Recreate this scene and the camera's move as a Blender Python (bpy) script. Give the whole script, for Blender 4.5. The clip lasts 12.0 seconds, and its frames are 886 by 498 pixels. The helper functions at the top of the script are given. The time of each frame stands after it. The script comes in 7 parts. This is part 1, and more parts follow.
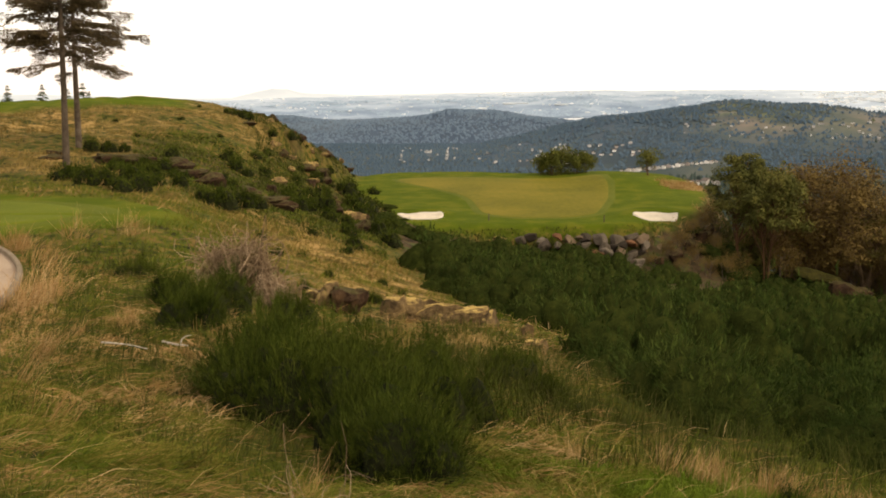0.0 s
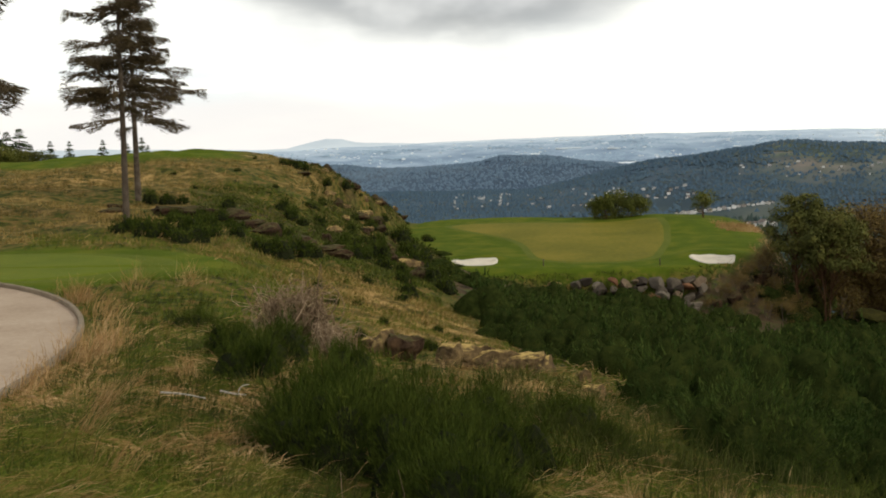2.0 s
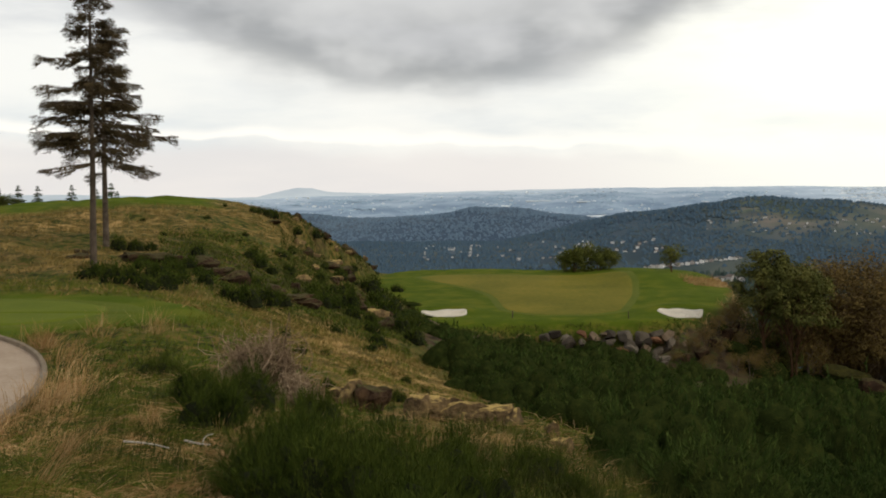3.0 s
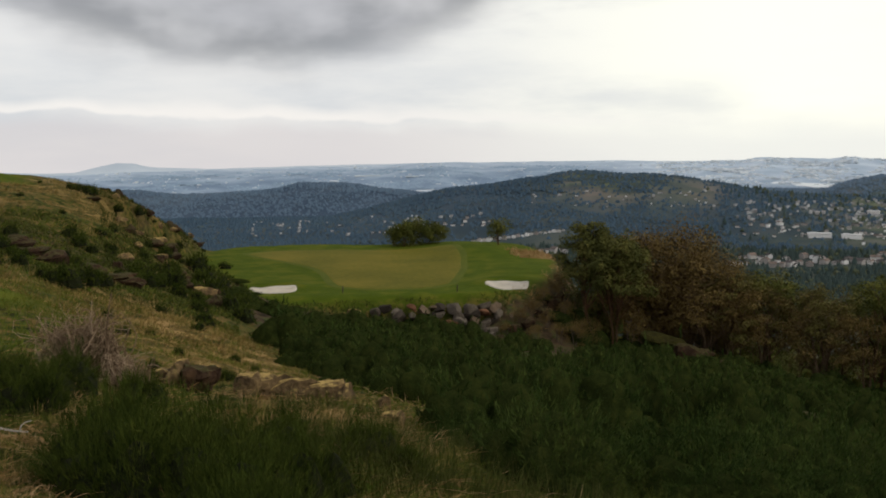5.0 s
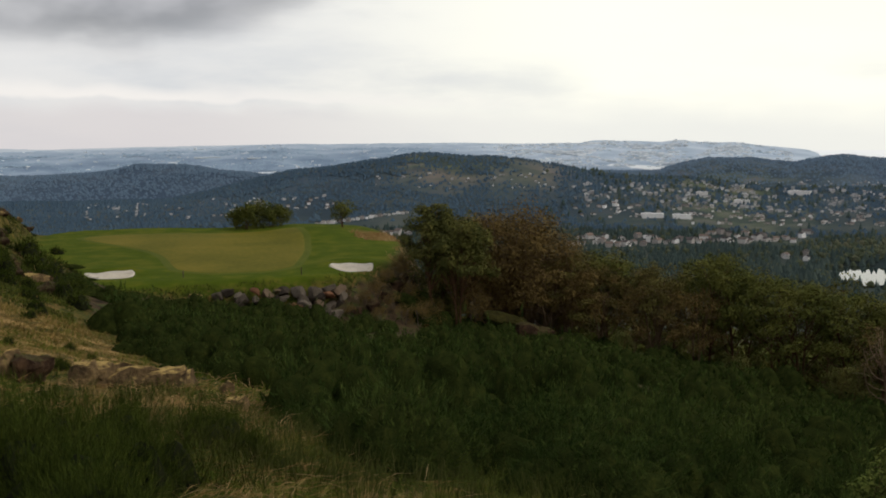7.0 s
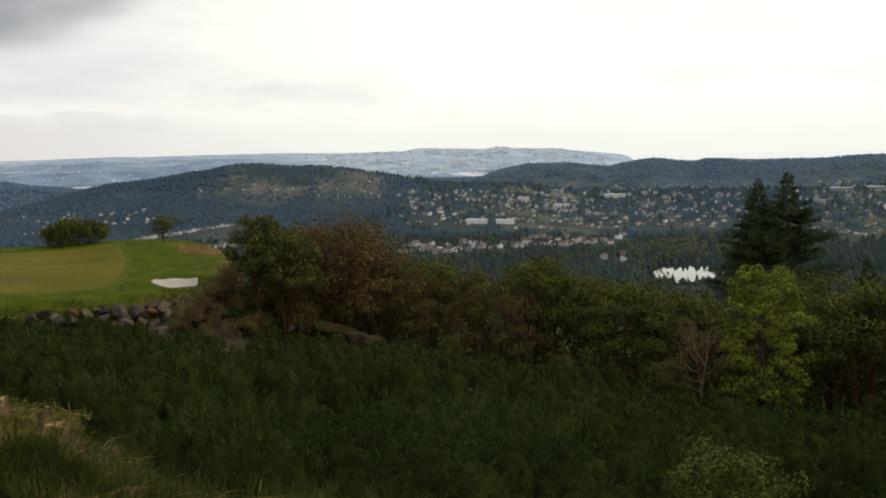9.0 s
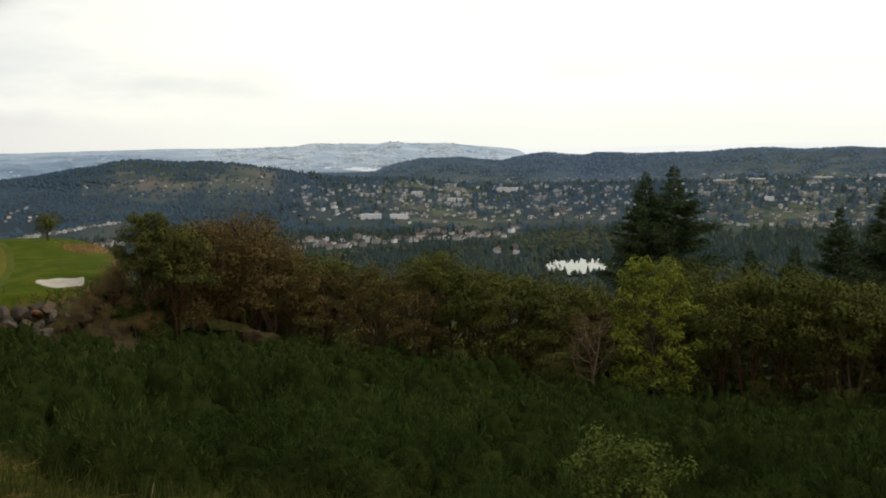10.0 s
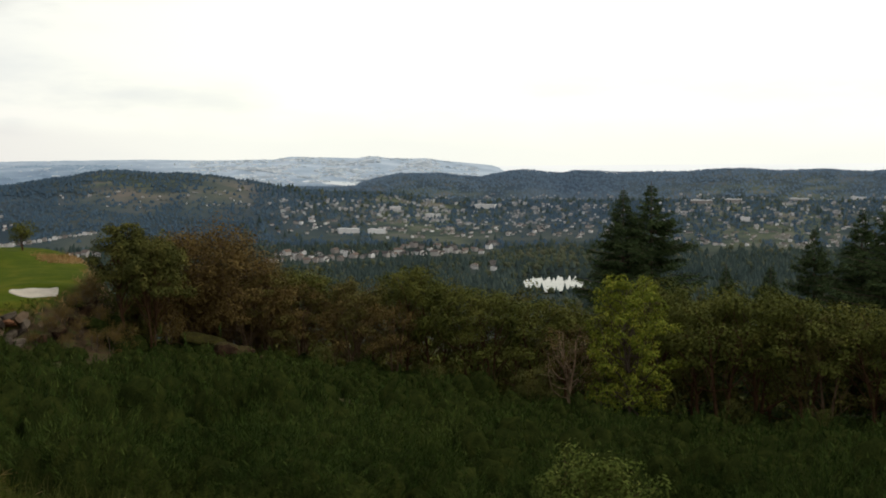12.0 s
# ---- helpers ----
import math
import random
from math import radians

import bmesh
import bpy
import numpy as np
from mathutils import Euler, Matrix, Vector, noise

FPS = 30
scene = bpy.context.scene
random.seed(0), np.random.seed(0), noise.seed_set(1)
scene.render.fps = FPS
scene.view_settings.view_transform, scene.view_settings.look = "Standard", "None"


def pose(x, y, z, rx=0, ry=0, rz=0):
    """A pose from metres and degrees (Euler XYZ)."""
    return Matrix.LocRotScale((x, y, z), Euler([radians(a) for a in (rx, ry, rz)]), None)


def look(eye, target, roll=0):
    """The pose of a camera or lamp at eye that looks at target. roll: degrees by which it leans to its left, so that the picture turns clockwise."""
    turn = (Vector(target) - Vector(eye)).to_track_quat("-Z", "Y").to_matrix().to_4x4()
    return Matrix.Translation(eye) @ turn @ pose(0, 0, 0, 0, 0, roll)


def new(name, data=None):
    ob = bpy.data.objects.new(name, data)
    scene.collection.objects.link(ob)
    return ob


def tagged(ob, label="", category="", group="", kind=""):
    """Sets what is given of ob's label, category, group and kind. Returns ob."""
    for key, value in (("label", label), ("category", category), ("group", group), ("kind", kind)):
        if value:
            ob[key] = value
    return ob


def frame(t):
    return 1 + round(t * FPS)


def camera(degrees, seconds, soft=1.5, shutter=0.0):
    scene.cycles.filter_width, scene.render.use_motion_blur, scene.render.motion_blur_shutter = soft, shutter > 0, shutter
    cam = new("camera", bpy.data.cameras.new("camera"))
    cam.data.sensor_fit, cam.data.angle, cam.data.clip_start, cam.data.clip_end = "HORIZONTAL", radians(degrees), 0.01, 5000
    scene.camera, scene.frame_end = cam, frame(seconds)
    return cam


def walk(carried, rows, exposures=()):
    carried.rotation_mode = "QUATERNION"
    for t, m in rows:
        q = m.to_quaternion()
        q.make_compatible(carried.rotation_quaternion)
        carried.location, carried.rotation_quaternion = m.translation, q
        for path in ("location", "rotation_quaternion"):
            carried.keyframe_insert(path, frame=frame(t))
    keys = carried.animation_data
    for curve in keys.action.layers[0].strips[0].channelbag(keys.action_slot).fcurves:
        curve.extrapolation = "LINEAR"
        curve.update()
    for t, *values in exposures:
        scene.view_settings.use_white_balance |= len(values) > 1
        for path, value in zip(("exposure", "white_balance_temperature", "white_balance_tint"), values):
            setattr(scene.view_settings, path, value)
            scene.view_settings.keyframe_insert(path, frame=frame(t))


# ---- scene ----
EYE = (0.0, 0.0, 1.65)
cam = camera(44.67, 12.0, soft=1.9)
# seconds, tilt, lean, turn: a hand-held pan from one standing place
PAN = [
    (0.0, 81.75, 0.00, 0.00), (0.5, 83.56, 0.76, -0.62), (1.0, 84.75, 0.95, 0.32), (1.5, 85.36, 0.43, 0.87),
    (2.0, 84.24, 1.25, 2.76), (2.5, 87.02, 0.70, 2.23), (4.5, 85.92, 0.41, -4.75), (5.0, 85.53, 0.43, -7.84),
    (5.5, 85.20, 0.58, -9.97), (6.0, 84.99, 0.46, -11.90), (6.5, 84.87, 0.69, -13.62), (7.0, 84.53, 0.23, -16.11),
    (9.0, 84.90, 1.21, -25.39), (9.5, 84.72, 1.43, -27.96), (10.0, 84.50, 1.41, -31.04), (10.5, 85.84, 1.42, -32.41),
    (11.0, 85.79, 1.56, -32.21), (11.5, 84.89, 0.96, -31.25), (12.0, 85.31, 0.44, -32.15),
]
walk(cam, [(t, pose(*EYE, rx, ry, rz)) for t, rx, ry, rz in PAN],
     exposures=[(0.0, 0.92, 8300, 15), (0.5, 1.0, 7500, 12), (1.0, 0.8, 6900, 8), (1.5, 0.6, 6750, 7), (2.5, 0.3, 6750, 8), (4.5, -0.05, 6500, 11), (7.0, -0.1, 6500, 12), (9.0, 0.0, 6550, 10), (12.0, 0.06, 6600, 9)])

# ---- sky and sun ----
world = bpy.data.worlds.new("overcast_sky")
scene.world = world
world.use_nodes = True
wn, wl = world.node_tree.nodes, world.node_tree.links
wn.clear()


def wnode(kind, **sets):
    n = wn.new(kind)
    for k, v in sets.items():
        n.inputs[k].default_value = v
    return n


def wmath(op, a, b=None, c=None):
    n = wn.new("ShaderNodeMath")
    n.operation = op
    for i, v in enumerate((a, b, c)):
        if v is None:
            continue
        if isinstance(v, (int, float)):
            n.inputs[i].default_value = v
        else:
            wl.new(v, n.inputs[i])
    return n.outputs[0]


def wramp(value, lo, hi):
    n = wn.new("ShaderNodeMapRange")
    n.interpolation_type = "SMOOTHSTEP"
    wl.new(value, n.inputs["Value"])
    n.inputs["From Min"].default_value, n.inputs["From Max"].default_value = lo, hi
    return n.outputs["Result"]


def wmix(fac, a, b):
    n = wn.new("ShaderNodeMix")
    n.data_type = "RGBA"
    for socket, v in ((n.inputs["Factor"], fac), (n.inputs[6], a), (n.inputs[7], b)):
        if isinstance(v, (int, float)):
            socket.default_value = v
        elif isinstance(v, tuple):
            socket.default_value = (*v, 1)
        else:
            wl.new(v, socket)
    return n.outputs[2]


SUN_EL, SUN_AZ = 42.0, 115.0
sky = wn.new("ShaderNodeTexSky")
sky.sky_type, sky.sun_disc = "NISHITA", False
sky.sun_elevation, sky.sun_rotation = radians(SUN_EL), radians(SUN_AZ)
clear = wn.new("ShaderNodeVectorMath")
clear.operation = "SCALE"
clear.inputs["Scale"].default_value = 0.09
wl.new(sky.outputs[0], clear.inputs[0])
coord = wn.new("ShaderNodeTexCoord")
sep = wn.new("ShaderNodeSeparateXYZ")
wl.new(coord.outputs["Generated"], sep.inputs[0])
sx, sy, sz = sep.outputs
azim = wmath("MULTIPLY", wmath("ARCTAN2", sx, sy), 57.2958)
elev = wmath("MULTIPLY", wmath("ARCSINE", sz), 57.2958)
flat = wn.new("ShaderNodeCombineXYZ")
wl.new(wmath("MULTIPLY", azim, 0.10), flat.inputs[0])
wl.new(wmath("MULTIPLY", elev, 0.42), flat.inputs[1])
big = wnode("ShaderNodeTexNoise", Scale=0.55, Detail=6.0, Roughness=0.55)
fine = wnode("ShaderNodeTexNoise", Scale=2.2, Detail=5.0, Roughness=0.6)
wl.new(flat.outputs[0], big.inputs["Vector"])
wl.new(flat.outputs[0], fine.inputs["Vector"])
puffy_at = wn.new("ShaderNodeCombineXYZ")
wl.new(wmath("MULTIPLY", azim, 0.36), puffy_at.inputs[0])
wl.new(wmath("MULTIPLY", elev, 0.60), puffy_at.inputs[1])
puffy = wnode("ShaderNodeTexNoise", Scale=0.62, Detail=3.0, Roughness=0.45)
wl.new(puffy_at.outputs[0], puffy.inputs["Vector"])
heads = wmath("SUBTRACT", puffy.outputs["Fac"], 0.5)
# stratus deck: white with pale grey wisps
west = wmath("SUBTRACT", 1.0, wramp(azim, 0.0, 27.0))
fog = wmath("MULTIPLY", wramp(big.outputs["Fac"], 0.40, 0.66), wmath("ADD", wmath("ADD", 0.12, wmath("MULTIPLY", wmath("MULTIPLY", wramp(elev, 1.2, 2.6), wmath("SUBTRACT", 1.0, wramp(elev, 3.4, 5.0))), 0.32)), wmath("MULTIPLY", west, 0.6)))
deck = wmix(fog, wmix(west, (1.24, 1.235, 1.07), (0.90, 0.90, 0.88)), (0.72, 0.755, 0.785))
# one heavy grey cloud over the hill, flat and dark below, with a pale bank to its side
wob = wmath("ADD", wmath("MULTIPLY", heads, 2.6), wmath("MULTIPLY", wmath("SUBTRACT", big.outputs["Fac"], 0.5), 2.0))
ca = wmath("ADD", azim, 2.2)
sill = wmath("ADD", 4.3, wmath("MULTIPLY", wmath("MULTIPLY", ca, ca), 0.018))
above = wmath("SUBTRACT", wmath("ADD", elev, wob), sill)
grey = wmath("MULTIPLY", wramp(above, -0.7, 2.2), wmath("SUBTRACT", 1.0, wramp(wmath("ADD", elev, wob), 10.0, 17.0)))
deep = wmath("MULTIPLY", wramp(above, 0.1, 1.6), wmath("SUBTRACT", 1.0, wramp(above, 1.8, 6.5)))
shade = wmix(wmath("MULTIPLY", deep, wramp(puffy.outputs["Fac"], 0.80, 0.36)), (0.58, 0.58, 0.59), (0.24, 0.245, 0.26))
deck = wmix(wmath("MULTIPLY", grey, 0.84), deck, shade)
wing = wmath("MULTIPLY", wmath("MULTIPLY", wramp(wmath("ADD", elev, wob), 6.2, 8.0), wramp(azim, 24.0, 9.0)), wramp(big.outputs["Fac"], 0.42, 0.6))
deck = wmix(wmath("MULTIPLY", wing, 0.5), deck, (0.60, 0.60, 0.62))
# paler veil over the horizon under a line of bright cumulus heads
line = wmath("ADD", 2.25, wmath("MULTIPLY", wmath("SUBTRACT", 6.0, azim), 0.022))
over = wmath("SUBTRACT", wmath("ADD", elev, wmath("MULTIPLY", heads, 1.6)), line)
rim = wmath("MULTIPLY", wmath("MULTIPLY", wramp(over, -0.05, 0.18), wmath("SUBTRACT", 1.0, wramp(over, 0.2, 0.9))), west)
deck = wmix(wmath("MULTIPLY", rim, 0.7), deck, (1.08, 1.04, 0.98))
veil = wmath("SUBTRACT", 1.0, wramp(over, -0.9, 0.25))
east = wmath("SUBTRACT", 1.0, wramp(over, -1.0, 1.2))
deck = wmix(wmath("MULTIPLY", wmath("MULTIPLY", veil, west), 0.55), deck, (0.74, 0.69, 0.70))
deck = wmix(wmath("MULTIPLY", wmath("MULTIPLY", east, wmath("SUBTRACT", 1.0, west)), 0.55), deck, (0.84, 0.87, 0.87))
# greyer and bluer overhead, out of view: added to dim light on the ground
deck = wmix(wmath("MULTIPLY", wramp(elev, 13.0, 32.0), 0.8), deck, (0.50, 0.52, 0.57))
final = wmix(0.90, clear.outputs[0], deck)
bg = wn.new("ShaderNodeBackground")
bg.inputs["Strength"].default_value = 1.0
wl.new(final, bg.inputs["Color"])
wout = wn.new("ShaderNodeOutputWorld")
wl.new(bg.outputs[0], wout.inputs["Surface"])

sun = bpy.data.lights.new("sun", "SUN")
sun.energy, sun.angle, sun.color = 0.8, radians(14), (1.0, 0.95, 0.86)
sun_ob = new("sun", sun)
az_, el_ = radians(SUN_AZ), radians(SUN_EL)
sun_ob.matrix_world = look((0, 0, 0), (-math.sin(az_) * math.cos(el_), -math.cos(az_) * math.cos(el_), -math.sin(el_)))

# ---- materials ----


def material(name, colours, scale=4.0, rough=0.85, bump=0.3, island=0.0, spec=0.05, detail=6.0, per_object=0.0, fine_scale=9.0, lichen=None):
    """Colours run along a two-scale noise; island: share of variation from leaf to leaf; lichen: a growth in patches on level faces."""
    m = bpy.data.materials.new(name)
    m.use_nodes = True
    nt = m.node_tree
    n, l = nt.nodes, nt.links
    bsdf = n["Principled BSDF"]
    bsdf.inputs["Roughness"].default_value = rough
    bsdf.inputs["Specular IOR Level"].default_value = spec
    geo = n.new("ShaderNodeNewGeometry")
    a = n.new("ShaderNodeTexNoise")
    a.inputs["Scale"].default_value, a.inputs["Detail"].default_value = scale, detail
    b = n.new("ShaderNodeTexNoise")
    b.inputs["Scale"].default_value, b.inputs["Detail"].default_value = scale * fine_scale, 4.0
    for t in (a, b):
        l.new(geo.outputs["Position"], t.inputs["Vector"])
    mixed = n.new("ShaderNodeMix")
    mixed.inputs["Factor"].default_value = 0.4
    l.new(a.outputs["Fac"], mixed.inputs[2])
    l.new(b.outputs["Fac"], mixed.inputs[3])
    value = mixed.outputs[0]
    for share, socket in ((island, geo.outputs["Random Per Island"]), (per_object, None)):
        if share:
            if socket is None:
                info = n.new("ShaderNodeObjectInfo")
                socket = info.outputs["Random"]
            squeeze = n.new("ShaderNodeMapRange")
            squeeze.inputs["To Min"].default_value, squeeze.inputs["To Max"].default_value = 0.25, 0.75
            l.new(socket, squeeze.inputs["Value"])
            mx = n.new("ShaderNodeMix")
            mx.inputs["Factor"].default_value = share
            l.new(value, mx.inputs[2])
            l.new(squeeze.outputs[0], mx.inputs[3])
            value = mx.outputs[0]
    ramp = n.new("ShaderNodeValToRGB")
    els = ramp.color_ramp.elements
    k = len(colours)
    while len(els) < k:
        els.new(0.5)
    for i, c in enumerate(colours):
        els[i].position = 0.3 + 0.4 * i / max(1, k - 1)
        els[i].color = (*c, 1)
    l.new(value, ramp.inputs[0])
    colour = ramp.outputs[0]
    if lichen:
        up = n.new("ShaderNodeSeparateXYZ")
        l.new(geo.outputs["True Normal"], up.inputs[0])
        grow = n.new("ShaderNodeMath")
        grow.operation = "MULTIPLY_ADD"
        l.new(b.outputs["Fac"], grow.inputs[0])
        grow.inputs[1].default_value = 1.6
        l.new(up.outputs[2], grow.inputs[2])
        edge = n.new("ShaderNodeMapRange")
        edge.inputs["From Min"].default_value, edge.inputs["From Max"].default_value = 1.36, 1.85
        l.new(grow.outputs[0], edge.inputs["Value"])
        mx = n.new("ShaderNodeMix")
        mx.data_type = "RGBA"
        l.new(edge.outputs[0], mx.inputs["Factor"])
        l.new(colour, mx.inputs[6])
        mx.inputs[7].default_value = (*lichen, 1)
        colour = mx.outputs[2]
    l.new(colour, bsdf.inputs["Base Color"])
    if bump:
        bp = n.new("ShaderNodeBump")
        bp.inputs["Strength"].default_value, bp.inputs["Distance"].default_value = bump, 0.25 / scale
        l.new(mixed.outputs[0], bp.inputs["Height"])
        l.new(bp.outputs[0], bsdf.inputs["Normal"])
    return m


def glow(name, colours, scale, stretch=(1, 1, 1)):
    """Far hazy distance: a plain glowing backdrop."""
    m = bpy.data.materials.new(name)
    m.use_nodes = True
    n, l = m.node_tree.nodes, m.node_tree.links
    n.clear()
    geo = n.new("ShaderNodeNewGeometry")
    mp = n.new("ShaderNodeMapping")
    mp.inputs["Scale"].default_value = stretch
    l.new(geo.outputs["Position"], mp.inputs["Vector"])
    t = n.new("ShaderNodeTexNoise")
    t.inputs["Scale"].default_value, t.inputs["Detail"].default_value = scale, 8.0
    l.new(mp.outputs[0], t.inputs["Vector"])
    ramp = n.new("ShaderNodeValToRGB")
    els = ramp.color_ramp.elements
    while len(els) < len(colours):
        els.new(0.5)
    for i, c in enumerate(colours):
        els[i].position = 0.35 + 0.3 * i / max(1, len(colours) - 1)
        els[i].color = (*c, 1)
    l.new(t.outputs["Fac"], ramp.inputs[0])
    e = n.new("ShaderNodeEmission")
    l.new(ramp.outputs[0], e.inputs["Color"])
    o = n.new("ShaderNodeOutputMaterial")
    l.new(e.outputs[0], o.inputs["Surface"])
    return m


M_BROOM = material("broom_green", [(0.010, 0.017, 0.005), (0.032, 0.052, 0.011), (0.090, 0.112, 0.026)], 0.5, 0.9, 0, 0.30, spec=0.02, detail=3.0, fine_scale=4)
M_BROOM_NEAR = material("broom_bush_green", [(0.013, 0.021, 0.003), (0.040, 0.057, 0.009), (0.115, 0.123, 0.022)], 1.3, 0.9, 0, 0.34, spec=0.03)
# dark bush insides: shade between the sprigs painted into heart and body
M_BROOM_HEART_SHADE = material("broom_heart_shade", [(0.010, 0.012, 0.005), (0.020, 0.022, 0.008)], 3.0, 0.95, 0.4)
M_BROOM_BODY_SHADE = material("broom_body_shade", [(0.008, 0.011, 0.003), (0.021, 0.028, 0.007), (0.044, 0.050, 0.011)], 3.5, 0.95, 1.0, spec=0.0, detail=6.0, fine_scale=7)
M_BROOM_DRY = material("blond_dry_grass", [(0.251, 0.148, 0.047), (0.502, 0.328, 0.127), (0.777, 0.577, 0.282)], 0.7, 0.8, 0, 0.5)
M_GRASS = material("green_grass", [(0.031, 0.054, 0.006), (0.080, 0.115, 0.013), (0.134, 0.140, 0.023), (0.237, 0.139, 0.046)], 0.9, 0.9, 0, 0.32)
M_DRY = material("blond_dry_grass", [(0.19, 0.095, 0.034), (0.40, 0.24, 0.10), (0.62, 0.43, 0.23)], 0.7, 0.8, 0, 0.5)
M_SAND = material("bunker_sand", [(0.500, 0.435, 0.338), (0.675, 0.602, 0.486)], 1.5, 0.95, 0.4, fine_scale=5)
M_GREEN = material("putting_turf", [(0.091, 0.092, 0.009), (0.140, 0.122, 0.013), (0.191, 0.149, 0.020)], 0.16, 0.85, 0.05, fine_scale=14, detail=10.0)
M_COLLAR = material("collar_turf", [(0.064, 0.086, 0.007), (0.084, 0.102, 0.009), (0.109, 0.114, 0.013)], 0.3, 0.85, 0.1, fine_scale=14)
M_TEE = material("tee_top_turf", [(0.078, 0.103, 0.008), (0.101, 0.124, 0.010), (0.131, 0.137, 0.013)], 0.5, 0.85, 0.1, fine_scale=14)
M_FRINGE = material("fringe_turf", [(0.062, 0.082, 0.006), (0.082, 0.101, 0.008), (0.111, 0.116, 0.011)], 0.25, 0.85, 0.2, fine_scale=25)
M_ROCK = material("mossy_rock", [(0.035, 0.024, 0.014), (0.14, 0.092, 0.045), (0.29, 0.195, 0.085)], 1.6, 0.9, 0.9, fine_scale=6, lichen=(0.42, 0.29, 0.10))
M_DARKROCK = material("dark_outcrop_rock", [(0.014, 0.009, 0.006), (0.041, 0.024, 0.015), (0.099, 0.057, 0.029)], 1.2, 0.9, 0.9, fine_scale=6, lichen=(0.066, 0.056, 0.022))
M_BOULDER = material("wall_boulder", [(0.026, 0.020, 0.015), (0.078, 0.062, 0.046), (0.19, 0.155, 0.118)], 2.2, 0.88, 0.8, per_object=0.6)
M_BROWN_BOULDER = material("brown_boulder", [(0.051, 0.032, 0.019), (0.128, 0.089, 0.058), (0.230, 0.170, 0.115)], 2.2, 0.88, 0.6, per_object=0.6)
M_RUST = material("rust_boulder", [(0.105, 0.045, 0.022), (0.225, 0.112, 0.060)], 1.1, 0.88, 0.6)
M_CONCRETE = material("path_concrete", [(0.281, 0.205, 0.142), (0.375, 0.283, 0.202), (0.438, 0.342, 0.252)], 0.5, 0.9, 0.15, fine_scale=20)
M_KERB = material("kerb_concrete", [(0.14, 0.108, 0.075), (0.28, 0.222, 0.155)], 1.6, 0.9, 0.3)
M_BARK = material("fir_bark", [(0.035, 0.025, 0.018), (0.10, 0.075, 0.055), (0.17, 0.14, 0.11)], 2.5, 0.95, 0.8)
M_PALEBARK = material("grey_bark", [(0.045, 0.034, 0.024), (0.128, 0.098, 0.075)], 2.5, 0.95, 0.8)
M_REDBARK = material("madrone_bark", [(0.047, 0.024, 0.013), (0.113, 0.060, 0.030)], 2.0, 0.8, 0.5)
M_NEEDLE = material("fir_needles", [(0.022, 0.040, 0.016), (0.050, 0.074, 0.028), (0.094, 0.118, 0.041)], 0.5, 0.75, 0, 0.55)
# brown needles, colour lightened in place of light shining through them
M_NEEDLE_THIN = material("brown_backlit_needles", [(0.033, 0.024, 0.012), (0.074, 0.055, 0.026), (0.124, 0.081, 0.043)], 0.5, 0.85, 0, 0.55, spec=0.1)
M_LEAF = material("madrone_leaves", [(0.035, 0.045, 0.009), (0.088, 0.096, 0.018), (0.179, 0.162, 0.033)], 0.4, 0.75, 0, 0.18, spec=0.08)
M_LEAF_DARK = material("dark_madrone_leaves", [(0.036, 0.042, 0.012), (0.089, 0.091, 0.023), (0.193, 0.163, 0.040)], 0.5, 0.75, 0, 0.18)
M_LEAF_BROWN = material("brown_spring_leaves", [(0.090, 0.059, 0.020), (0.141, 0.094, 0.030), (0.211, 0.146, 0.047)], 0.4, 0.8, 0, 0.15)
M_LEAF_OLIVE = material("olive_spring_leaves", [(0.056, 0.052, 0.015), (0.114, 0.099, 0.027), (0.186, 0.151, 0.045)], 0.4, 0.8, 0, 0.2)
M_GREYBARK = material("lichened_bark", [(0.057, 0.036, 0.021), (0.123, 0.080, 0.048), (0.209, 0.144, 0.086)], 2.2, 0.95, 0.7)
M_MAPLE = material("maple_spring_leaves", [(0.071, 0.101, 0.012), (0.162, 0.187, 0.022), (0.326, 0.300, 0.041)], 0.5, 0.7, 0, 0.45)
M_TWIG = material("bare_twigs", [(0.083, 0.053, 0.031), (0.225, 0.153, 0.094), (0.411, 0.306, 0.199)], 2.0, 0.9, 0, 0.5)
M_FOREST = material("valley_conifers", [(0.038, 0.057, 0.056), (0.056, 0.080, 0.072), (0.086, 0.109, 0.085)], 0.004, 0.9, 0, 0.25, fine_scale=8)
# far copy of the conifer colour, with haze put in as paler blue
M_FOREST_FAR = material("hazed_far_conifers", [(0.099, 0.148, 0.198), (0.115, 0.167, 0.223), (0.140, 0.193, 0.244)], 0.004, 0.9, 0, 0.12, fine_scale=8)
M_BROADLEAF = material("valley_broadleaf", [(0.047, 0.062, 0.039), (0.077, 0.089, 0.050), (0.124, 0.122, 0.076)], 0.006, 0.9, 0, 0.5)
M_ROOF = material("house_roof", [(0.055, 0.050, 0.050), (0.115, 0.100, 0.095), (0.21, 0.155, 0.125)], 0.02, 0.8, 0, per_object=0.8)
M_SIDING = material("house_siding", [(0.286, 0.253, 0.231), (0.550, 0.517, 0.484), (0.902, 0.880, 0.858)], 0.02, 0.8, 0, per_object=0.8)


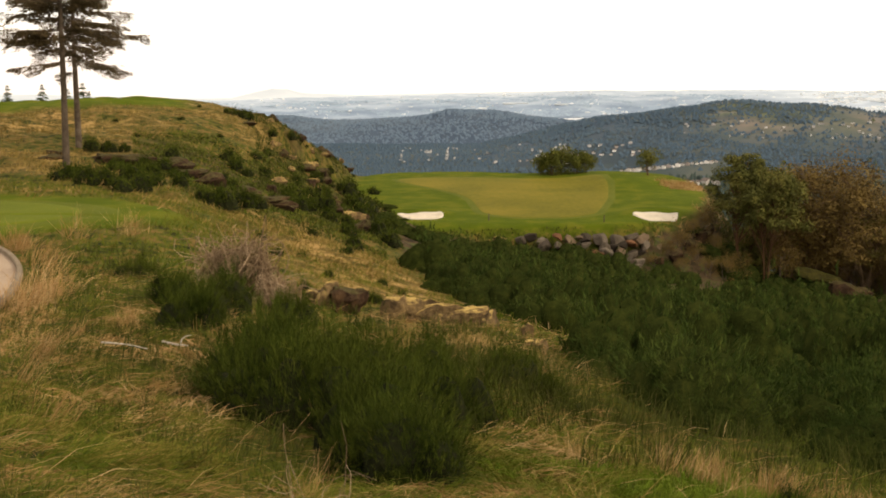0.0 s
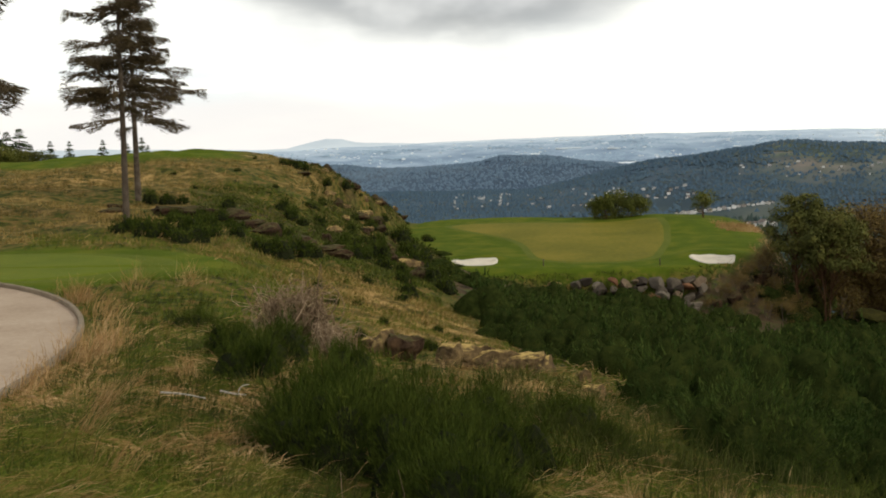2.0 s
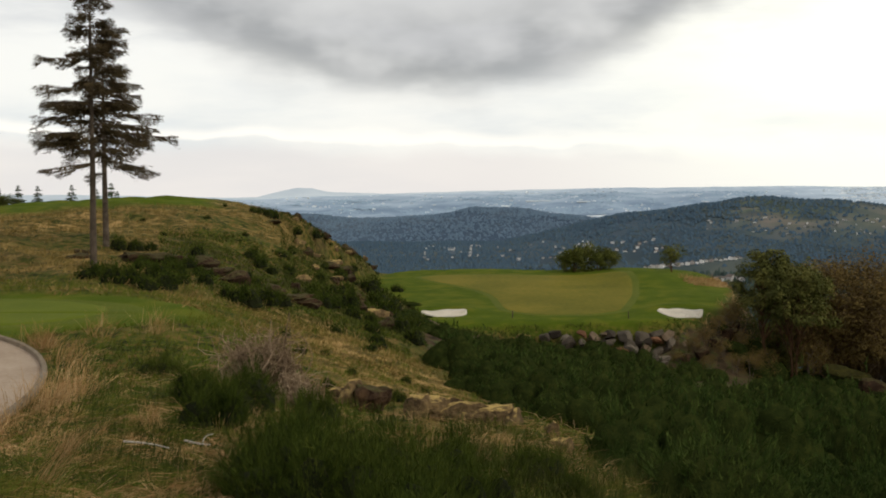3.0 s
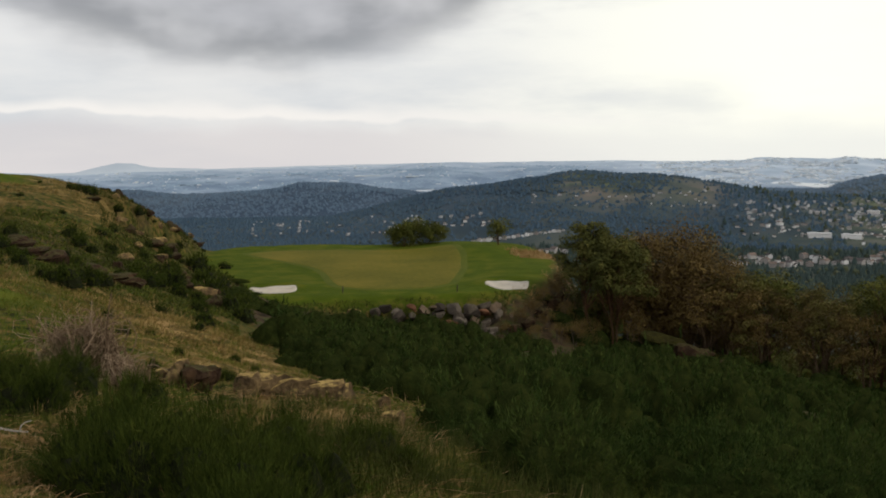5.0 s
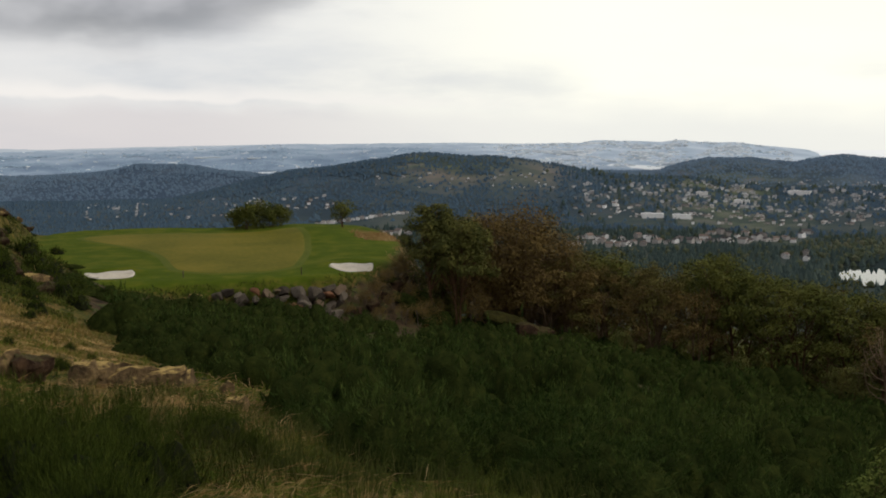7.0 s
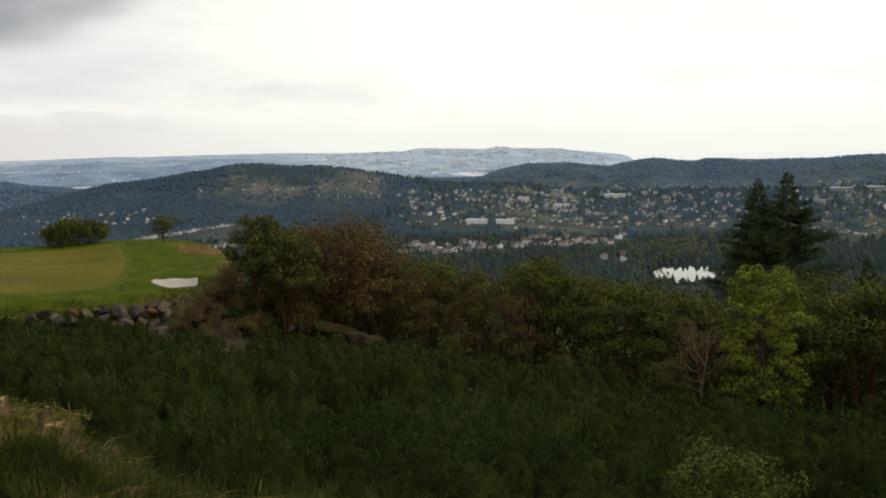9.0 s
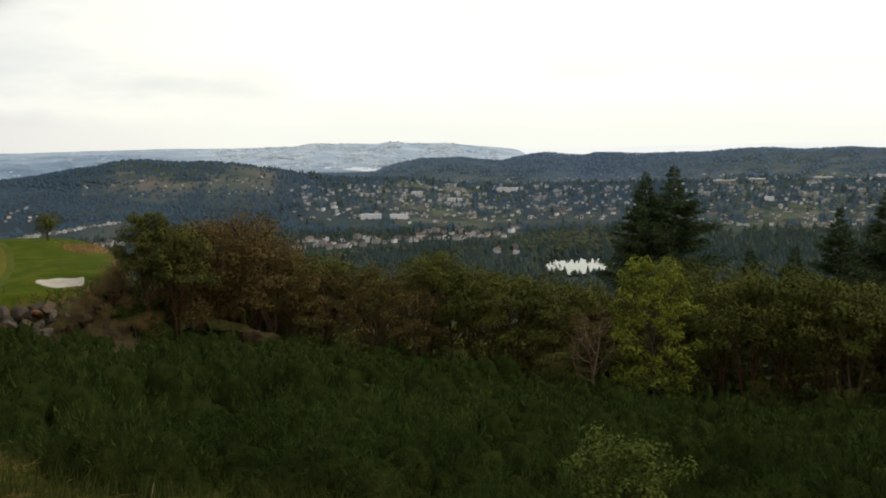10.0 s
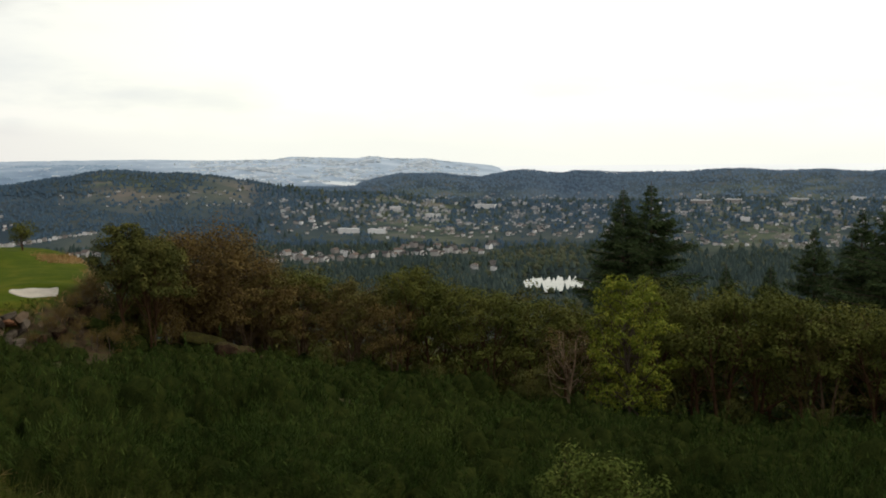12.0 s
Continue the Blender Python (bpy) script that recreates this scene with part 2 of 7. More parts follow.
def ground_material():
    """Turf, straw-coloured rough, mown grass and rocky soil, told apart by where each grows; farther out, haze tinted
    into the colour.
    """
    m = bpy.data.materials.new("ground_cover")
    m.use_nodes = True
    n, l = m.node_tree.nodes, m.node_tree.links
    bsdf = n["Principled BSDF"]
    bsdf.inputs["Roughness"].default_value = 0.92
    bsdf.inputs["Specular IOR Level"].default_value = 0.02
    geo = n.new("ShaderNodeNewGeometry")

    def tex(scale, detail=6.0):
        t = n.new("ShaderNodeTexNoise")
        t.inputs["Scale"].default_value, t.inputs["Detail"].default_value = scale, detail
        l.new(geo.outputs["Position"], t.inputs["Vector"])
        return t.outputs["Fac"]

    def ramp(v, cols, lo=0.35, hi=0.65):
        r = n.new("ShaderNodeValToRGB")
        els = r.color_ramp.elements
        while len(els) < len(cols):
            els.new(0.5)
        for i, c in enumerate(cols):
            els[i].position = lo + (hi - lo) * i / max(1, len(cols) - 1)
            els[i].color = (*c, 1)
        l.new(v, r.inputs[0])
        return r.outputs[0]

    def mix(f, a, b):
        x = n.new("ShaderNodeMix")
        x.data_type = "RGBA"
        l.new(f, x.inputs["Factor"]), l.new(a, x.inputs[6]), l.new(b, x.inputs[7])
        return x.outputs[2]

    def attr(name):
        x = n.new("ShaderNodeAttribute")
        x.attribute_name = name
        return x.outputs["Fac"]

    rough_turf = ramp(tex(2.2, 9.0), [(0.022, 0.027, 0.007), (0.062, 0.073, 0.013), (0.156, 0.095, 0.033)], 0.38, 0.62)
    straw = ramp(tex(1.3, 10.0), [(0.053, 0.052, 0.015), (0.165, 0.106, 0.036), (0.36, 0.232, 0.09)], 0.40, 0.60)
    mown = ramp(tex(0.5, 12.0), [(0.060, 0.085, 0.007), (0.073, 0.099, 0.008), (0.105, 0.115, 0.012)], 0.36, 0.64)
    soil = ramp(tex(0.8, 9.0), [(0.025, 0.020, 0.012), (0.075, 0.050, 0.028), (0.060, 0.075, 0.022)])
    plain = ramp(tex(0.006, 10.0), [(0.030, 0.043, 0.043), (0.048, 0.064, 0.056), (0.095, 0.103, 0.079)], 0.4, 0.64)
    # far, pale and haze: distance haze painted as bluer, paler ground colours
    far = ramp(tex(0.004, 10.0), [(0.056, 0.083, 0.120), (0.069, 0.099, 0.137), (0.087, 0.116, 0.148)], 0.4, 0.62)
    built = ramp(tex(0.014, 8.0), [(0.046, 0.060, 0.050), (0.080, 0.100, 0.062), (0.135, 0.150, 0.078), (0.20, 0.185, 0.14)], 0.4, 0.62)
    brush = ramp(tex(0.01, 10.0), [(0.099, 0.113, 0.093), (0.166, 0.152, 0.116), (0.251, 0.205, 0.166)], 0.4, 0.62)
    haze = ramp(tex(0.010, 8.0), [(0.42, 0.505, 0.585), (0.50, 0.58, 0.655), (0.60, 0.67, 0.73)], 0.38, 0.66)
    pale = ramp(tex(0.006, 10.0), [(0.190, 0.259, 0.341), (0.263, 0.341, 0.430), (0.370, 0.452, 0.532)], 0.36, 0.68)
    c = mix(attr("straw"), rough_turf, straw)
    c = mix(attr("soil"), c, soil)
    c = mix(attr("mown"), c, mown)
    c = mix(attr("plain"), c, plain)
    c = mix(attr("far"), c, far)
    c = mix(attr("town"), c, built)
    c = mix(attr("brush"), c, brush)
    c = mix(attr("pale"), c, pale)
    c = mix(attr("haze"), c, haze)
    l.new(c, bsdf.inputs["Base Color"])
    bp = n.new("ShaderNodeBump")
    bp.inputs["Strength"].default_value, bp.inputs["Distance"].default_value = 0.7, 0.12
    l.new(tex(3.0, 8.0), bp.inputs["Height"])
    l.new(bp.outputs[0], bsdf.inputs["Normal"])
    return m


M_GROUND = ground_material()

# ---- mesh tools ----


def np_mesh(name, verts, faces, mats, slots=None, smooth=False):
    """A mesh from arrays: verts (n, 3), faces (m, 3 or 4)."""
    me = bpy.data.meshes.new(name)
    verts, faces = np.asarray(verts, np.float32), np.asarray(faces, np.int32)
    k = faces.shape[1]
    me.vertices.add(len(verts))
    me.vertices.foreach_set("co", verts.ravel())
    me.loops.add(faces.size)
    me.loops.foreach_set("vertex_index", faces.ravel())
    me.polygons.add(len(faces))
    me.polygons.foreach_set("loop_start", np.arange(0, faces.size, k, dtype=np.int32))
    me.polygons.foreach_set("loop_total", np.full(len(faces), k, np.int32))
    for m in mats if isinstance(mats, (list, tuple)) else [mats]:
        me.materials.append(m)
    if slots is not None:
        me.polygons.foreach_set("material_index", np.asarray(slots, np.int32))
    me.polygons.foreach_set("use_smooth", np.full(len(faces), smooth))
    me.update(calc_edges=True)
    return me


def part(name, me, parent, label=""):
    ob = new(name, me)
    ob.parent = parent
    return tagged(ob, label) if label else ob


def thing(name, m, label, category, group="", kind=""):
    ob = new(name)
    ob.empty_display_size = 0.3
    ob.matrix_world = m
    return tagged(ob, label, category, group, kind)


def join(chunks):
    """Joins (verts, faces) arrays into one."""
    vs, fs, base = [], [], 0
    for v, f in chunks:
        vs.append(v), fs.append(f + base)
        base += len(v)
    return np.concatenate(vs), np.concatenate(fs)


def unit(v):
    return v / np.maximum(np.linalg.norm(v, axis=-1, keepdims=True), 1e-9)


def blades(base, way, length, width, droop, rng):
    """Tapered bent blades, three triangles each."""
    n = len(base)
    way = unit(way)
    turn = rng.uniform(0, 2 * np.pi, n)
    side = unit(np.cross(way, np.stack([np.cos(turn), np.sin(turn), np.zeros(n) + 0.2], 1)))
    length, width = np.asarray(length).reshape(-1, 1), np.asarray(width).reshape(-1, 1)
    mid = base + way * length * 0.55
    tip = base + way * length * 0.95
    horiz = way * np.array([1, 1, 0])
    tip = tip + horiz * length * np.reshape(droop, (-1, 1)) * 0.5 - np.array([0, 0, 1]) * length * np.reshape(droop, (-1, 1)) * 0.35
    v = np.stack([base - side * width * 0.5, base + side * width * 0.5, mid - side * width * 0.4, mid + side * width * 0.4, tip], 1).reshape(-1, 3)
    f = (np.array([[0, 1, 3], [0, 3, 2], [2, 3, 4]])[None] + (np.arange(n) * 5)[:, None, None]).reshape(-1, 3)
    return v, f


def sprigs(base, way, length, width, rng, out=None, stray=0.45):
    """Narrow tapered sprigs, one triangle each; out: the way that each one faces."""
    n = len(base)
    way = unit(way)
    face = rng.normal(size=(n, 3))
    if out is not None:
        face = face * stray + out
    side = unit(np.cross(way, face))
    length, width = np.asarray(length).reshape(-1, 1), np.asarray(width).reshape(-1, 1)
    v = np.stack([base - side * width * 0.6, base + side * width * 0.6, base + way * length], 1).reshape(-1, 3)
    return v, np.arange(n * 3).reshape(-1, 3)


def leaves(centre, size, rng, flat=0.0, stretch=1.6, out=None):
    """Small pointed four-cornered leaves, two triangles each, folded a little; out: the way that each one faces."""
    n = len(centre)
    size = np.broadcast_to(np.asarray(size, float).reshape(-1, 1), (n, 1))
    nrm = rng.normal(size=(n, 3)) * (1.0 if out is None else 0.32) + np.array([0, 0, flat])
    nrm = unit(nrm if out is None else nrm + out)
    u = unit(np.cross(nrm, rng.normal(size=(n, 3))))
    w = np.cross(nrm, u)
    v = np.stack([centre - u * size * stretch * 0.5, centre + w * size * 0.4, centre + u * size * stretch * 0.5, centre - w * size * 0.4 + nrm * size * 0.15], 1).reshape(-1, 3)
    f = (np.array([[0, 1, 2], [0, 2, 3]])[None] + (np.arange(n) * 4)[:, None, None]).reshape(-1, 3)
    return v, f


def tube(points, radii, sides=7):
    """A tapered limb along points, as triangles."""
    p = np.asarray(points, float)
    r = np.asarray(radii, float)
    tan = unit(np.gradient(p, axis=0))
    ref = np.array([0.31, 0.93, 0.2])
    a = unit(np.cross(tan, ref))
    b = np.cross(tan, a)
    th = np.linspace(0, 2 * np.pi, sides, endpoint=False)
    ring = p[:, None] + r[:, None, None] * (np.cos(th)[None, :, None] * a[:, None] + np.sin(th)[None, :, None] * b[:, None])
    v = ring.reshape(-1, 3)
    k = len(p)
    i, j = np.meshgrid(np.arange(k - 1), np.arange(sides), indexing="ij")
    q0, q1 = i * sides + j, i * sides + (j + 1) % sides
    f = np.concatenate([np.stack([q0, q1, q1 + sides], -1).reshape(-1, 3), np.stack([q0, q1 + sides, q0 + sides], -1).reshape(-1, 3)])
    cap = np.array([[(k - 1) * sides, (k - 1) * sides + x, (k - 1) * sides + x + 1] for x in range(1, sides - 1)])
    return v, np.concatenate([f, cap])


# ---- lie of the land ----
REACH = np.array([0, 6, 12, 22, 35, 50, 65, 80, 95, 110, 140, 250, 600, 1100, 2000.0])
BEARING, SLOPE = [], []


def section(bearing, *heights):
    """The ground's height along one bearing (degrees, clockwise from +y), out to 250 m; past that it falls to the plain."""
    BEARING.append(bearing)
    SLOPE.append([0.0, *heights, -105.0, -157.0, -160.0])


section(-180, 0.2, 0.4, 0.8, 1.2, 1.5, 1.5, 1.2, 0.8, 0.2, -2, -20)
section(-110, 0.1, 0.2, 0.2, 0.2, 0.3, 0.8, 1.2, 1.2, 1.0, -1, -18)
section(-50, -0.4, -1.0, -1.8, -2.1, -1.9, -1.2, -0.2, 0.4, 0.5, -0.5, -12)
section(-25, -0.5, -1.1, -1.95, -2.15, -2.1, -1.6, -0.7, 0.05, 0.15, -0.5, -12)
section(-18, -0.6, -1.2, -2.0, -2.15, -2.2, -1.9, -0.5, 0.75, 0.9, -0.3, -15)
section(-13, -0.7, -1.4, -2.0, -2.7, -3.1, -2.6, -1.0, 0.5, 0.7, -1.0, -20)
section(-9, -0.8, -1.6, -2.45, -3.5, -4.3, -4.4, -3.0, -1.3, -1.3, -4, -25)
section(-5.5, -0.85, -1.75, -2.9, -4.1, -5.2, -6.0, -5.8, -5.0, -5.4, -9, -30)
section(-2, -0.85, -1.75, -3.05, -4.7, -6.4, -7.5, -8.2, -8.3, -8.4, -12, -35)
section(2, -0.9, -1.8, -3.2, -5.4, -7.4, -9.0, -10.2, -10.8, -11.5, -16, -40)
section(8, -0.95, -2.1, -3.7, -6.1, -8.3, -10.2, -11.5, -12.3, -13.5, -18, -45)
section(15, -1.0, -2.3, -4.2, -6.6, -9.0, -10.9, -12.6, -14.0, -15.8, -21, -50)
section(28, -1.1, -2.6, -4.9, -7.6, -10.5, -13.0, -15.3, -17.4, -20, -28, -60)
section(40, -1.2, -2.9, -5.4, -8.6, -12.0, -15.2, -18.0, -20.8, -25, -35, -70)
section(55, -1.2, -2.8, -5.3, -8.5, -12.0, -15.3, -18.2, -21.6, -26, -37, -75)
section(90, -0.8, -1.9, -3.6, -6.5, -9.5, -12.5, -15, -18, -22, -34, -72)
section(180, 0.2, 0.4, 0.8, 1.2, 1.5, 1.5, 1.2, 0.8, 0.2, -2, -20)
BEARING, SLOPE = np.array(BEARING, float), np.array(SLOPE)
GRAD_D = np.gradient(SLOPE, REACH, axis=1)


def hermite(xk, i, x, y0, y1, g0, g1):
    h = xk[i + 1] - xk[i]
    s = (x - xk[i]) / h
    return (2 * s**3 - 3 * s**2 + 1) * y0 + (s**3 - 2 * s**2 + s) * h * g0 + (3 * s**2 - 2 * s**3) * y1 + (s**3 - s**2) * h * g1


def bell(x, mid, half):
    return np.exp(-(((x - mid) / half) ** 2))


def step(x, lo, hi):
    s = np.clip((x - lo) / (hi - lo), 0, 1)
    return s * s * (3 - 2 * s)


def swell(x, y, size, seed=0.0):
    """Cheap smooth unevenness between -1 and 1."""
    u, v = x / size + seed, y / size - seed * 0.7
    return (np.sin(u * 2.1 + 1.7 * np.sin(v * 1.3)) + np.sin(v * 2.7 + 1.4 * np.sin(u * 1.9 + 1)) + 0.6 * np.sin(u * 5.3 + v * 4.1 + 2 * np.sin(v * 3.1))) / 2.6


def polar(x, y):
    return np.degrees(np.arctan2(x, y)), np.hypot(x, y)


def crest(az, knots, d0, trees=0.0):
    """Height of a skyline at d0 from (bearing, elevation) knots."""
    a, e = np.array(knots).T
    return EYE[2] + d0 * np.tan(np.radians(np.interp(az, a, e))) - trees


MILL = [(2, -2.6), (5.4, -1.75), (6.84, -1.38), (8.04, -1.09), (8.84, -0.93), (10.6, -0.77), (13, -0.49), (14.2, -0.28), (16.6, -0.29), (18.4, -0.36), (20.2, -0.6), (21.4, -0.75), (22.6, -0.97), (23.5, -1.17), (25, -1.32), (28, -1.45), (33, -2.0)]
MIDHILL = [(-30, -1.13), (-9.7, -1.13), (-7.6, -1.11), (-5.7, -1.4), (-4.3, -1.34), (-2, -1.2), (-0.8, -1.04), (0.2, -0.82), (1.5, -0.81), (3.3, -0.95), (5, -1.15), (6.8, -1.35), (10, -2.4)]
RIDGE = [(18, -1.6), (22, -1.36), (24, -1.3), (27.5, -1.2), (28.1, -0.95), (28.8, -0.8), (29.8, -0.65), (32, -0.58), (32.9, -0.7), (34.2, -0.8), (34.7, -0.65), (35.6, -0.5), (36.5, -0.47), (37.4, -0.6), (38.5, -0.67), (39, -0.52), (41.5, -0.67), (43.5, -0.57), (46.9, -0.46), (49, -0.54), (51.7, -0.45), (53.5, -0.58), (60, -0.5), (90, -0.6)]
FARLAND = [(-180, -0.1), (-60, -0.2), (-12, -0.36), (-7.3, -0.2), (-4.2, -0.14), (0, -0.05), (5, 0.05), (7.5, 0.19), (10, 0.15), (16, 0.2), (19.6, 0.12), (23.4, 0.18), (24, 0.32), (24.6, 0.33), (25.2, 0.25), (27.6, 0.2), (28.1, 0.29), (28.7, 0.29), (29.2, 0.2), (31.2, 0.17), (32.3, 0.0), (34.5, -0.22), (35.0, -0.3), (35.6, -0.7), (37, -1.6), (180, -1.6)]


LAKE = (38.0, 1440.0)


def town_share(az, d):
    """Where the plain is built up rather than wooded."""
    return np.maximum.reduce([bell(az, 31, 5) * bell(d, 2600, 700), bell(az, 49, 6) * bell(d, 2600, 800), bell(az, 16.5, 4.0) * bell(d, 2420, 200)])



def open_slope(az, d, z):
    """The half-cleared slope of the near hill, brown with brush and houses."""
    el = np.degrees(np.arctan2(z - EYE[2], d))
    patch_a = bell(az, 20.6, 1.9) * bell(el, -1.55, 0.75)
    patch_b = bell(az, 16.2, 2.2) * bell(el, -1.75, 0.28)
    return np.maximum(patch_a, 0.85 * patch_b) * (d > 1900) * (d < 2620)


def land(x, y):
    """Ground height without plateau, pads and path."""
    x, y = np.asarray(x, float), np.asarray(y, float)
    az, d = polar(x, y)
    dd = np.minimum(d, 1999.0)
    i = np.clip(np.searchsorted(REACH, dd, side="right") - 1, 0, len(REACH) - 2)
    rows = [hermite(REACH, i, dd, SLOPE[k][i], SLOPE[k][i + 1], GRAD_D[k][i], GRAD_D[k][i + 1]) for k in range(len(BEARING))]
    rows = np.stack(rows)
    grads = np.gradient(rows, BEARING, axis=0)
    j = np.clip(np.searchsorted(BEARING, az, side="right") - 1, 0, len(BEARING) - 2)
    pick = lambda a, q: np.take_along_axis(a, q[None], 0)[0]
    z = hermite(BEARING, j, az, pick(rows, j), pick(rows, j + 1), pick(grads, j), pick(grads, j + 1))
    far = step(d, 900, 1300)
    z = z * (1 - far) - 160 * far
    lift = np.maximum.reduce([
        (crest(az, MILL, 2500, 10) + 160) * bell(d, 2500, 420),
        (crest(az, MIDHILL, 3300, 7) + 160) * bell(d, 3300, 420),
        (crest(az, RIDGE, 3500, 7) + 160) * bell(d, 3500, 520),
        (crest(az, FARLAND, 4850) + 160) * np.clip((d - 3350) / 1500, 0, 1),
        0 * d])
    lift = lift - 6 * (1 - step(np.hypot((az - LAKE[0]) / 2.1, (d - LAKE[1]) / 105), 0.9, 1.25))
    z = z + far * lift + far * (3.0 + 0.02 * lift * (1 - step(d, 4300, 4800))) * swell(x, y, 140)
    near = step(d, 3, 12) * (1 - step(d, 140, 300))
    return z + near * (0.10 * swell(x, y, 1.7) + (0.22 + 0.10 * step(d, 60, 75) * (az < -3)) * swell(x, y, 5.5, 3))


def at(bearing, d, lift=0.0):
    """A place on the ground on a bearing."""
    x, y = d * math.sin(radians(bearing)), d * math.cos(radians(bearing))
    return x, y, float(ground(np.array([x]), np.array([y]))[0]) + lift


# putting-green plateau, an egg seen across its length
PC = np.array([6.5, 107.0])


def plateau_r(x, y):
    """1 on the plateau's rim."""
    u, v = x - PC[0] - 0.34 * np.clip(y - 100, -20, 8), y - PC[1]
    th = np.arctan2(v, u)
    wide = np.where(u < 0, 19.0, 17.5)
    return ((np.abs(u) / wide) ** 6 + (np.abs(v) / 20.5) ** 6) ** (1 / 6) * (1 + 0.015 * np.sin(5 * th + 1))


def plateau_z(x, y):
    z = -8.95 + 0.036 * (y - 90)
    z = z + 0.75 * bell(x, 19.0, 4.2) * bell(y, 117, 8) - 0.15 * bell(x, 10, 4) * bell(y, 121, 5)          # mound behind
    z = z + 0.35 * bell(x, 22, 4) * bell(y, 100, 8)
    return z - 0.55 * step(88.5 - y, 0, 3.5)


def pad_mask(x, y):
    """Mown tee pad."""
    u, v = x + 16.5, y - 33.0
    return np.hypot(u / 7.4, v / 5.6)


def path_line(s):
    """Middle of the cart path, s from 0 to 1: a bend that comes close and swings away."""
    th = np.radians(-50 + 128 * s)
    return -21.5 + 12.55 * np.cos(th), 15.0 + 15.05 * np.sin(th)


PX, PY = path_line(np.linspace(0, 1, 60))


def path_d(x, y):
    return np.min(np.hypot(np.asarray(x)[..., None] - PX, np.asarray(y)[..., None] - PY), -1)


BUNKERS = [(-1.8, 92.4, 2.0, 2.0), (18.3, 91.8, 1.9, 2.5)]


def ground(x, y):
    x, y = np.asarray(x, float), np.asarray(y, float)
    z = land(x, y)
    m = 1 - step(plateau_r(x, y), 0.99, 1.08 + 0.24 * step(x, 13, 21))
    z = z * (1 - m) + plateau_z(x, y) * m
    for bx, by, ra, rb in BUNKERS:
        u, v = (x - bx) / ra, (y - by) / rb
        r = np.hypot(u, v)
        z = z + 0.36 * step(v, -1.0, 1.1) * (1 - step(r, 1.0, 2.3)) - 0.14 * (1 - step(r, 0.6, 1.0))
    m = 1 - step(pad_mask(x, y), 1.0, 1.35)
    z = z * (1 - m) + (-2.12) * m
    near = (np.hypot(x + 13, y - 18) < 24)
    pd = np.full(x.shape, 99.0)
    if near.any():
        pd[near] = path_d(x[near], y[near])
    m = 1 - step(pd, 1.7, 3.4)
    return z * (1 - m) + (-2.05 - 0.004 * (y - 20)) * m - 0.12 * (pd < 1.45)


def meet(bearing, elevation, d0=4.0, d1=4800.0):
    """The distance at which the ground along a bearing first reaches an elevation as seen from the eye."""
    d = np.exp(np.linspace(math.log(d0), math.log(d1), 1500))
    a = radians(bearing)
    z = ground(d * math.sin(a), d * math.cos(a))
    el = np.degrees(np.arctan2(z - EYE[2], d))
    hit = np.where(el >= elevation)[0]
    return float(d[hit[0]]) if len(hit) else None


def tree_line(az):
    return np.interp(az, (10, 16, 28, 40, 55, 70), (88, 93, 92, 88, 80, 76))


def broom_mask(az, d, x, y):
    """True where the broom thicket grows."""
    near = np.interp(az, (-4.2, -3, -1.6, -0.3, 0.7, 1.7, 3.6, 6.5, 8, 9.5, 12, 20, 30, 62), (76, 69, 53, 41, 35, 30, 25.5, 23.5, 17.5, 15.0, 12.4, 11.5, 10.5, 9.0)) + 1.2 * swell(x, y, 2.2)
    return (az > -4) & (d > near) & (d < tree_line(az) + 3) & (plateau_r(x, y) > 1.05)


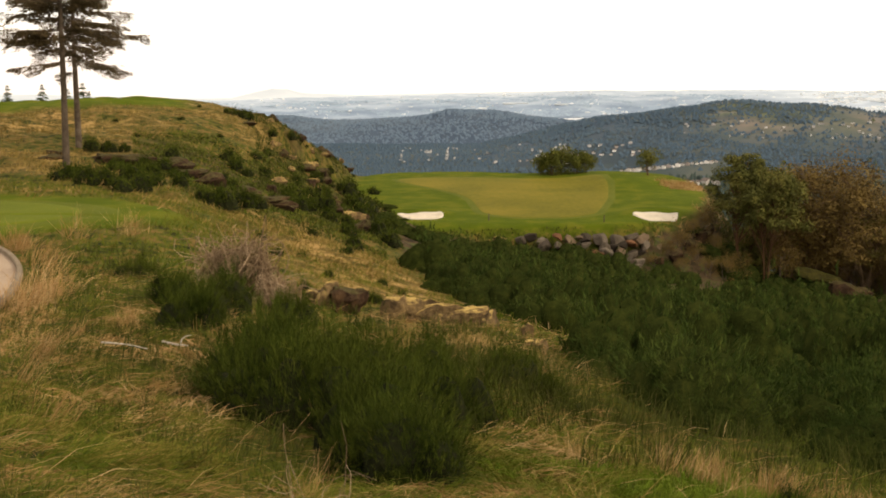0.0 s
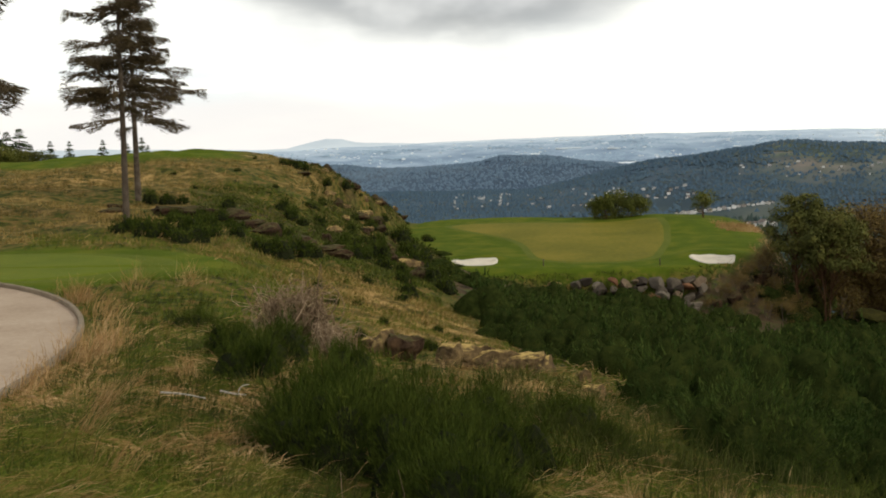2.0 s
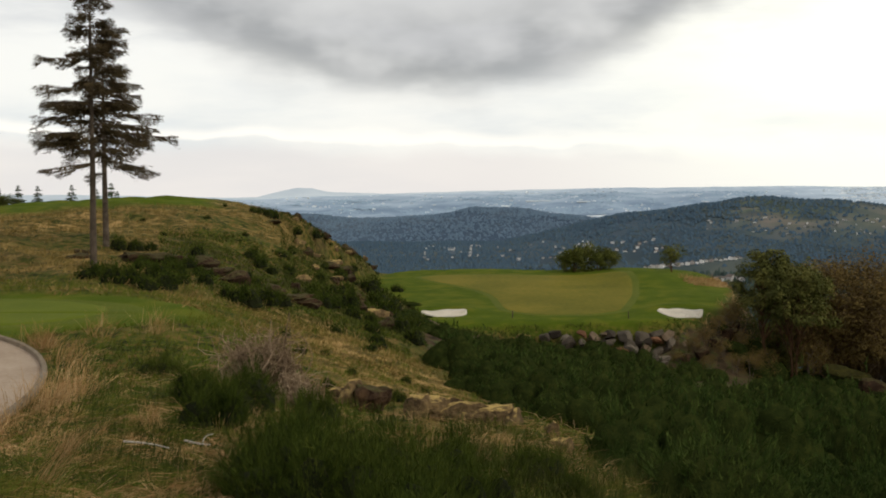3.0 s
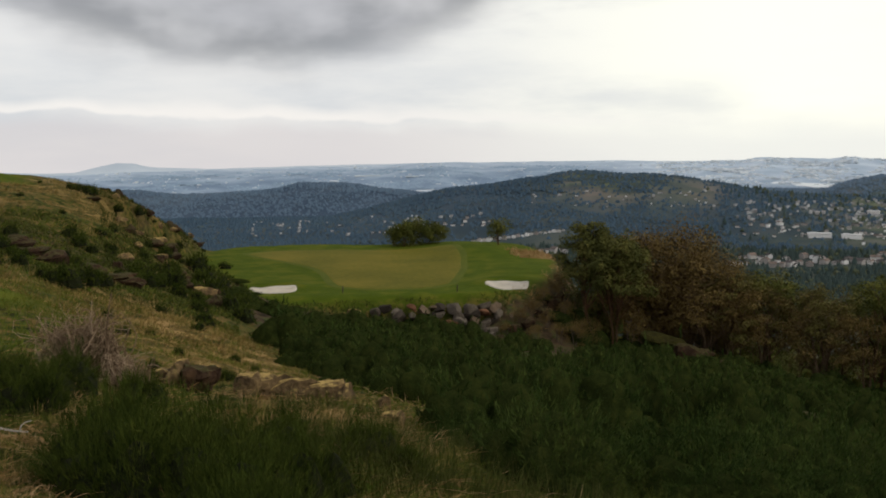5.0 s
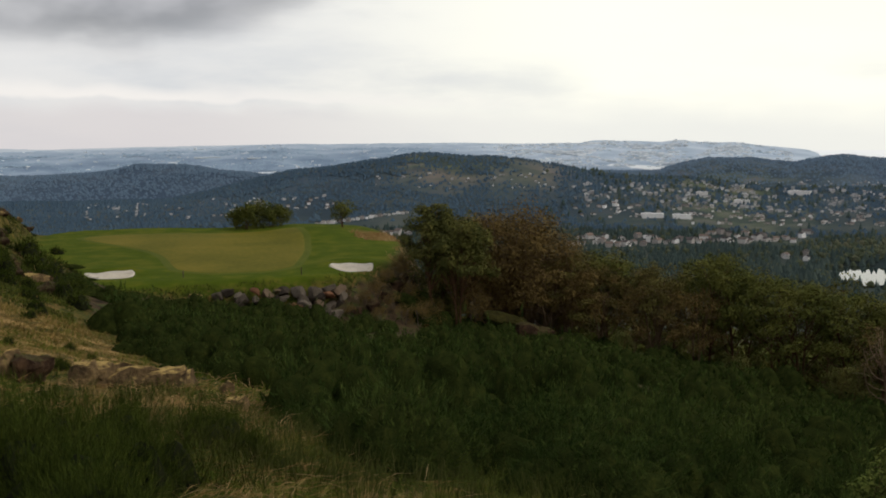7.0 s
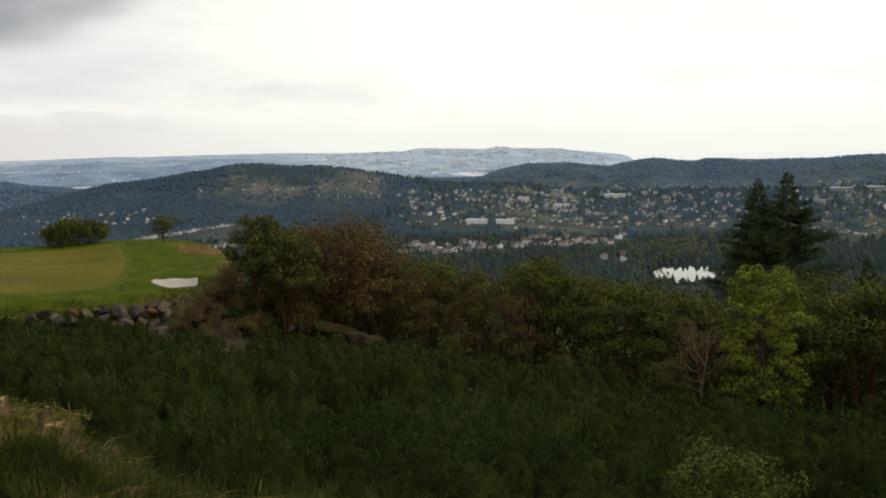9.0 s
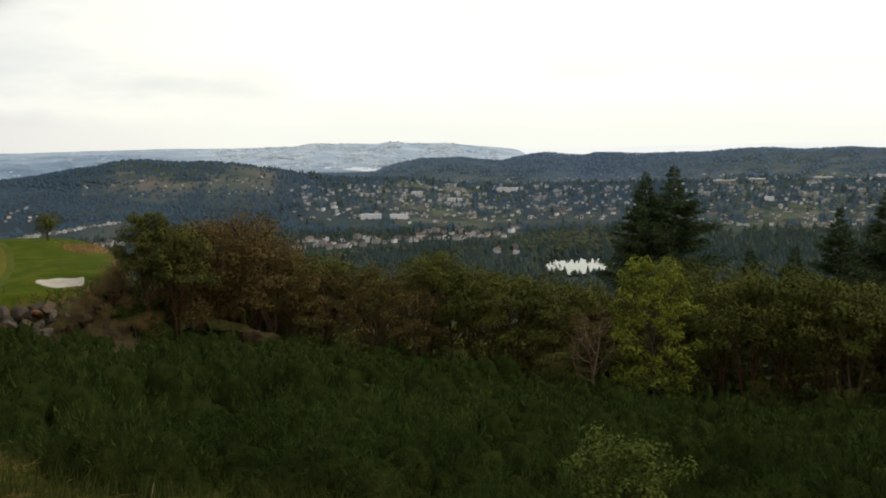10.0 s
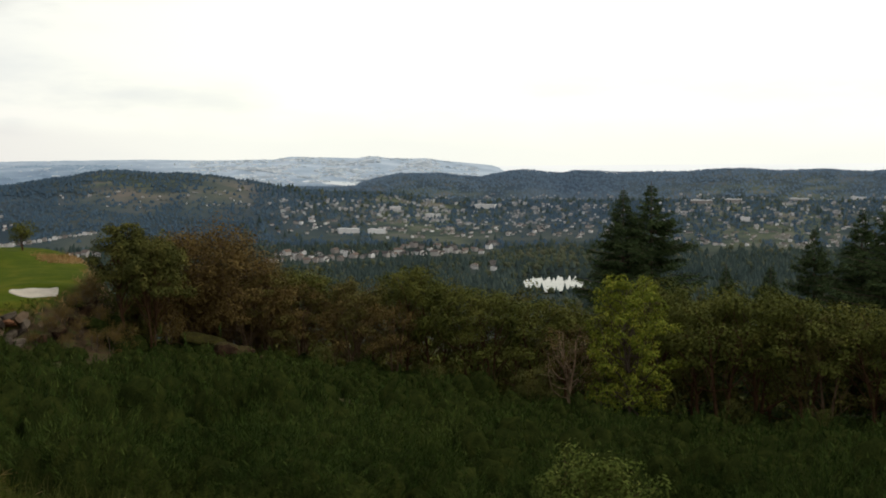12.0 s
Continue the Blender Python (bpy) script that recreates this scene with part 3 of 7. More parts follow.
def build_ground():
    angs = np.concatenate([np.arange(-180, -34, 4.0), np.arange(-34, 62, 0.36), np.arange(62, 180, 4.0)])
    rings = np.concatenate([[0.0], np.arange(0.8, 30, 0.4), np.arange(30, 130, 0.8), 130 * 1.035 ** np.arange(0, 106)])
    rings = rings[rings < 4900]
    a, d = np.meshgrid(np.radians(angs), rings)
    x, y = d * np.sin(a), d * np.cos(a)
    z = ground(x.ravel(), y.ravel()).reshape(x.shape)
    v = np.stack([x, y, z], -1).reshape(-1, 3)
    nr, na = x.shape
    i, j = np.meshgrid(np.arange(nr - 1), np.arange(na), indexing="ij")
    q = np.stack([i * na + j, i * na + (j + 1) % na, (i + 1) * na + (j + 1) % na, (i + 1) * na + j], -1).reshape(-1, 4)[:, ::-1]
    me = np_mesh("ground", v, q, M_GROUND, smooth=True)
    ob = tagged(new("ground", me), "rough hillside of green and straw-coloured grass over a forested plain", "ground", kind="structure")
    x, y = v[:, 0], v[:, 1]
    az, d = polar(x, y)
    n1, n2 = swell(x, y, 2.3, 1), swell(x, y, 8, 2)
    hill = step(d, 36, 46) * (1 - step(az, -4.5, -1.5)) * (az > -60)
    foot = step(az, -10.5, -7.5) * (1 - step(az, -3.0 + (d < 40) * 2.0, -0.5 + (d < 40) * 2.0)) * step(d, 24, 29) * (1 - step(d, 48, 58))
    lush = step(az, -17, -12) * bell(d, 64, 12)
    straw = np.clip(np.maximum(hill * 0.58, foot) + 0.55 * n1 + 0.5 * n2 - 0.1 - 1.1 * lush, 0, 1) * np.maximum(hill, foot) + 0.25 * step(n1 + n2, 0.3, 1.2) * (d < 36)
    soil = np.clip(broom_mask(az, d - 2.5, x, y) * step(d, 12, 24) + step(az, 10, 14) * step(d, 90, 100) + 0.9 * bell(d, 66, 6) * step(az, -20, -15) * (1 - step(az, -8, -5)) * step(n2, -0.2, 0.5), 0, 1)
    flank = step(az, -10, -8) * (1 - step(az, -4.5, -3)) * step(d, 66, 72) * (1 - step(d, 122, 130))
    straw, soil = straw * (1 - 0.7 * flank), np.clip(soil + 0.55 * flank * step(n1, -0.4, 0.6), 0, 1)
    pr = plateau_r(x, y)
    mown = np.maximum(1 - step(pr, 0.97, 1.05), 1 - step(pad_mask(x, y), 1.05, 1.3))
    open_ = open_slope(az, d, v[:, 2])
    crown = step(d, 90, 94) * (1 - step(d, 150, 170)) * (1 - step(az, -14, -12.5)) * (az > -70)
    mown = np.maximum(mown, crown)
    # far, pale and haze weights spread the painted haze by distance
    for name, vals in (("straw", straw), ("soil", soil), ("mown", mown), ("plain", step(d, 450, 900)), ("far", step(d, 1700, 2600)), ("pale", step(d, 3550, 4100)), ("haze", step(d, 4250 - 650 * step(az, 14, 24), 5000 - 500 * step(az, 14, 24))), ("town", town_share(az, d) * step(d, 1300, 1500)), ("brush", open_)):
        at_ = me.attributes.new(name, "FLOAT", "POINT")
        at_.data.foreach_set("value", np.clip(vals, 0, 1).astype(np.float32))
    return ob


build_ground()


def patch(name, rows_x, rows_y, lift, mat, label, category):
    """A turf or sand surface just over the ground, on a grid of places whose outer rows are its rim."""
    z = ground(rows_x.ravel(), rows_y.ravel()).reshape(rows_x.shape) + lift
    z[0], z[-1] = z[0] - lift * 1.3, z[-1] - lift * 1.3
    z[:, 0], z[:, -1] = z[:, 0] - lift * 1.3, z[:, -1] - lift * 1.3
    nr, nc = rows_x.shape
    i, j = np.meshgrid(np.arange(nr - 1), np.arange(nc - 1), indexing="ij")
    q = np.stack([i * nc + j, i * nc + j + 1, (i + 1) * nc + j + 1, (i + 1) * nc + j], -1).reshape(-1, 4)
    return tagged(new(name, np_mesh(name, np.stack([rows_x, rows_y, z], -1).reshape(-1, 3), q, mat, smooth=True)), label, category, kind="structure")


def disc(cx, cy, shape, rings=22, around=96):
    """Grid of places from the middle of a rounded patch to its rim; shape(angle) gives the rim's two half axes."""
    th = np.linspace(0, 2 * np.pi, around + 1)
    ra, rb = shape(th)
    k = np.linspace(0.0, 1, rings)[:, None]
    return cx + k * ra * np.cos(th), cy + k * rb * np.sin(th)


gy = np.linspace(91.0, 121.6, 80)
soft_end = np.sqrt(np.clip(1 - np.clip((gy - 118.0) / 3.7, 0, 1) ** 2, 0.02, 1)), np.sqrt(np.clip(1 - np.clip((94.5 - gy) / 3.6, 0, 1) ** 2, 0.02, 1))
left = np.interp(gy, (91, 94, 98, 103, 107, 111, 116, 122), (4.2, 3.4, 3.0, 2.6, 1.4, -0.9, -4.2, -7.0))
right = np.interp(gy, (91, 94, 103, 112, 118, 122), (12.8, 13.6, 16.0, 17.4, 17.6, 17.0))
left, right = np.convolve(np.pad(left, 5, "edge"), np.ones(11) / 11, "valid"), np.convolve(np.pad(right, 5, "edge"), np.ones(11) / 11, "valid")
mid, half = (left + right) / 2, (right - left) / 2 * soft_end[0] * soft_end[1]
k = np.linspace(-1, 1, 60)[None]
patch("green_collar", mid[:, None] + (half[:, None] + 0.6 * np.minimum(1, half[:, None])) * k, np.repeat((106.3 + (gy - 106.3) * 1.035)[:, None], 60, 1), 0.025, M_COLLAR, "narrow mown collar round the putting green", "turf")
patch("putting_green", mid[:, None] + half[:, None] * k, np.repeat(gy[:, None], 60, 1), 0.05, M_GREEN, "closely mown olive-gold putting green on a plateau", "putting green")
patch("tee_turf", *disc(-16.5, 33.0, lambda th: (6.5 + 0 * th, 5.0 + 0 * th)), 0.04, M_FRINGE, "mown bright green tee pad beside the path", "tee")
patch("tee_turf", *disc(-16.9, 33.0, lambda th: (5.8 + 0 * th, 4.3 + 0 * th)), 0.07, M_TEE, "closely mown paler tee top beside the path", "tee")
for bx, by, ra, rb in BUNKERS:
    patch("bunker_sand", *disc(bx, by, lambda th: (ra * (1 + 0.08 * np.sin(3 * th + bx)), rb * np.where(np.sin(th) > 0, 0.45 + 0.25 * np.cos(th) * np.sign(-bx), 1.0) * (1 + 0.08 * np.sin(5 * th)))), 0.06, M_SAND, "pale sand bunker hollow beside the putting green", "bunker")


def build_path():
    s = np.linspace(0, 1, 90)
    x, y = path_line(s)
    t = unit(np.stack([np.gradient(x), np.gradient(y)], 1))
    nrm = np.stack([t[:, 1], -t[:, 0]], 1)
    z = -2.05 - 0.004 * (y - 20)
    w = 1.45
    off = np.linspace(-w, w, 9)
    v = np.stack([x[:, None] + nrm[:, 0:1] * off, y[:, None] + nrm[:, 1:2] * off, np.repeat((z + 0.0)[:, None], 9, 1)], -1).reshape(-1, 3)
    i, j = np.meshgrid(np.arange(89), np.arange(8), indexing="ij")
    q = np.stack([i * 9 + j, i * 9 + j + 1, (i + 1) * 9 + j + 1, (i + 1) * 9 + j], -1).reshape(-1, 4)
    tagged(new("cart_path", np_mesh("cart_path", v, q, M_CONCRETE)), "curving pale concrete cart path with a kerb", "path", kind="structure")
    prof = np.array([(0.0, -0.15), (0.0, 0.09), (0.02, 0.11), (0.09, 0.11), (0.12, 0.07), (0.13, -0.2)])
    k = len(prof)
    v = np.stack([x[:, None] + nrm[:, 0:1] * (w + prof[:, 0]), y[:, None] + nrm[:, 1:2] * (w + prof[:, 0]), z[:, None] + prof[:, 1]], -1).reshape(-1, 3)
    i, j = np.meshgrid(np.arange(89), np.arange(k - 1), indexing="ij")
    q = np.stack([i * k + j, i * k + j + 1, (i + 1) * k + j + 1, (i + 1) * k + j], -1).reshape(-1, 4)
    tagged(new("path_kerb", np_mesh("path_kerb", v, q, M_KERB)), "low rounded concrete kerb along the cart path", "kerb", kind="structure")


build_path()


# ---- far distance ----
def skyline(name, knots, mat, low=-3.0, r=4960.0, rough=0.03, label="", seed=0.0):
    """A glowing upright strip at the edge of sight that stands for a hazy far ridge or the sea."""
    a0, a1 = knots[0][0], knots[-1][0]
    az = np.arange(a0, a1 + 0.01, 0.1)
    ka, ke = np.array(knots).T
    e = np.interp(az, ka, ke) + rough * (swell(az, az * 0 + seed, 0.9) + 0.6 * swell(az, az * 0 + seed, 0.25))
    a = np.radians(az)
    rows = []
    for k in (0.0, 0.35, 0.7, 1.0):
        el = low + (e - low) * k
        rows.append(np.stack([r * np.sin(a), r * np.cos(a), EYE[2] + r * np.tan(np.radians(el))], -1))
    v = np.concatenate(rows)
    n = len(az)
    i, j = np.meshgrid(np.arange(3), np.arange(n - 1), indexing="ij")
    q = np.stack([i * n + j, i * n + j + 1, (i + 1) * n + j + 1, (i + 1) * n + j], -1).reshape(-1, 4)
    tagged(new(name, np_mesh(name, v, q, mat)), label, "distance", kind="structure")


# haze and the sea's brightness are put into glowing backdrop colours
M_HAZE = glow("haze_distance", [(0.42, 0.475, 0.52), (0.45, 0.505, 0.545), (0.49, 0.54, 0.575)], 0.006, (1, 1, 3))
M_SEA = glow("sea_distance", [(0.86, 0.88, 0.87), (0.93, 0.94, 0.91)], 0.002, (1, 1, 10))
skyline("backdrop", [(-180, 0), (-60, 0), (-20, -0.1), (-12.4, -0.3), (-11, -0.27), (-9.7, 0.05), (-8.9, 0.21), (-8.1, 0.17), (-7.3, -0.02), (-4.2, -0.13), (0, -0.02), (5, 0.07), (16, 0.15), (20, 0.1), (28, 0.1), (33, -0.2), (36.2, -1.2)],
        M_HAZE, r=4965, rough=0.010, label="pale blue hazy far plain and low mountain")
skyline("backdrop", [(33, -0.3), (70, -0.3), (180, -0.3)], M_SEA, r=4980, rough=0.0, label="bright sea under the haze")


# ---- plants ----
def broom_template(n, rng, radius=0.75, height=1.3, wide=0.02, long=0.36, wild=0.35, heart=0.5, count=4, plume=22):
    """A broom bush: lumps of fine green sprigs that point up and out, over a dense heart coloured dark as the shade
    inside.
    """
    lumps = [(np.array([np.cos(a) * r, np.sin(a) * r]) * radius * 0.6, rng.uniform(0.45, 0.8) * radius, rng.uniform(0.6, 1.0) * height)
             for a, r in zip(rng.uniform(0, 2 * np.pi, count), rng.uniform(0.2, 1, count))]
    pts, ways, hearts, faces_ = [], [], [], []
    th = np.linspace(0, 2 * np.pi, 7, endpoint=False)
    for c, r, h in lumps:
        k = n // len(lumps)
        m = max(8, k // plume)
        stem = unit(rng.normal(size=(m, 3)))
        stem[:, 2] = np.abs(stem[:, 2]) + 0.08
        tall = rng.uniform(0.72, 1.1, (m, 1))
        who = rng.integers(0, m, k)
        along = rng.uniform(0.45, 1.0, (k, 1))
        d = stem[who]
        p = d * tall[who] * along * np.array([r, r, h * 0.85]) + np.array([c[0], c[1], h * 0.1]) + rng.normal(size=(k, 3)) * r * 0.07 * (1.25 - along)
        pts.append(p)
        faces_.append(d * np.array([1.15, 1.15, 0.8]) + rng.normal(size=(k, 3)) * 0.1 + np.array([0, 0, 0.15]))
        ways.append(d * np.array([0.6, 0.6, 0.4]) + np.array([0, 0, 0.8]) + rng.normal(size=(k, 3)) * wild)
        ring = [(np.cos(e), np.sin(e)) for e in np.linspace(0.0, 1.0, 3)]
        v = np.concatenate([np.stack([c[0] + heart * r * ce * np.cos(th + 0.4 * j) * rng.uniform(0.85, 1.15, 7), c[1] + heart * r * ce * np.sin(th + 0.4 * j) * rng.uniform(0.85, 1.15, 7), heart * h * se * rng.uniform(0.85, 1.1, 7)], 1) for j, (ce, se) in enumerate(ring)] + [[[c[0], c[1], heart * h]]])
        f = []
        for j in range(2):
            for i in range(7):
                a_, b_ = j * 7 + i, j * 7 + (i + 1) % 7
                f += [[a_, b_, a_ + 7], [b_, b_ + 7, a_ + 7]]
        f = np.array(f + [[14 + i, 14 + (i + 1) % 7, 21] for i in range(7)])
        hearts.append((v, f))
    p, w = np.concatenate(pts), np.concatenate(ways)
    k = len(p)
    ln = long * rng.uniform(0.6, 1.4, k)
    v, f = join([sprigs(p - unit(w) * ln[:, None] * 0.5, w, ln, wide * rng.uniform(0.8, 1.5, k), rng, np.concatenate(faces_), 0.2)] + hearts)
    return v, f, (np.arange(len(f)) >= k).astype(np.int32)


def scatter(templates, places, scales, rng):
    """Many turned copies of templates, joined into one: verts, faces and, where the templates have them, material slots."""
    pick = rng.integers(0, len(templates), len(places))
    out, slots = [], []
    for k, (v, f, *slot) in enumerate(templates):
        sel = np.where(pick == k)[0]
        if not len(sel):
            continue
        th = rng.uniform(0, 2 * np.pi, len(sel))
        c, s_ = np.cos(th), np.sin(th)
        sc = scales[sel]
        x = (v[None, :, 0] * c[:, None] - v[None, :, 1] * s_[:, None]) * sc[:, 0:1] + places[sel, 0:1]
        y = (v[None, :, 0] * s_[:, None] + v[None, :, 1] * c[:, None]) * sc[:, 0:1] + places[sel, 1:2]
        z = v[None, :, 2] * sc[:, 1:2] + places[sel, 2:3]
        out.append((np.stack([x, y, z], -1).reshape(-1, 3), (f[None] + (np.arange(len(sel)) * len(v))[:, None, None]).reshape(-1, f.shape[1])))
        if slot:
            slots.append(np.tile(slot[0], len(sel)))
    return (*join(out), np.concatenate(slots)) if slots else join(out)


def sector(n, a0, a1, d0, d1, rng):
    """Random places on the ground between two bearings and two distances."""
    az = np.radians(rng.uniform(a0, a1, n))
    d = np.sqrt(rng.uniform(d0**2, d1**2, n))
    x, y = d * np.sin(az), d * np.cos(az)
    return x, y, np.degrees(az), d


def thicket(name, count, d0, d1, n_stems, wide, long, size, label):
    rng = np.random.default_rng(int(d0) + 11)
    x, y, az, d = sector(count, -4, 62, d0, d1, rng)
    ok = broom_mask(az, d, x, y)
    x, y, az, d = x[ok], y[ok], az[ok], d[ok]
    z = ground(x, y) - 0.05
    sc = size * rng.uniform(0.55, 1.35, len(x)) * (1 + 0.25 * swell(x, y, 5))
    low = np.interp(d, (9, 14, 30, 60), (0.62, 0.8, 0.95, 0.85)) * rng.uniform(0.85, 1.15, len(x)) * (1 + 0.36 * swell(x, y, 3.0, 6))
    low = low * (1 - 0.75 * bell(d, 84, 14) * (az < 2.0)) * (1 - 0.7 * bell(az, 12.2, 1.6) * bell(d, 88, 6))
    temps = [broom_template(n_stems, rng, 0.85, 1.3, wide, long, 0.34, 0.62 if d1 < 30 else 0.68, 4, 22 if d1 < 30 else 12 if d1 < 50 else 6) for _ in range(5)]
    v, f, sl = scatter(temps, np.stack([x, y, z], 1), np.stack([sc * 1.1, sc * low], 1), rng)
    tagged(new(name, np_mesh(name, v, f, [M_BROOM, M_BROOM_BODY_SHADE], sl, smooth=True)), label, "shrubs", kind="stuff")


thicket("broom_thicket", 210, 9.5, 20, 2600, 0.008, 0.085, 1.0, "dense dark green broom thicket filling the gully")
thicket("broom_thicket", 420, 20, 42, 900, 0.015, 0.10, 1.35, "dense dark green broom thicket filling the gully")
thicket("broom_thicket", 830, 42, 98, 300, 0.032, 0.125, 1.55, "dense dark green broom thicket below the wall")


def broom_bush(n, seed, radius, height, wide=0.0075, long=0.10):
    rng = np.random.default_rng(seed)
    v, f, sl = broom_template(n, rng, radius, height, wide, long, 0.32, 0.6, 6, 30 if n > 2000 else 5)
    m = np_mesh("stems", v, f, [M_BROOM_NEAR, M_BROOM_HEART_SHADE], sl)
    k = 40
    th = rng.uniform(0, 2 * np.pi, k)
    way = np.stack([np.cos(th) * 0.4, np.sin(th) * 0.4, np.ones(k)], 1)
    base = np.stack([np.cos(th) * 0.15 * radius, np.sin(th) * 0.15 * radius, np.full(k, -0.05)], 1)
    w = np_mesh("wood", *blades(base, way, height * rng.uniform(0.3, 0.5, k), np.full(k, 0.012), np.zeros(k), rng), M_BROOM_DRY)
    return m, w


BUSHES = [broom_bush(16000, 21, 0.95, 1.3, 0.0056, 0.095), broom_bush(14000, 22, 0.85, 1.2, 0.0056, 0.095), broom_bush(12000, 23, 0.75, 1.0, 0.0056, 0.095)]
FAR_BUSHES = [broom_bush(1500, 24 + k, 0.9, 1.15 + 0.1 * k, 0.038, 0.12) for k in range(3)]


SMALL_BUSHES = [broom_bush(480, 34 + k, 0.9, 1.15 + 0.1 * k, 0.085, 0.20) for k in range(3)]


def place_bush(kind, bearing, d, size, turn=0.0, label="upright dark green broom bush in rough grass", group="broom bushes on the slope"):
    x, y, z = at(bearing, d, -0.03)
    ob = thing("broom_bush", pose(x, y, z, 0, 0, turn), label, "bush", group)
    ob.scale = (size, size, size)
    stems, wood = (BUSHES if d < 40 and size > 0.22 else FAR_BUSHES if size > 0.55 else SMALL_BUSHES)[kind]
    part("foliage", stems, ob)
    part("stem_base", wood, ob, "brown woody stem base")


for i, (b, d, s_) in enumerate([(-10.6, 11.6, 0.95), (-8.6, 10.6, 1.1), (-9.2, 13.2, 1.1), (-6.4, 10.2, 1.0), (-6.8, 12.6, 1.05), (-4.4, 9.2, 0.95), (-3.6, 11.0, 1.0),
                                (-1.6, 9.4, 0.9), (-5.0, 8.2, 0.72), (-2.4, 8.0, 0.8), (0.6, 10.2, 0.75), (-13.2, 15.2, 0.95), (-11.6, 16.6, 0.85), (-14.6, 17.0, 0.7),
                                (-8.2, 17.5, 0.8), (3.4, 12.5, 0.6), (-0.6, 12.8, 0.7), (5.6, 11.8, 0.5), (-16.2, 22, 0.6)]):
    place_bush(i % 3, b, d, s_ * 0.92, i * 47)
place_bush(1, 18.9, 8.5, 0.26, 30, "small dark broom bush in lush grass", "broom bushes on the slope")
# low dark bushes on the hillside and along the outcrop
rng = np.random.default_rng(5)
BAND = [(-18.0, -2.90, 1.15), (-17.2, -2.95, 1.00), (-16.5, -2.98, 0.85), (-19.3, -4.28, 1.80), (-18.5, -4.57, 1.80), (-17.7, -4.62, 1.80), (-16.9, -4.95, 1.65), (-15.7, -4.98, 1.65), (-14.8, -4.72, 1.35), (-15.3, -4.18, 1.20), (-13.7, -4.75, 1.08), (-11.7, -5.99, 1.98), (-10.8, -5.93, 1.92), (-9.9, -5.98, 1.35), (-12.6, -5.58, 1.20), (-7.5, -5.80, 2.25), (-8.4, -5.99, 1.35), (-14.1, -3.27, 1.02), (-11.1, -3.93, 1.14), (-11.9, -4.45, 0.72), (-10.3, -4.31, 0.78), (-16.2, -4.44, 1.50)]
FLANK = [(-2.7, -7.31, 1.3), (-5.8, -6.75, 1.4), (-7.2, -6.11, 1.4), (-11.3, -3.55, 1.1), (-6.6, -5.43, 1.35), (-6.2, -6.19, 1.56), (-5.1, -5.46, 1.65), (-4.5, -6.28, 2.25), (-4.1, -6.70, 1.80), (-4.9, -7.55, 1.35), (-4.8, -8.24, 1.26), (-5.1, -6.51, 1.50), (-2.8, -8.09, 1.50), (-3.5, -7.43, 1.32), (-9.3, -4.21, 0.66), (-6.6, -4.62, 0.96), (-5.1, -4.65, 0.96), (-3.8, -5.33, 0.84), (-7.5, -4.07, 0.60), (-6.0, -4.25, 0.66), (-7.8, -4.66, 0.72), (-9.0, -2.25, 0.78), (-8.0, -2.45, 0.78), (-7.1, -2.58, 0.90), (-4.2, -5.02, 0.78)]
CREST = [(-9.9, 76, 0.8), (-7.4, 88, 0.7), (-6.2, 84, 0.9), (-8.4, 90, 0.8), (-11.2, 94, 0.7), (-10.8, 94, 0.9), (-10.4, 93.5, 1.0), (-10.0, 94, 1.1), (-9.6, 93, 1.1), (-9.2, 93, 0.9), (-12.6, 94, 0.4), (-8.0, 91, 0.6), (-7.6, 90, 0.7), (-5.1, 80, 1.0), (-15.8, 75, 0.4), (-16.8, 82, 0.35), (-13.6, 84, 0.4), (-11.6, 80, 0.45)]
for b, el, wide in BAND + FLANK:
    d = meet(b, el, 46, 110) or 66
    place_bush(int(rng.integers(0, 3)), b, d, d * math.tan(radians(wide)) / 1.62, float(rng.uniform(0, 360)), "low rounded dark broom bush on the hillside", "bushes on the hillside")
for b, d, s_ in CREST:
    place_bush(int(rng.integers(0, 3)), b, d, s_ * 0.85, float(rng.uniform(0, 360)), "low rounded dark broom bush near the hilltop", "bushes on the hillside")


for _ in range(70):
    b, d = float(rng.uniform(-9.6, -3.6)), float(rng.uniform(70, 112))
    if plateau_r(*np.array(at(b, d)[:2])) < 1.12:
        continue
    place_bush(int(rng.integers(0, 3)), b, d, float(rng.uniform(0.2, 0.5)), float(rng.uniform(0, 360)), "low rounded dark broom bush on the hillside", "bushes on the hillside")


for k in range(26):
    b, d = float(rng.uniform(-17.5, -7.5)), float(rng.uniform(56, 63))
    place_bush(k % 3, b, d, float(rng.uniform(0.4, 0.85)), float(rng.uniform(0, 360)), "low rounded dark broom bush among outcrop rocks", "bushes on the hillside")


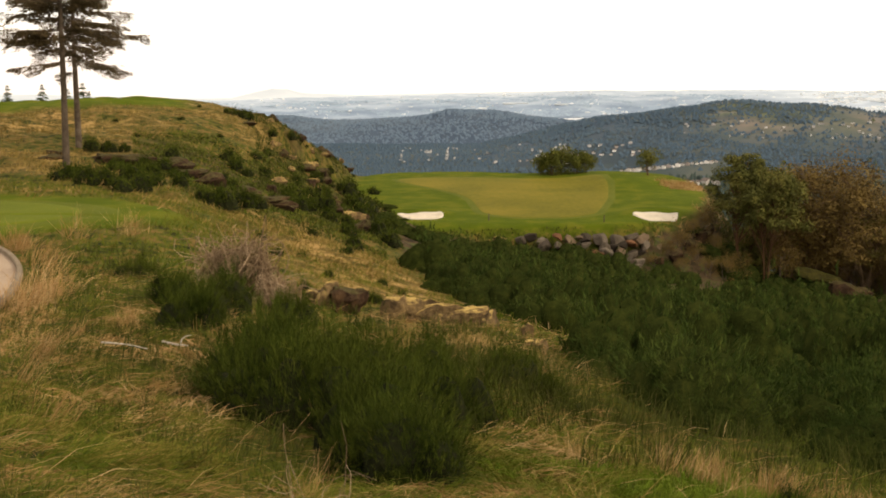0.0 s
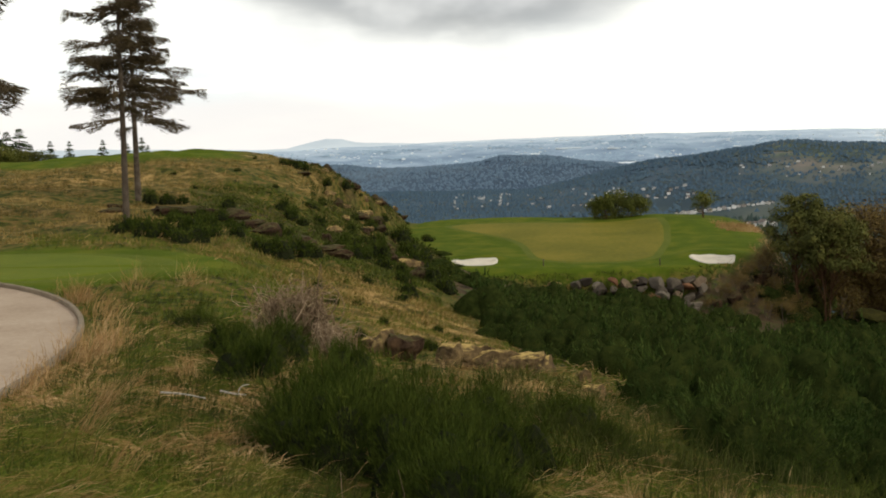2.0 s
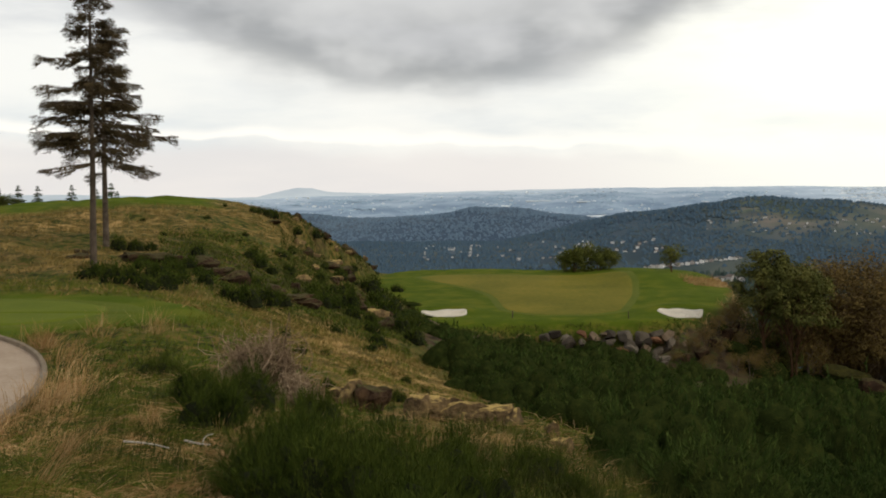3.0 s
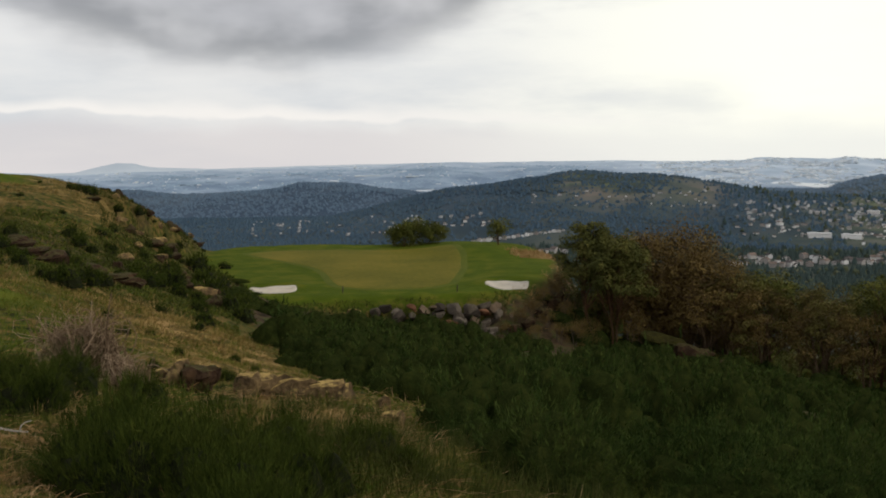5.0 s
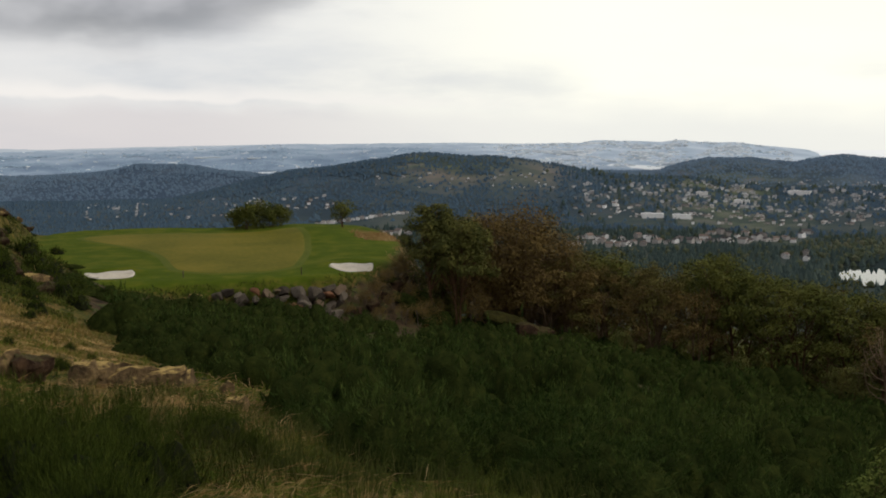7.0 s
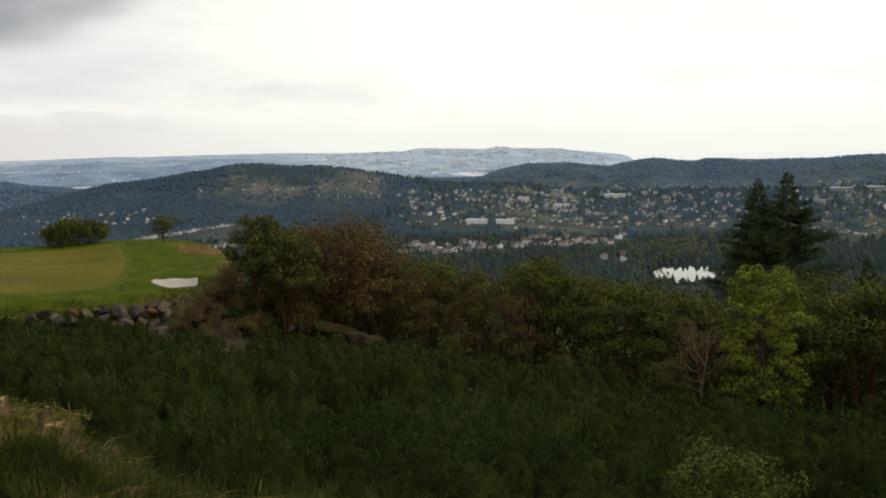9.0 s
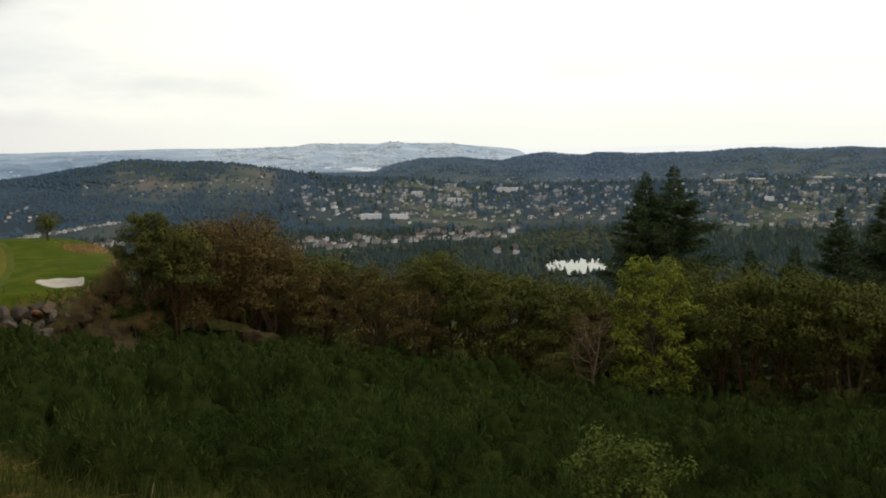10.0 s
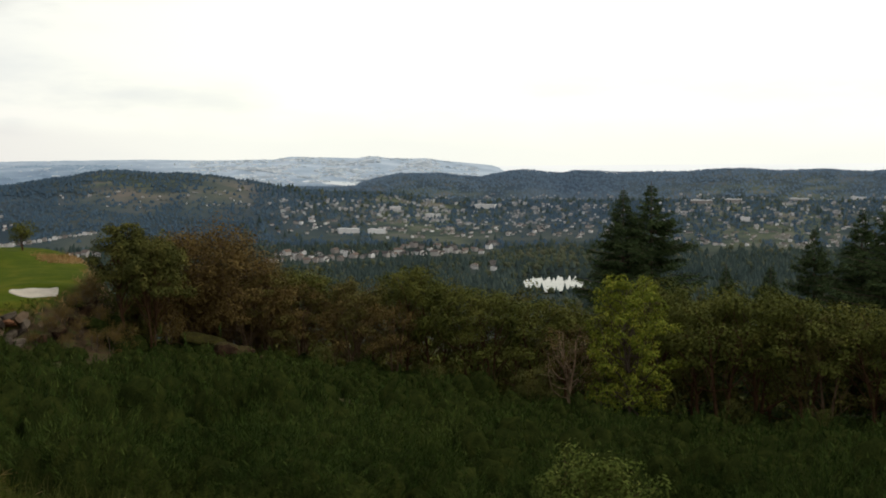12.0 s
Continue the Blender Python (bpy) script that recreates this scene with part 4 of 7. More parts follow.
def rough_grass():
    rng = np.random.default_rng(31)
    # short green turf blades, denser near by
    out = []
    for n, d0, d1, w, ln in ((12000, 3.6, 6.0, 0.004, 0.14), (52000, 5.5, 11, 0.005, 0.17), (40000, 11, 20, 0.009, 0.18), (18000, 20, 36, 0.018, 0.18)):
        x, y, az, d = sector(n, -29, 34, d0, d1, rng)
        ok = (path_d(x, y) > 1.75) & (pad_mask(x, y) > 1.05) & ~(broom_mask(az, d, x, y) & (d > 14)) & (swell(x, y, 0.9, 5) > -1.5)
        x, y = x[ok], y[ok]
        k = len(x)
        tuft = swell(x, y, 0.5, 2)
        flow = swell(x, y, 2.5, 6) * 2.5
        way = np.stack([np.cos(flow) * 0.7, np.sin(flow) * 0.8, np.full(k, 0.5)], 1) + rng.normal(size=(k, 3)) * 0.55
        base, ll, ww = np.stack([x, y, ground(x, y) - 0.02], 1), ln * rng.uniform(0.5, 1.5, k) * (1 + 0.5 * tuft), w * rng.uniform(0.7, 1.3, k)
        out.append(blades(base, way, ll, ww, rng.uniform(0.2, 0.9, k), rng) if d0 < 11 else sprigs(base, way, ll, ww, rng))
    # thicker mat beyond the bushes
    x, y, az, d = sector(34000, -24, 9, 18, 50, rng)
    ok = (path_d(x, y) > 1.75) & (pad_mask(x, y) > 1.12) & ~broom_mask(az, d, x, y) & ((az < -9.5) | ((az > 1) & (d < 34)) | (swell(x, y, 1.3, 3) > 0.1))
    x, y = x[ok], y[ok]
    k = len(x)
    out.append(sprigs(np.stack([x, y, ground(x, y) - 0.02], 1), np.array([0.2, 0, 0.8]) + rng.normal(size=(k, 3)) * 0.5, rng.uniform(0.1, 0.3, k), rng.uniform(0.014, 0.03, k), rng))
    # green blades on the lush belt across the hill
    x, y, az, d = sector(13000, -16, -3, 50, 78, rng)
    ok = (swell(x, y, 2.1, 9) > -0.35) & (plateau_r(x, y) > 1.03)
    x, y = x[ok], y[ok]
    k = len(x)
    out.append(sprigs(np.stack([x, y, ground(x, y) - 0.02], 1), np.array([0.1, 0, 0.9]) + rng.normal(size=(k, 3)) * 0.4, rng.uniform(0.08, 0.22, k), np.full(k, 0.06), rng))
    v, f = join(out)
    tagged(new("rough_grass", np_mesh("rough_grass", v, f, M_GRASS)), "tangled green rough grass on the slope", "grass", kind="stuff")


for b, d, s_ in ((-8.9, 33, 0.3), (-7.6, 38, 0.34), (-6.1, 31, 0.26), (-5.2, 42, 0.4), (-3.2, 36, 0.3), (-4.6, 47, 0.45), (-8.2, 46, 0.4), (-6.9, 50, 0.5), (-2.2, 31, 0.26), (-9.6, 41, 0.34), (-5.8, 27, 0.3), (-3.8, 25.5, 0.34), (-7.4, 26, 0.36)):
    place_bush(int(d) % 3, b, d, s_, d * 37, "small broom seedling in straw-coloured grass", "seedlings on the straw slope")
rough_grass()


def tall_green():
    """Tall green seed stems between the bushes and the thicket."""
    rng = np.random.default_rng(43)
    out = []
    for n, a0, a1, d0, d1, ln, w in ((6500, -1, 13, 8.5, 18, 0.5, 0.007), (3500, 4, 34, 9.0, 12.5, 0.42, 0.007), (2200, -16, -2, 13, 21, 0.32, 0.009), (6000, -26, -8, 5, 14, 0.30, 0.006), (5000, -27, -15, 12, 27, 0.34, 0.010)):
        x, y, az, d = sector(n, a0, a1, d0, d1, rng)
        ok = (swell(x, y, 1.4, 7) > -0.25) & (path_d(x, y) > 1.75) & (pad_mask(x, y) > 1.1)
        x, y = x[ok], y[ok]
        k = len(x)
        lean = swell(x, y, 3.0, 5) * 3
        way = np.stack([np.cos(lean) * 0.25, np.sin(lean) * 0.25, np.ones(k)], 1) + rng.normal(size=(k, 3)) * 0.22
        out.append(blades(np.stack([x, y, ground(x, y) - 0.02], 1), way, ln * rng.uniform(0.5, 1.3, k), w * rng.uniform(0.7, 1.3, k), rng.uniform(0, 0.6, k), rng))
    # bunches on the hill's flank and round the plateau's front
    for n, a0, a1, d0, d1, ln in ((17000, -16, -3, 50, 77, 0.17), (15000, -9.8, -2.5, 64, 116, 0.34), (5000, -4, 13, 84, 90, 0.30)):
        x, y, az, d = sector(n, a0, a1, d0, d1, rng)
        ok = (swell(x, y, 1.8, 7) > -0.3) & (plateau_r(x, y) > 0.985)
        x, y = x[ok], y[ok]
        k = len(x)
        out.append(sprigs(np.stack([x, y, ground(x, y) - 0.02], 1), rng.normal(size=(k, 3)) * 0.35 + np.array([0, 0, 1]), ln * rng.uniform(0.5, 1.5, k), np.full(k, 0.06), rng))
    v, f = join(out)
    tagged(new("tall_grass", np_mesh("tall_grass", v, f, M_TALL)), "tall olive green grass stems between bushes", "grass", kind="stuff")


def draped_grass():
    """Long limp blades combed over the turf in flowing swirls, green and straw mixed."""
    rng = np.random.default_rng(53)
    out = []
    for n, d0, d1, ln, w in ((22000, 4.0, 9.0, 0.30, 0.0038), (20000, 8.5, 17.0, 0.32, 0.0060)):
        x, y, az, d = sector(n, -29, 12, d0, d1, rng)
        ok = (path_d(x, y) > 1.75) & (pad_mask(x, y) > 1.05) & ~broom_mask(az, d, x, y) & ~((az > -12.5) & (az < 2) & (d > 7.4) & (d < 14)) & (swell(x, y, 0.42, 14) + 0.7 * swell(x, y, 0.17, 4) > 0.05)
        x, y = x[ok], y[ok]
        k = len(x)
        flow = swell(x, y, 1.1, 6) * 3.2 + swell(x, y, 0.4, 3) * 1.3 + rng.normal(size=k) * 0.5
        way = np.stack([np.cos(flow), np.sin(flow), rng.uniform(0.1, 0.75, k)], 1)
        hump = 0.05 + 0.07 * np.clip(swell(x, y, 0.55, 2), 0, 1)
        out.append(blades(np.stack([x, y, ground(x, y) + hump * rng.uniform(0, 1, k)], 1), way, ln * rng.uniform(0.5, 1.3, k), w * rng.uniform(0.6, 1.3, k), rng.uniform(0.3, 1.0, k), rng))
    v, f = join(out)
    tagged(new("draped_grass", np_mesh("draped_grass", v, f, M_DRAPE)), "long limp green and straw grass blades", "grass", kind="stuff")


M_DRAPE = material("limp_grass", [(0.026, 0.050, 0.005), (0.076, 0.105, 0.012), (0.180, 0.150, 0.032), (0.501, 0.300, 0.130)], 1.6, 0.85, 0, 0.45, fine_scale=4)
draped_grass()


def fresh_grass():
    """Lush low grass at the foot of the slope before the thicket."""
    rng = np.random.default_rng(47)
    x, y, az, d = sector(46000, 1, 36, 5.6, 11.0, rng)
    ok = (swell(x, y, 0.8, 4) > -0.7) & (d < 9.0 + 0.8 * swell(x, y, 1.5, 2)) & (az > 2.5 + 1.5 * swell(x, y, 1.1, 6))
    x, y = x[ok], y[ok]
    k = len(x)
    lean = swell(x, y, 1.0, 5) * 3
    way = np.stack([np.cos(lean) * 0.5, np.sin(lean) * 0.5, np.full(k, 0.9)], 1) + rng.normal(size=(k, 3)) * 0.4
    v, f = blades(np.stack([x, y, ground(x, y) - 0.01], 1), way, rng.uniform(0.08, 0.24, k), rng.uniform(0.004, 0.0075, k), rng.uniform(0.2, 0.9, k), rng)
    tagged(new("fresh_grass", np_mesh("fresh_grass", v, f, M_FRESH)), "lush bright green low grass before the thicket", "grass", kind="stuff")


M_FRESH = material("fresh_grass", [(0.050, 0.088, 0.008), (0.095, 0.150, 0.014), (0.175, 0.20, 0.032)], 1.1, 0.85, 0, 0.4)
fresh_grass()
M_TALL = material("tall_olive_grass", [(0.025, 0.038, 0.007), (0.053, 0.065, 0.012), (0.107, 0.093, 0.033)], 0.6, 0.85, 0, 0.5)
tall_green()


def dry_grass():
    rng = np.random.default_rng(37)
    out = []

    def tufts(n, a0, a1, d0, d1, per, ln, w, spread, keep):
        x, y, az, d = sector(n, a0, a1, d0, d1, rng)
        ok = keep(x, y, az, d) & (path_d(x, y) > 1.8) & (pad_mask(x, y) > 1.1) & (plateau_r(x, y) > (0.8 if d0 > 86 else 1.03)) & ~((d1 < 25) & (az > -12.5) & (az < 2) & (d > 7.4) & (d < 14))
        x, y = np.repeat(x[ok], per), np.repeat(y[ok], per)
        k = len(x)
        if not k:
            return
        x, y = x + rng.normal(size=k) * spread, y + rng.normal(size=k) * spread
        lean = swell(x, y, 3.0, 9) * 3
        way = np.stack([np.cos(lean) * 0.35 + 0.12, np.sin(lean) * 0.35, np.ones(k)], 1) + rng.normal(size=(k, 3)) * (0.3 if d0 < 22 else 0.75)
        base, ll, ww = np.stack([x, y, ground(x, y) - 0.02], 1), ln * rng.uniform(0.4, 1.25, k), w * rng.uniform(0.7, 1.3, k)
        out.append(blades(base, way, ll, ww, rng.uniform(0.1, 0.9, k), rng) if d0 < 22 else sprigs(base, way, ll, ww, rng))

    # loose dead strands lying over the turf
    x, y, az, d = sector(5600, -28, 26, 4.2, 24, rng)
    ok = (path_d(x, y) > 1.8) & (swell(x, y, 1.3, 12) > -0.5) & ~broom_mask(az, d, x, y)
    x, y, d = x[ok], y[ok], d[ok]
    k = len(x)
    a = rng.uniform(0, 2 * np.pi, k)
    out.append(blades(np.stack([x, y, ground(x, y) + 0.05], 1), np.stack([np.cos(a), np.sin(a), rng.uniform(0.0, 0.5, k)], 1), rng.uniform(0.15, 0.60, k), 0.00042 * d * rng.uniform(0.7, 1.3, k), rng.uniform(0.1, 0.6, k), rng))
    # tall fringe beside the path and before the tee
    tufts(85, -26, -17, 14.5, 29, 80, 0.8, 0.008, 0.16, lambda x, y, az, d: (path_d(x, y) < 2.7))
    tufts(6, -20, -14, 26, 31, 50, 0.75, 0.012, 0.14, lambda x, y, az, d: pad_mask(x, y) < 1.55)
    # tufts scattered on the slope
    tufts(75, -27, -8, 11, 27, 50, 0.34, 0.0045, 0.14, lambda x, y, az, d: swell(x, y, 3.2, 4) > 0.1)
    tufts(90, -28, 12, 4.5, 20, 10, 0.26, 0.003, 0.10, lambda x, y, az, d: swell(x, y, 1.6, 8) > -0.2)
    # pale seed grass along the edge of the thicket
    tufts(44, 8, 32, 8.6, 10.0, 14, 0.30, 0.005, 0.10, lambda x, y, az, d: swell(x, y, 1.2, 3) > 0.25)
    tufts(60, -3, 12, 9.5, 19, 16, 0.5, 0.004, 0.18, lambda x, y, az, d: swell(x, y, 1.5, 1) > 0.0)
    # collapsed brown mats among the turf
    x0, y0, az, d = sector(95, -28, 6, 4.2, 17, rng)
    ok = (path_d(x0, y0) > 1.9) & (pad_mask(x0, y0) > 1.1) & ~broom_mask(az, d, x0, y0) & ~((az > -12.5) & (az < 2) & (d > 7.4) & (d < 14))
    x0, y0, d = np.repeat(x0[ok], 70), np.repeat(y0[ok], 70), np.repeat(d[ok], 70)
    k = len(x0)
    a = rng.uniform(0, 2 * np.pi, k)
    r = 0.22 * np.sqrt(rng.uniform(size=k))
    x, y = x0 + r * np.cos(a) * 1.5, y0 + r * np.sin(a)
    lean = swell(x0, y0, 1.1, 6) * 3.2 + rng.normal(size=k) * 0.6
    out.append(blades(np.stack([x, y, ground(x, y) + 0.03 + 0.10 * np.exp(-(r / 0.12) ** 2)], 1), np.stack([np.cos(lean), np.sin(lean), rng.uniform(0.0, 0.6, k)], 1), rng.uniform(0.1, 0.32, k), 0.00055 * d * rng.uniform(0.7, 1.3, k), rng.uniform(0.3, 1.0, k), rng))
    # single tall tufts
    for b, d, ln, per in ((-16.6, 15.2, 0.55, 70), (-15.6, 9.4, 0.5, 16), (-22.1, 10.7, 0.70, 40), (-21.2, 12.6, 0.6, 50), (-19.5, 13.7, 0.42, 40), (-20.8, 8.2, 0.5, 40),
                          (7.2, 9.3, 0.32, 60), (9.4, 8.6, 0.29, 38), (11.9, 9.1, 0.35, 49), (12.6, 8.8, 0.32, 60), (13.9, 8.7, 0.38, 71), (14.9, 8.9, 0.41, 66), (15.8, 8.5, 0.30, 49), (17.3, 8.8, 0.38, 71), (18.1, 8.9, 0.38, 82),
                          (19.2, 8.8, 0.35, 49), (21.5, 9.1, 0.32, 33), (24.2, 9.3, 0.32, 33), (-7.6, 7.2, 0.44, 20), (-8.5, 6.8, 0.36, 14)):
        x0, y0, _ = at(b, d)
        k = int(per * 1.8)
        x, y = x0 + rng.normal(size=k) * 0.07 * (1 + (per > 100)), y0 + rng.normal(size=k) * 0.06
        loll = 0.32 if b > 0 or d > 14 else 0.75
        way = np.stack([rng.normal(size=k) * 0.22 + loll * (0.6 + 0.6 * math.sin(b * 5)), rng.normal(size=k) * 0.22 + 0.4 * loll * math.cos(b * 9), np.ones(k)], 1)
        out.append(blades(np.stack([x, y, ground(x, y) - 0.02], 1), way, ln * rng.uniform(0.4, 1.2, k), 0.00036 * d * rng.uniform(0.7, 1.4, k), rng.uniform(0.0, 0.45, k), rng))
    # dry fringe on the plateau's flank
    tufts(150, 10.5, 15.5, 88, 112, 10, 0.5, 0.04, 0.35, lambda x, y, az, d: (plateau_r(x, y) > 1.0) & (plateau_r(x, y) < 1.2))
    tufts(190, 11.3, 13.8, 112, 119, 10, 0.5, 0.05, 0.35, lambda x, y, az, d: (plateau_r(x, y) > 0.8) & (plateau_r(x, y) < 9))
    v, f = join(out)
    tagged(new("dry_grass", np_mesh("dry_grass", v, f, M_DRY)), "long blond dry grass in bent tufts", "grass", kind="stuff")
    out.clear()
    # straw cover of the hill
    tufts(11000, -30, -2.5, 36, 114, 9, 0.30, 0.036, 0.35, lambda x, y, az, d: (swell(x, y, 2.3, 1) + swell(x, y, 8, 2) > -0.4) & ((d < 92) | (az > -12)) & ((az < -16) | (np.abs(d - 63) > 12) | (swell(x, y, 1.1, 2) > 0.55)) & ((az < -8.5) | (d < 62) | (swell(x, y, 1.6, 3) > 0.3)))
    tufts(5200, -11, 1, 24, 54, 8, 0.15, 0.016, 0.2, lambda x, y, az, d: ~broom_mask(az, d, x, y) & (swell(x, y, 1.1, 4) > -0.25))
    v, f = join(out)
    tagged(new("straw_grass", np_mesh("straw_grass", v, f, M_STRAW)), "short straw-coloured grass over the hill", "grass", kind="stuff")


M_STRAW = material("hill_straw", [(0.076, 0.078, 0.018), (0.205, 0.144, 0.042), (0.449, 0.298, 0.123)], 0.9, 0.9, 0, 0.5)
dry_grass()


# ---- trees ----
def limb(p0, p1, r0, r1, rng, bend=0.12, k=5, sides=4):
    t = np.linspace(0, 1, k)[:, None]
    p0, p1 = np.asarray(p0, float), np.asarray(p1, float)
    off = rng.normal(size=3) * np.linalg.norm(p1 - p0) * bend
    p = p0 + (p1 - p0) * t + off * np.sin(np.pi * t)
    return tube(p, r0 + (r1 - r0) * t[:, 0], sides)


def broadleaf(seed, height, width, n_leaf, leaf, bark, foliage, trunks=2, low=0.35, skirt=1.0, bare=0.0):
    """A spreading evergreen tree: leaning trunks, limbs and clumps of leaves with gaps between. Returns trunk and crown meshes."""
    rng = np.random.default_rng(seed)
    wood, clumps = [], []
    for k in range(trunks):
        a = rng.uniform(0, 2 * np.pi)
        foot = np.array([0.25 * np.cos(a) * k, 0.25 * np.sin(a) * k, -0.4])
        top = np.array([np.cos(a) * width * 0.18, np.sin(a) * width * 0.18, height * rng.uniform(0.62, 0.75)])
        wood.append(limb(foot, top, 0.022 * height, 0.008 * height, rng, 0.06, 8, 8))
        for j in range(7):
            t = rng.uniform(0.4, 1.0)
            p = foot + (top - foot) * t
            b = rng.uniform(0, 2 * np.pi)
            reach = width * 0.5 * rng.uniform(0.45, 1.0) * (1.15 - 0.5 * t)
            q = p + np.array([np.cos(b) * reach, np.sin(b) * reach, height * rng.uniform(0.05, 0.26)])
            q[2] = min(q[2], height * 0.93)
            wood.append(limb(p, q, 0.009 * height, 0.003 * height, rng, 0.12))
            clumps.append((q, width * rng.uniform(0.13, 0.22)))
            clumps.append((p + (q - p) * 0.6 + rng.normal(size=3) * 0.2 * width * 0.3, width * rng.uniform(0.10, 0.17)))
            e = q + rng.normal(size=3) * width * 0.12
            wood.append(limb(q, e, 0.003 * height, 0.001 * height, rng, 0.1, 3, 3))
    for _ in range(7):
        a, r = rng.uniform(0, 2 * np.pi), width * 0.36 * np.sqrt(rng.uniform())
        clumps.append((np.array([np.cos(a) * r, np.sin(a) * r, height * rng.uniform(max(low, 0.55), 0.92)]), width * rng.uniform(0.12, 0.2)))
    for _ in range(int(8 * (1 - low) * skirt)):
        a, r = rng.uniform(0, 2 * np.pi), width * 0.42
        clumps.append((np.array([np.cos(a) * r, np.sin(a) * r, height * rng.uniform(low, 0.7)]), width * rng.uniform(0.10, 0.16)))
    vol = np.array([c[1] ** 2 for c in clumps])
    pts, outs = [], []
    for (c, r), share in zip(clumps, vol / vol.sum()):
        k = int(n_leaf * share)
        d = unit(rng.normal(size=(k, 3)))
        rr = r * (rng.uniform(0.25, 1, (k, 1)) ** 0.3) * (1 + 0.25 * np.sin(d[:, 0:1] * 5 + d[:, 2:3] * 4))
        p = c + d * rr * np.array([1.15, 1.15, 0.8])
        pts.append(p)
        outs.append(d)
    p, o = np.concatenate(pts), np.concatenate(outs)
    ok = (p[:, 2] > height * low * rng.uniform(0.5, 1.1, len(p))) & (rng.uniform(0, 1, len(p)) >= bare)
    p, o = p[ok], o[ok]
    trunk = np_mesh("trunk", *join(wood), bark, smooth=True)
    crown = np_mesh("crown", *leaves(p, leaf * rng.uniform(0.6, 1.3, len(p)), rng, 0.35, out=o), foliage)
    return trunk, crown


def spread_tree(seed, height, width, n_leaf, leaf, bark, foliage, trunks=2, low=0.42, tops=20, puff=0.15, flat=0.62, tall=1.0, twigs=0, thick=1.0):
    """A crooked woodland tree: bent stems, limbs that each end in a group of leafy puffs, dark gaps between. Returns trunk and crown meshes."""
    rng = np.random.default_rng(seed)
    wood, puffs, stems = [], [], []
    for k in range(trunks):
        a = rng.uniform(0, 2 * np.pi) if trunks == 1 else 2 * np.pi * k / trunks + rng.uniform(-0.5, 0.5)
        foot = np.array([np.cos(a), np.sin(a), 0]) * 0.035 * width * (trunks > 1) + np.array([0, 0, -0.4])
        t = np.linspace(0, 1, 9)[:, None]
        lean = np.array([np.cos(a), np.sin(a), 0]) * width * rng.uniform(0.06, 0.2)
        line = foot + lean * t**1.4 + np.array([0, 0, 1]) * t * height * rng.uniform(0.7, 0.86) + np.array([np.cos(a + 2), np.sin(a + 2), 0]) * 0.035 * width * np.sin(np.pi * t * rng.uniform(1, 2))
        wood.append(tube(line, np.linspace(0.017, 0.006, 9) * height * thick, 7))
        stems.append(line)
    for k in range(tops):
        u = (k + rng.uniform(0.1, 0.9)) / tops
        zt = low + (0.95 - low) * u**0.8
        body = np.sqrt(np.clip(1 - ((zt - low - 0.34 * (1 - low)) / (0.68 * (1 - low))) ** 2, 0.05, 1))
        a = k * 2.4 + rng.uniform(-0.5, 0.5)
        r = 0.5 * width * body * rng.uniform(0.55, 1.0)
        q = np.array([np.cos(a) * r, np.sin(a) * r, zt * height * tall])
        line = stems[int(np.argmin([np.linalg.norm((st[-1] - q)[:2]) for st in stems]))]
        j = int(np.clip(8 * (zt - 0.22) / 0.75, 2, 7))
        wood.append(limb(line[j], q, 0.0065 * height, 0.002 * height, rng, 0.14, 5, 4))
        for _ in range(4):
            e = q + rng.normal(size=3) * np.array([1, 1, 0.5]) * width * 0.085
            puffs.append((e, width * puff * rng.uniform(0.55, 1.0)))
            wood.append(limb(q, e, 0.002 * height, 0.001 * height, rng, 0.1, 3, 3))
        for _ in range(twigs):
            b0 = line[j] + (q - line[j]) * rng.uniform(0.4, 1)
            wood.append(limb(b0, b0 + rng.normal(size=3) * np.array([1, 1, 0.8]) * width * 0.13, 0.002 * height, 0.0008 * height, rng, 0.15, 4, 3))
    share = np.array([r**2 for _, r in puffs])
    pts, outs = [], []
    for (c, r), w in zip(puffs, share / share.sum()):
        k = int(n_leaf * w)
        d = unit(rng.normal(size=(k, 3)) + np.array([0, 0, 0.55]))
        rr = r * rng.uniform(0.3, 1, (k, 1)) ** 0.35 * (1 + 0.3 * np.sin(d[:, 0:1] * 6 + d[:, 1:2] * 5 + c[0]))
        pts.append(c + d * rr * np.array([1.15, 1.15, flat])), outs.append(d + np.array([0, 0, 0.35]))
    p, o = np.concatenate(pts), np.concatenate(outs)
    trunk = np_mesh("trunk", *join(wood), bark, smooth=True)
    return trunk, np_mesh("crown", *leaves(p, leaf * rng.uniform(0.6, 1.35, len(p)), rng, 0.35, out=o), foliage)


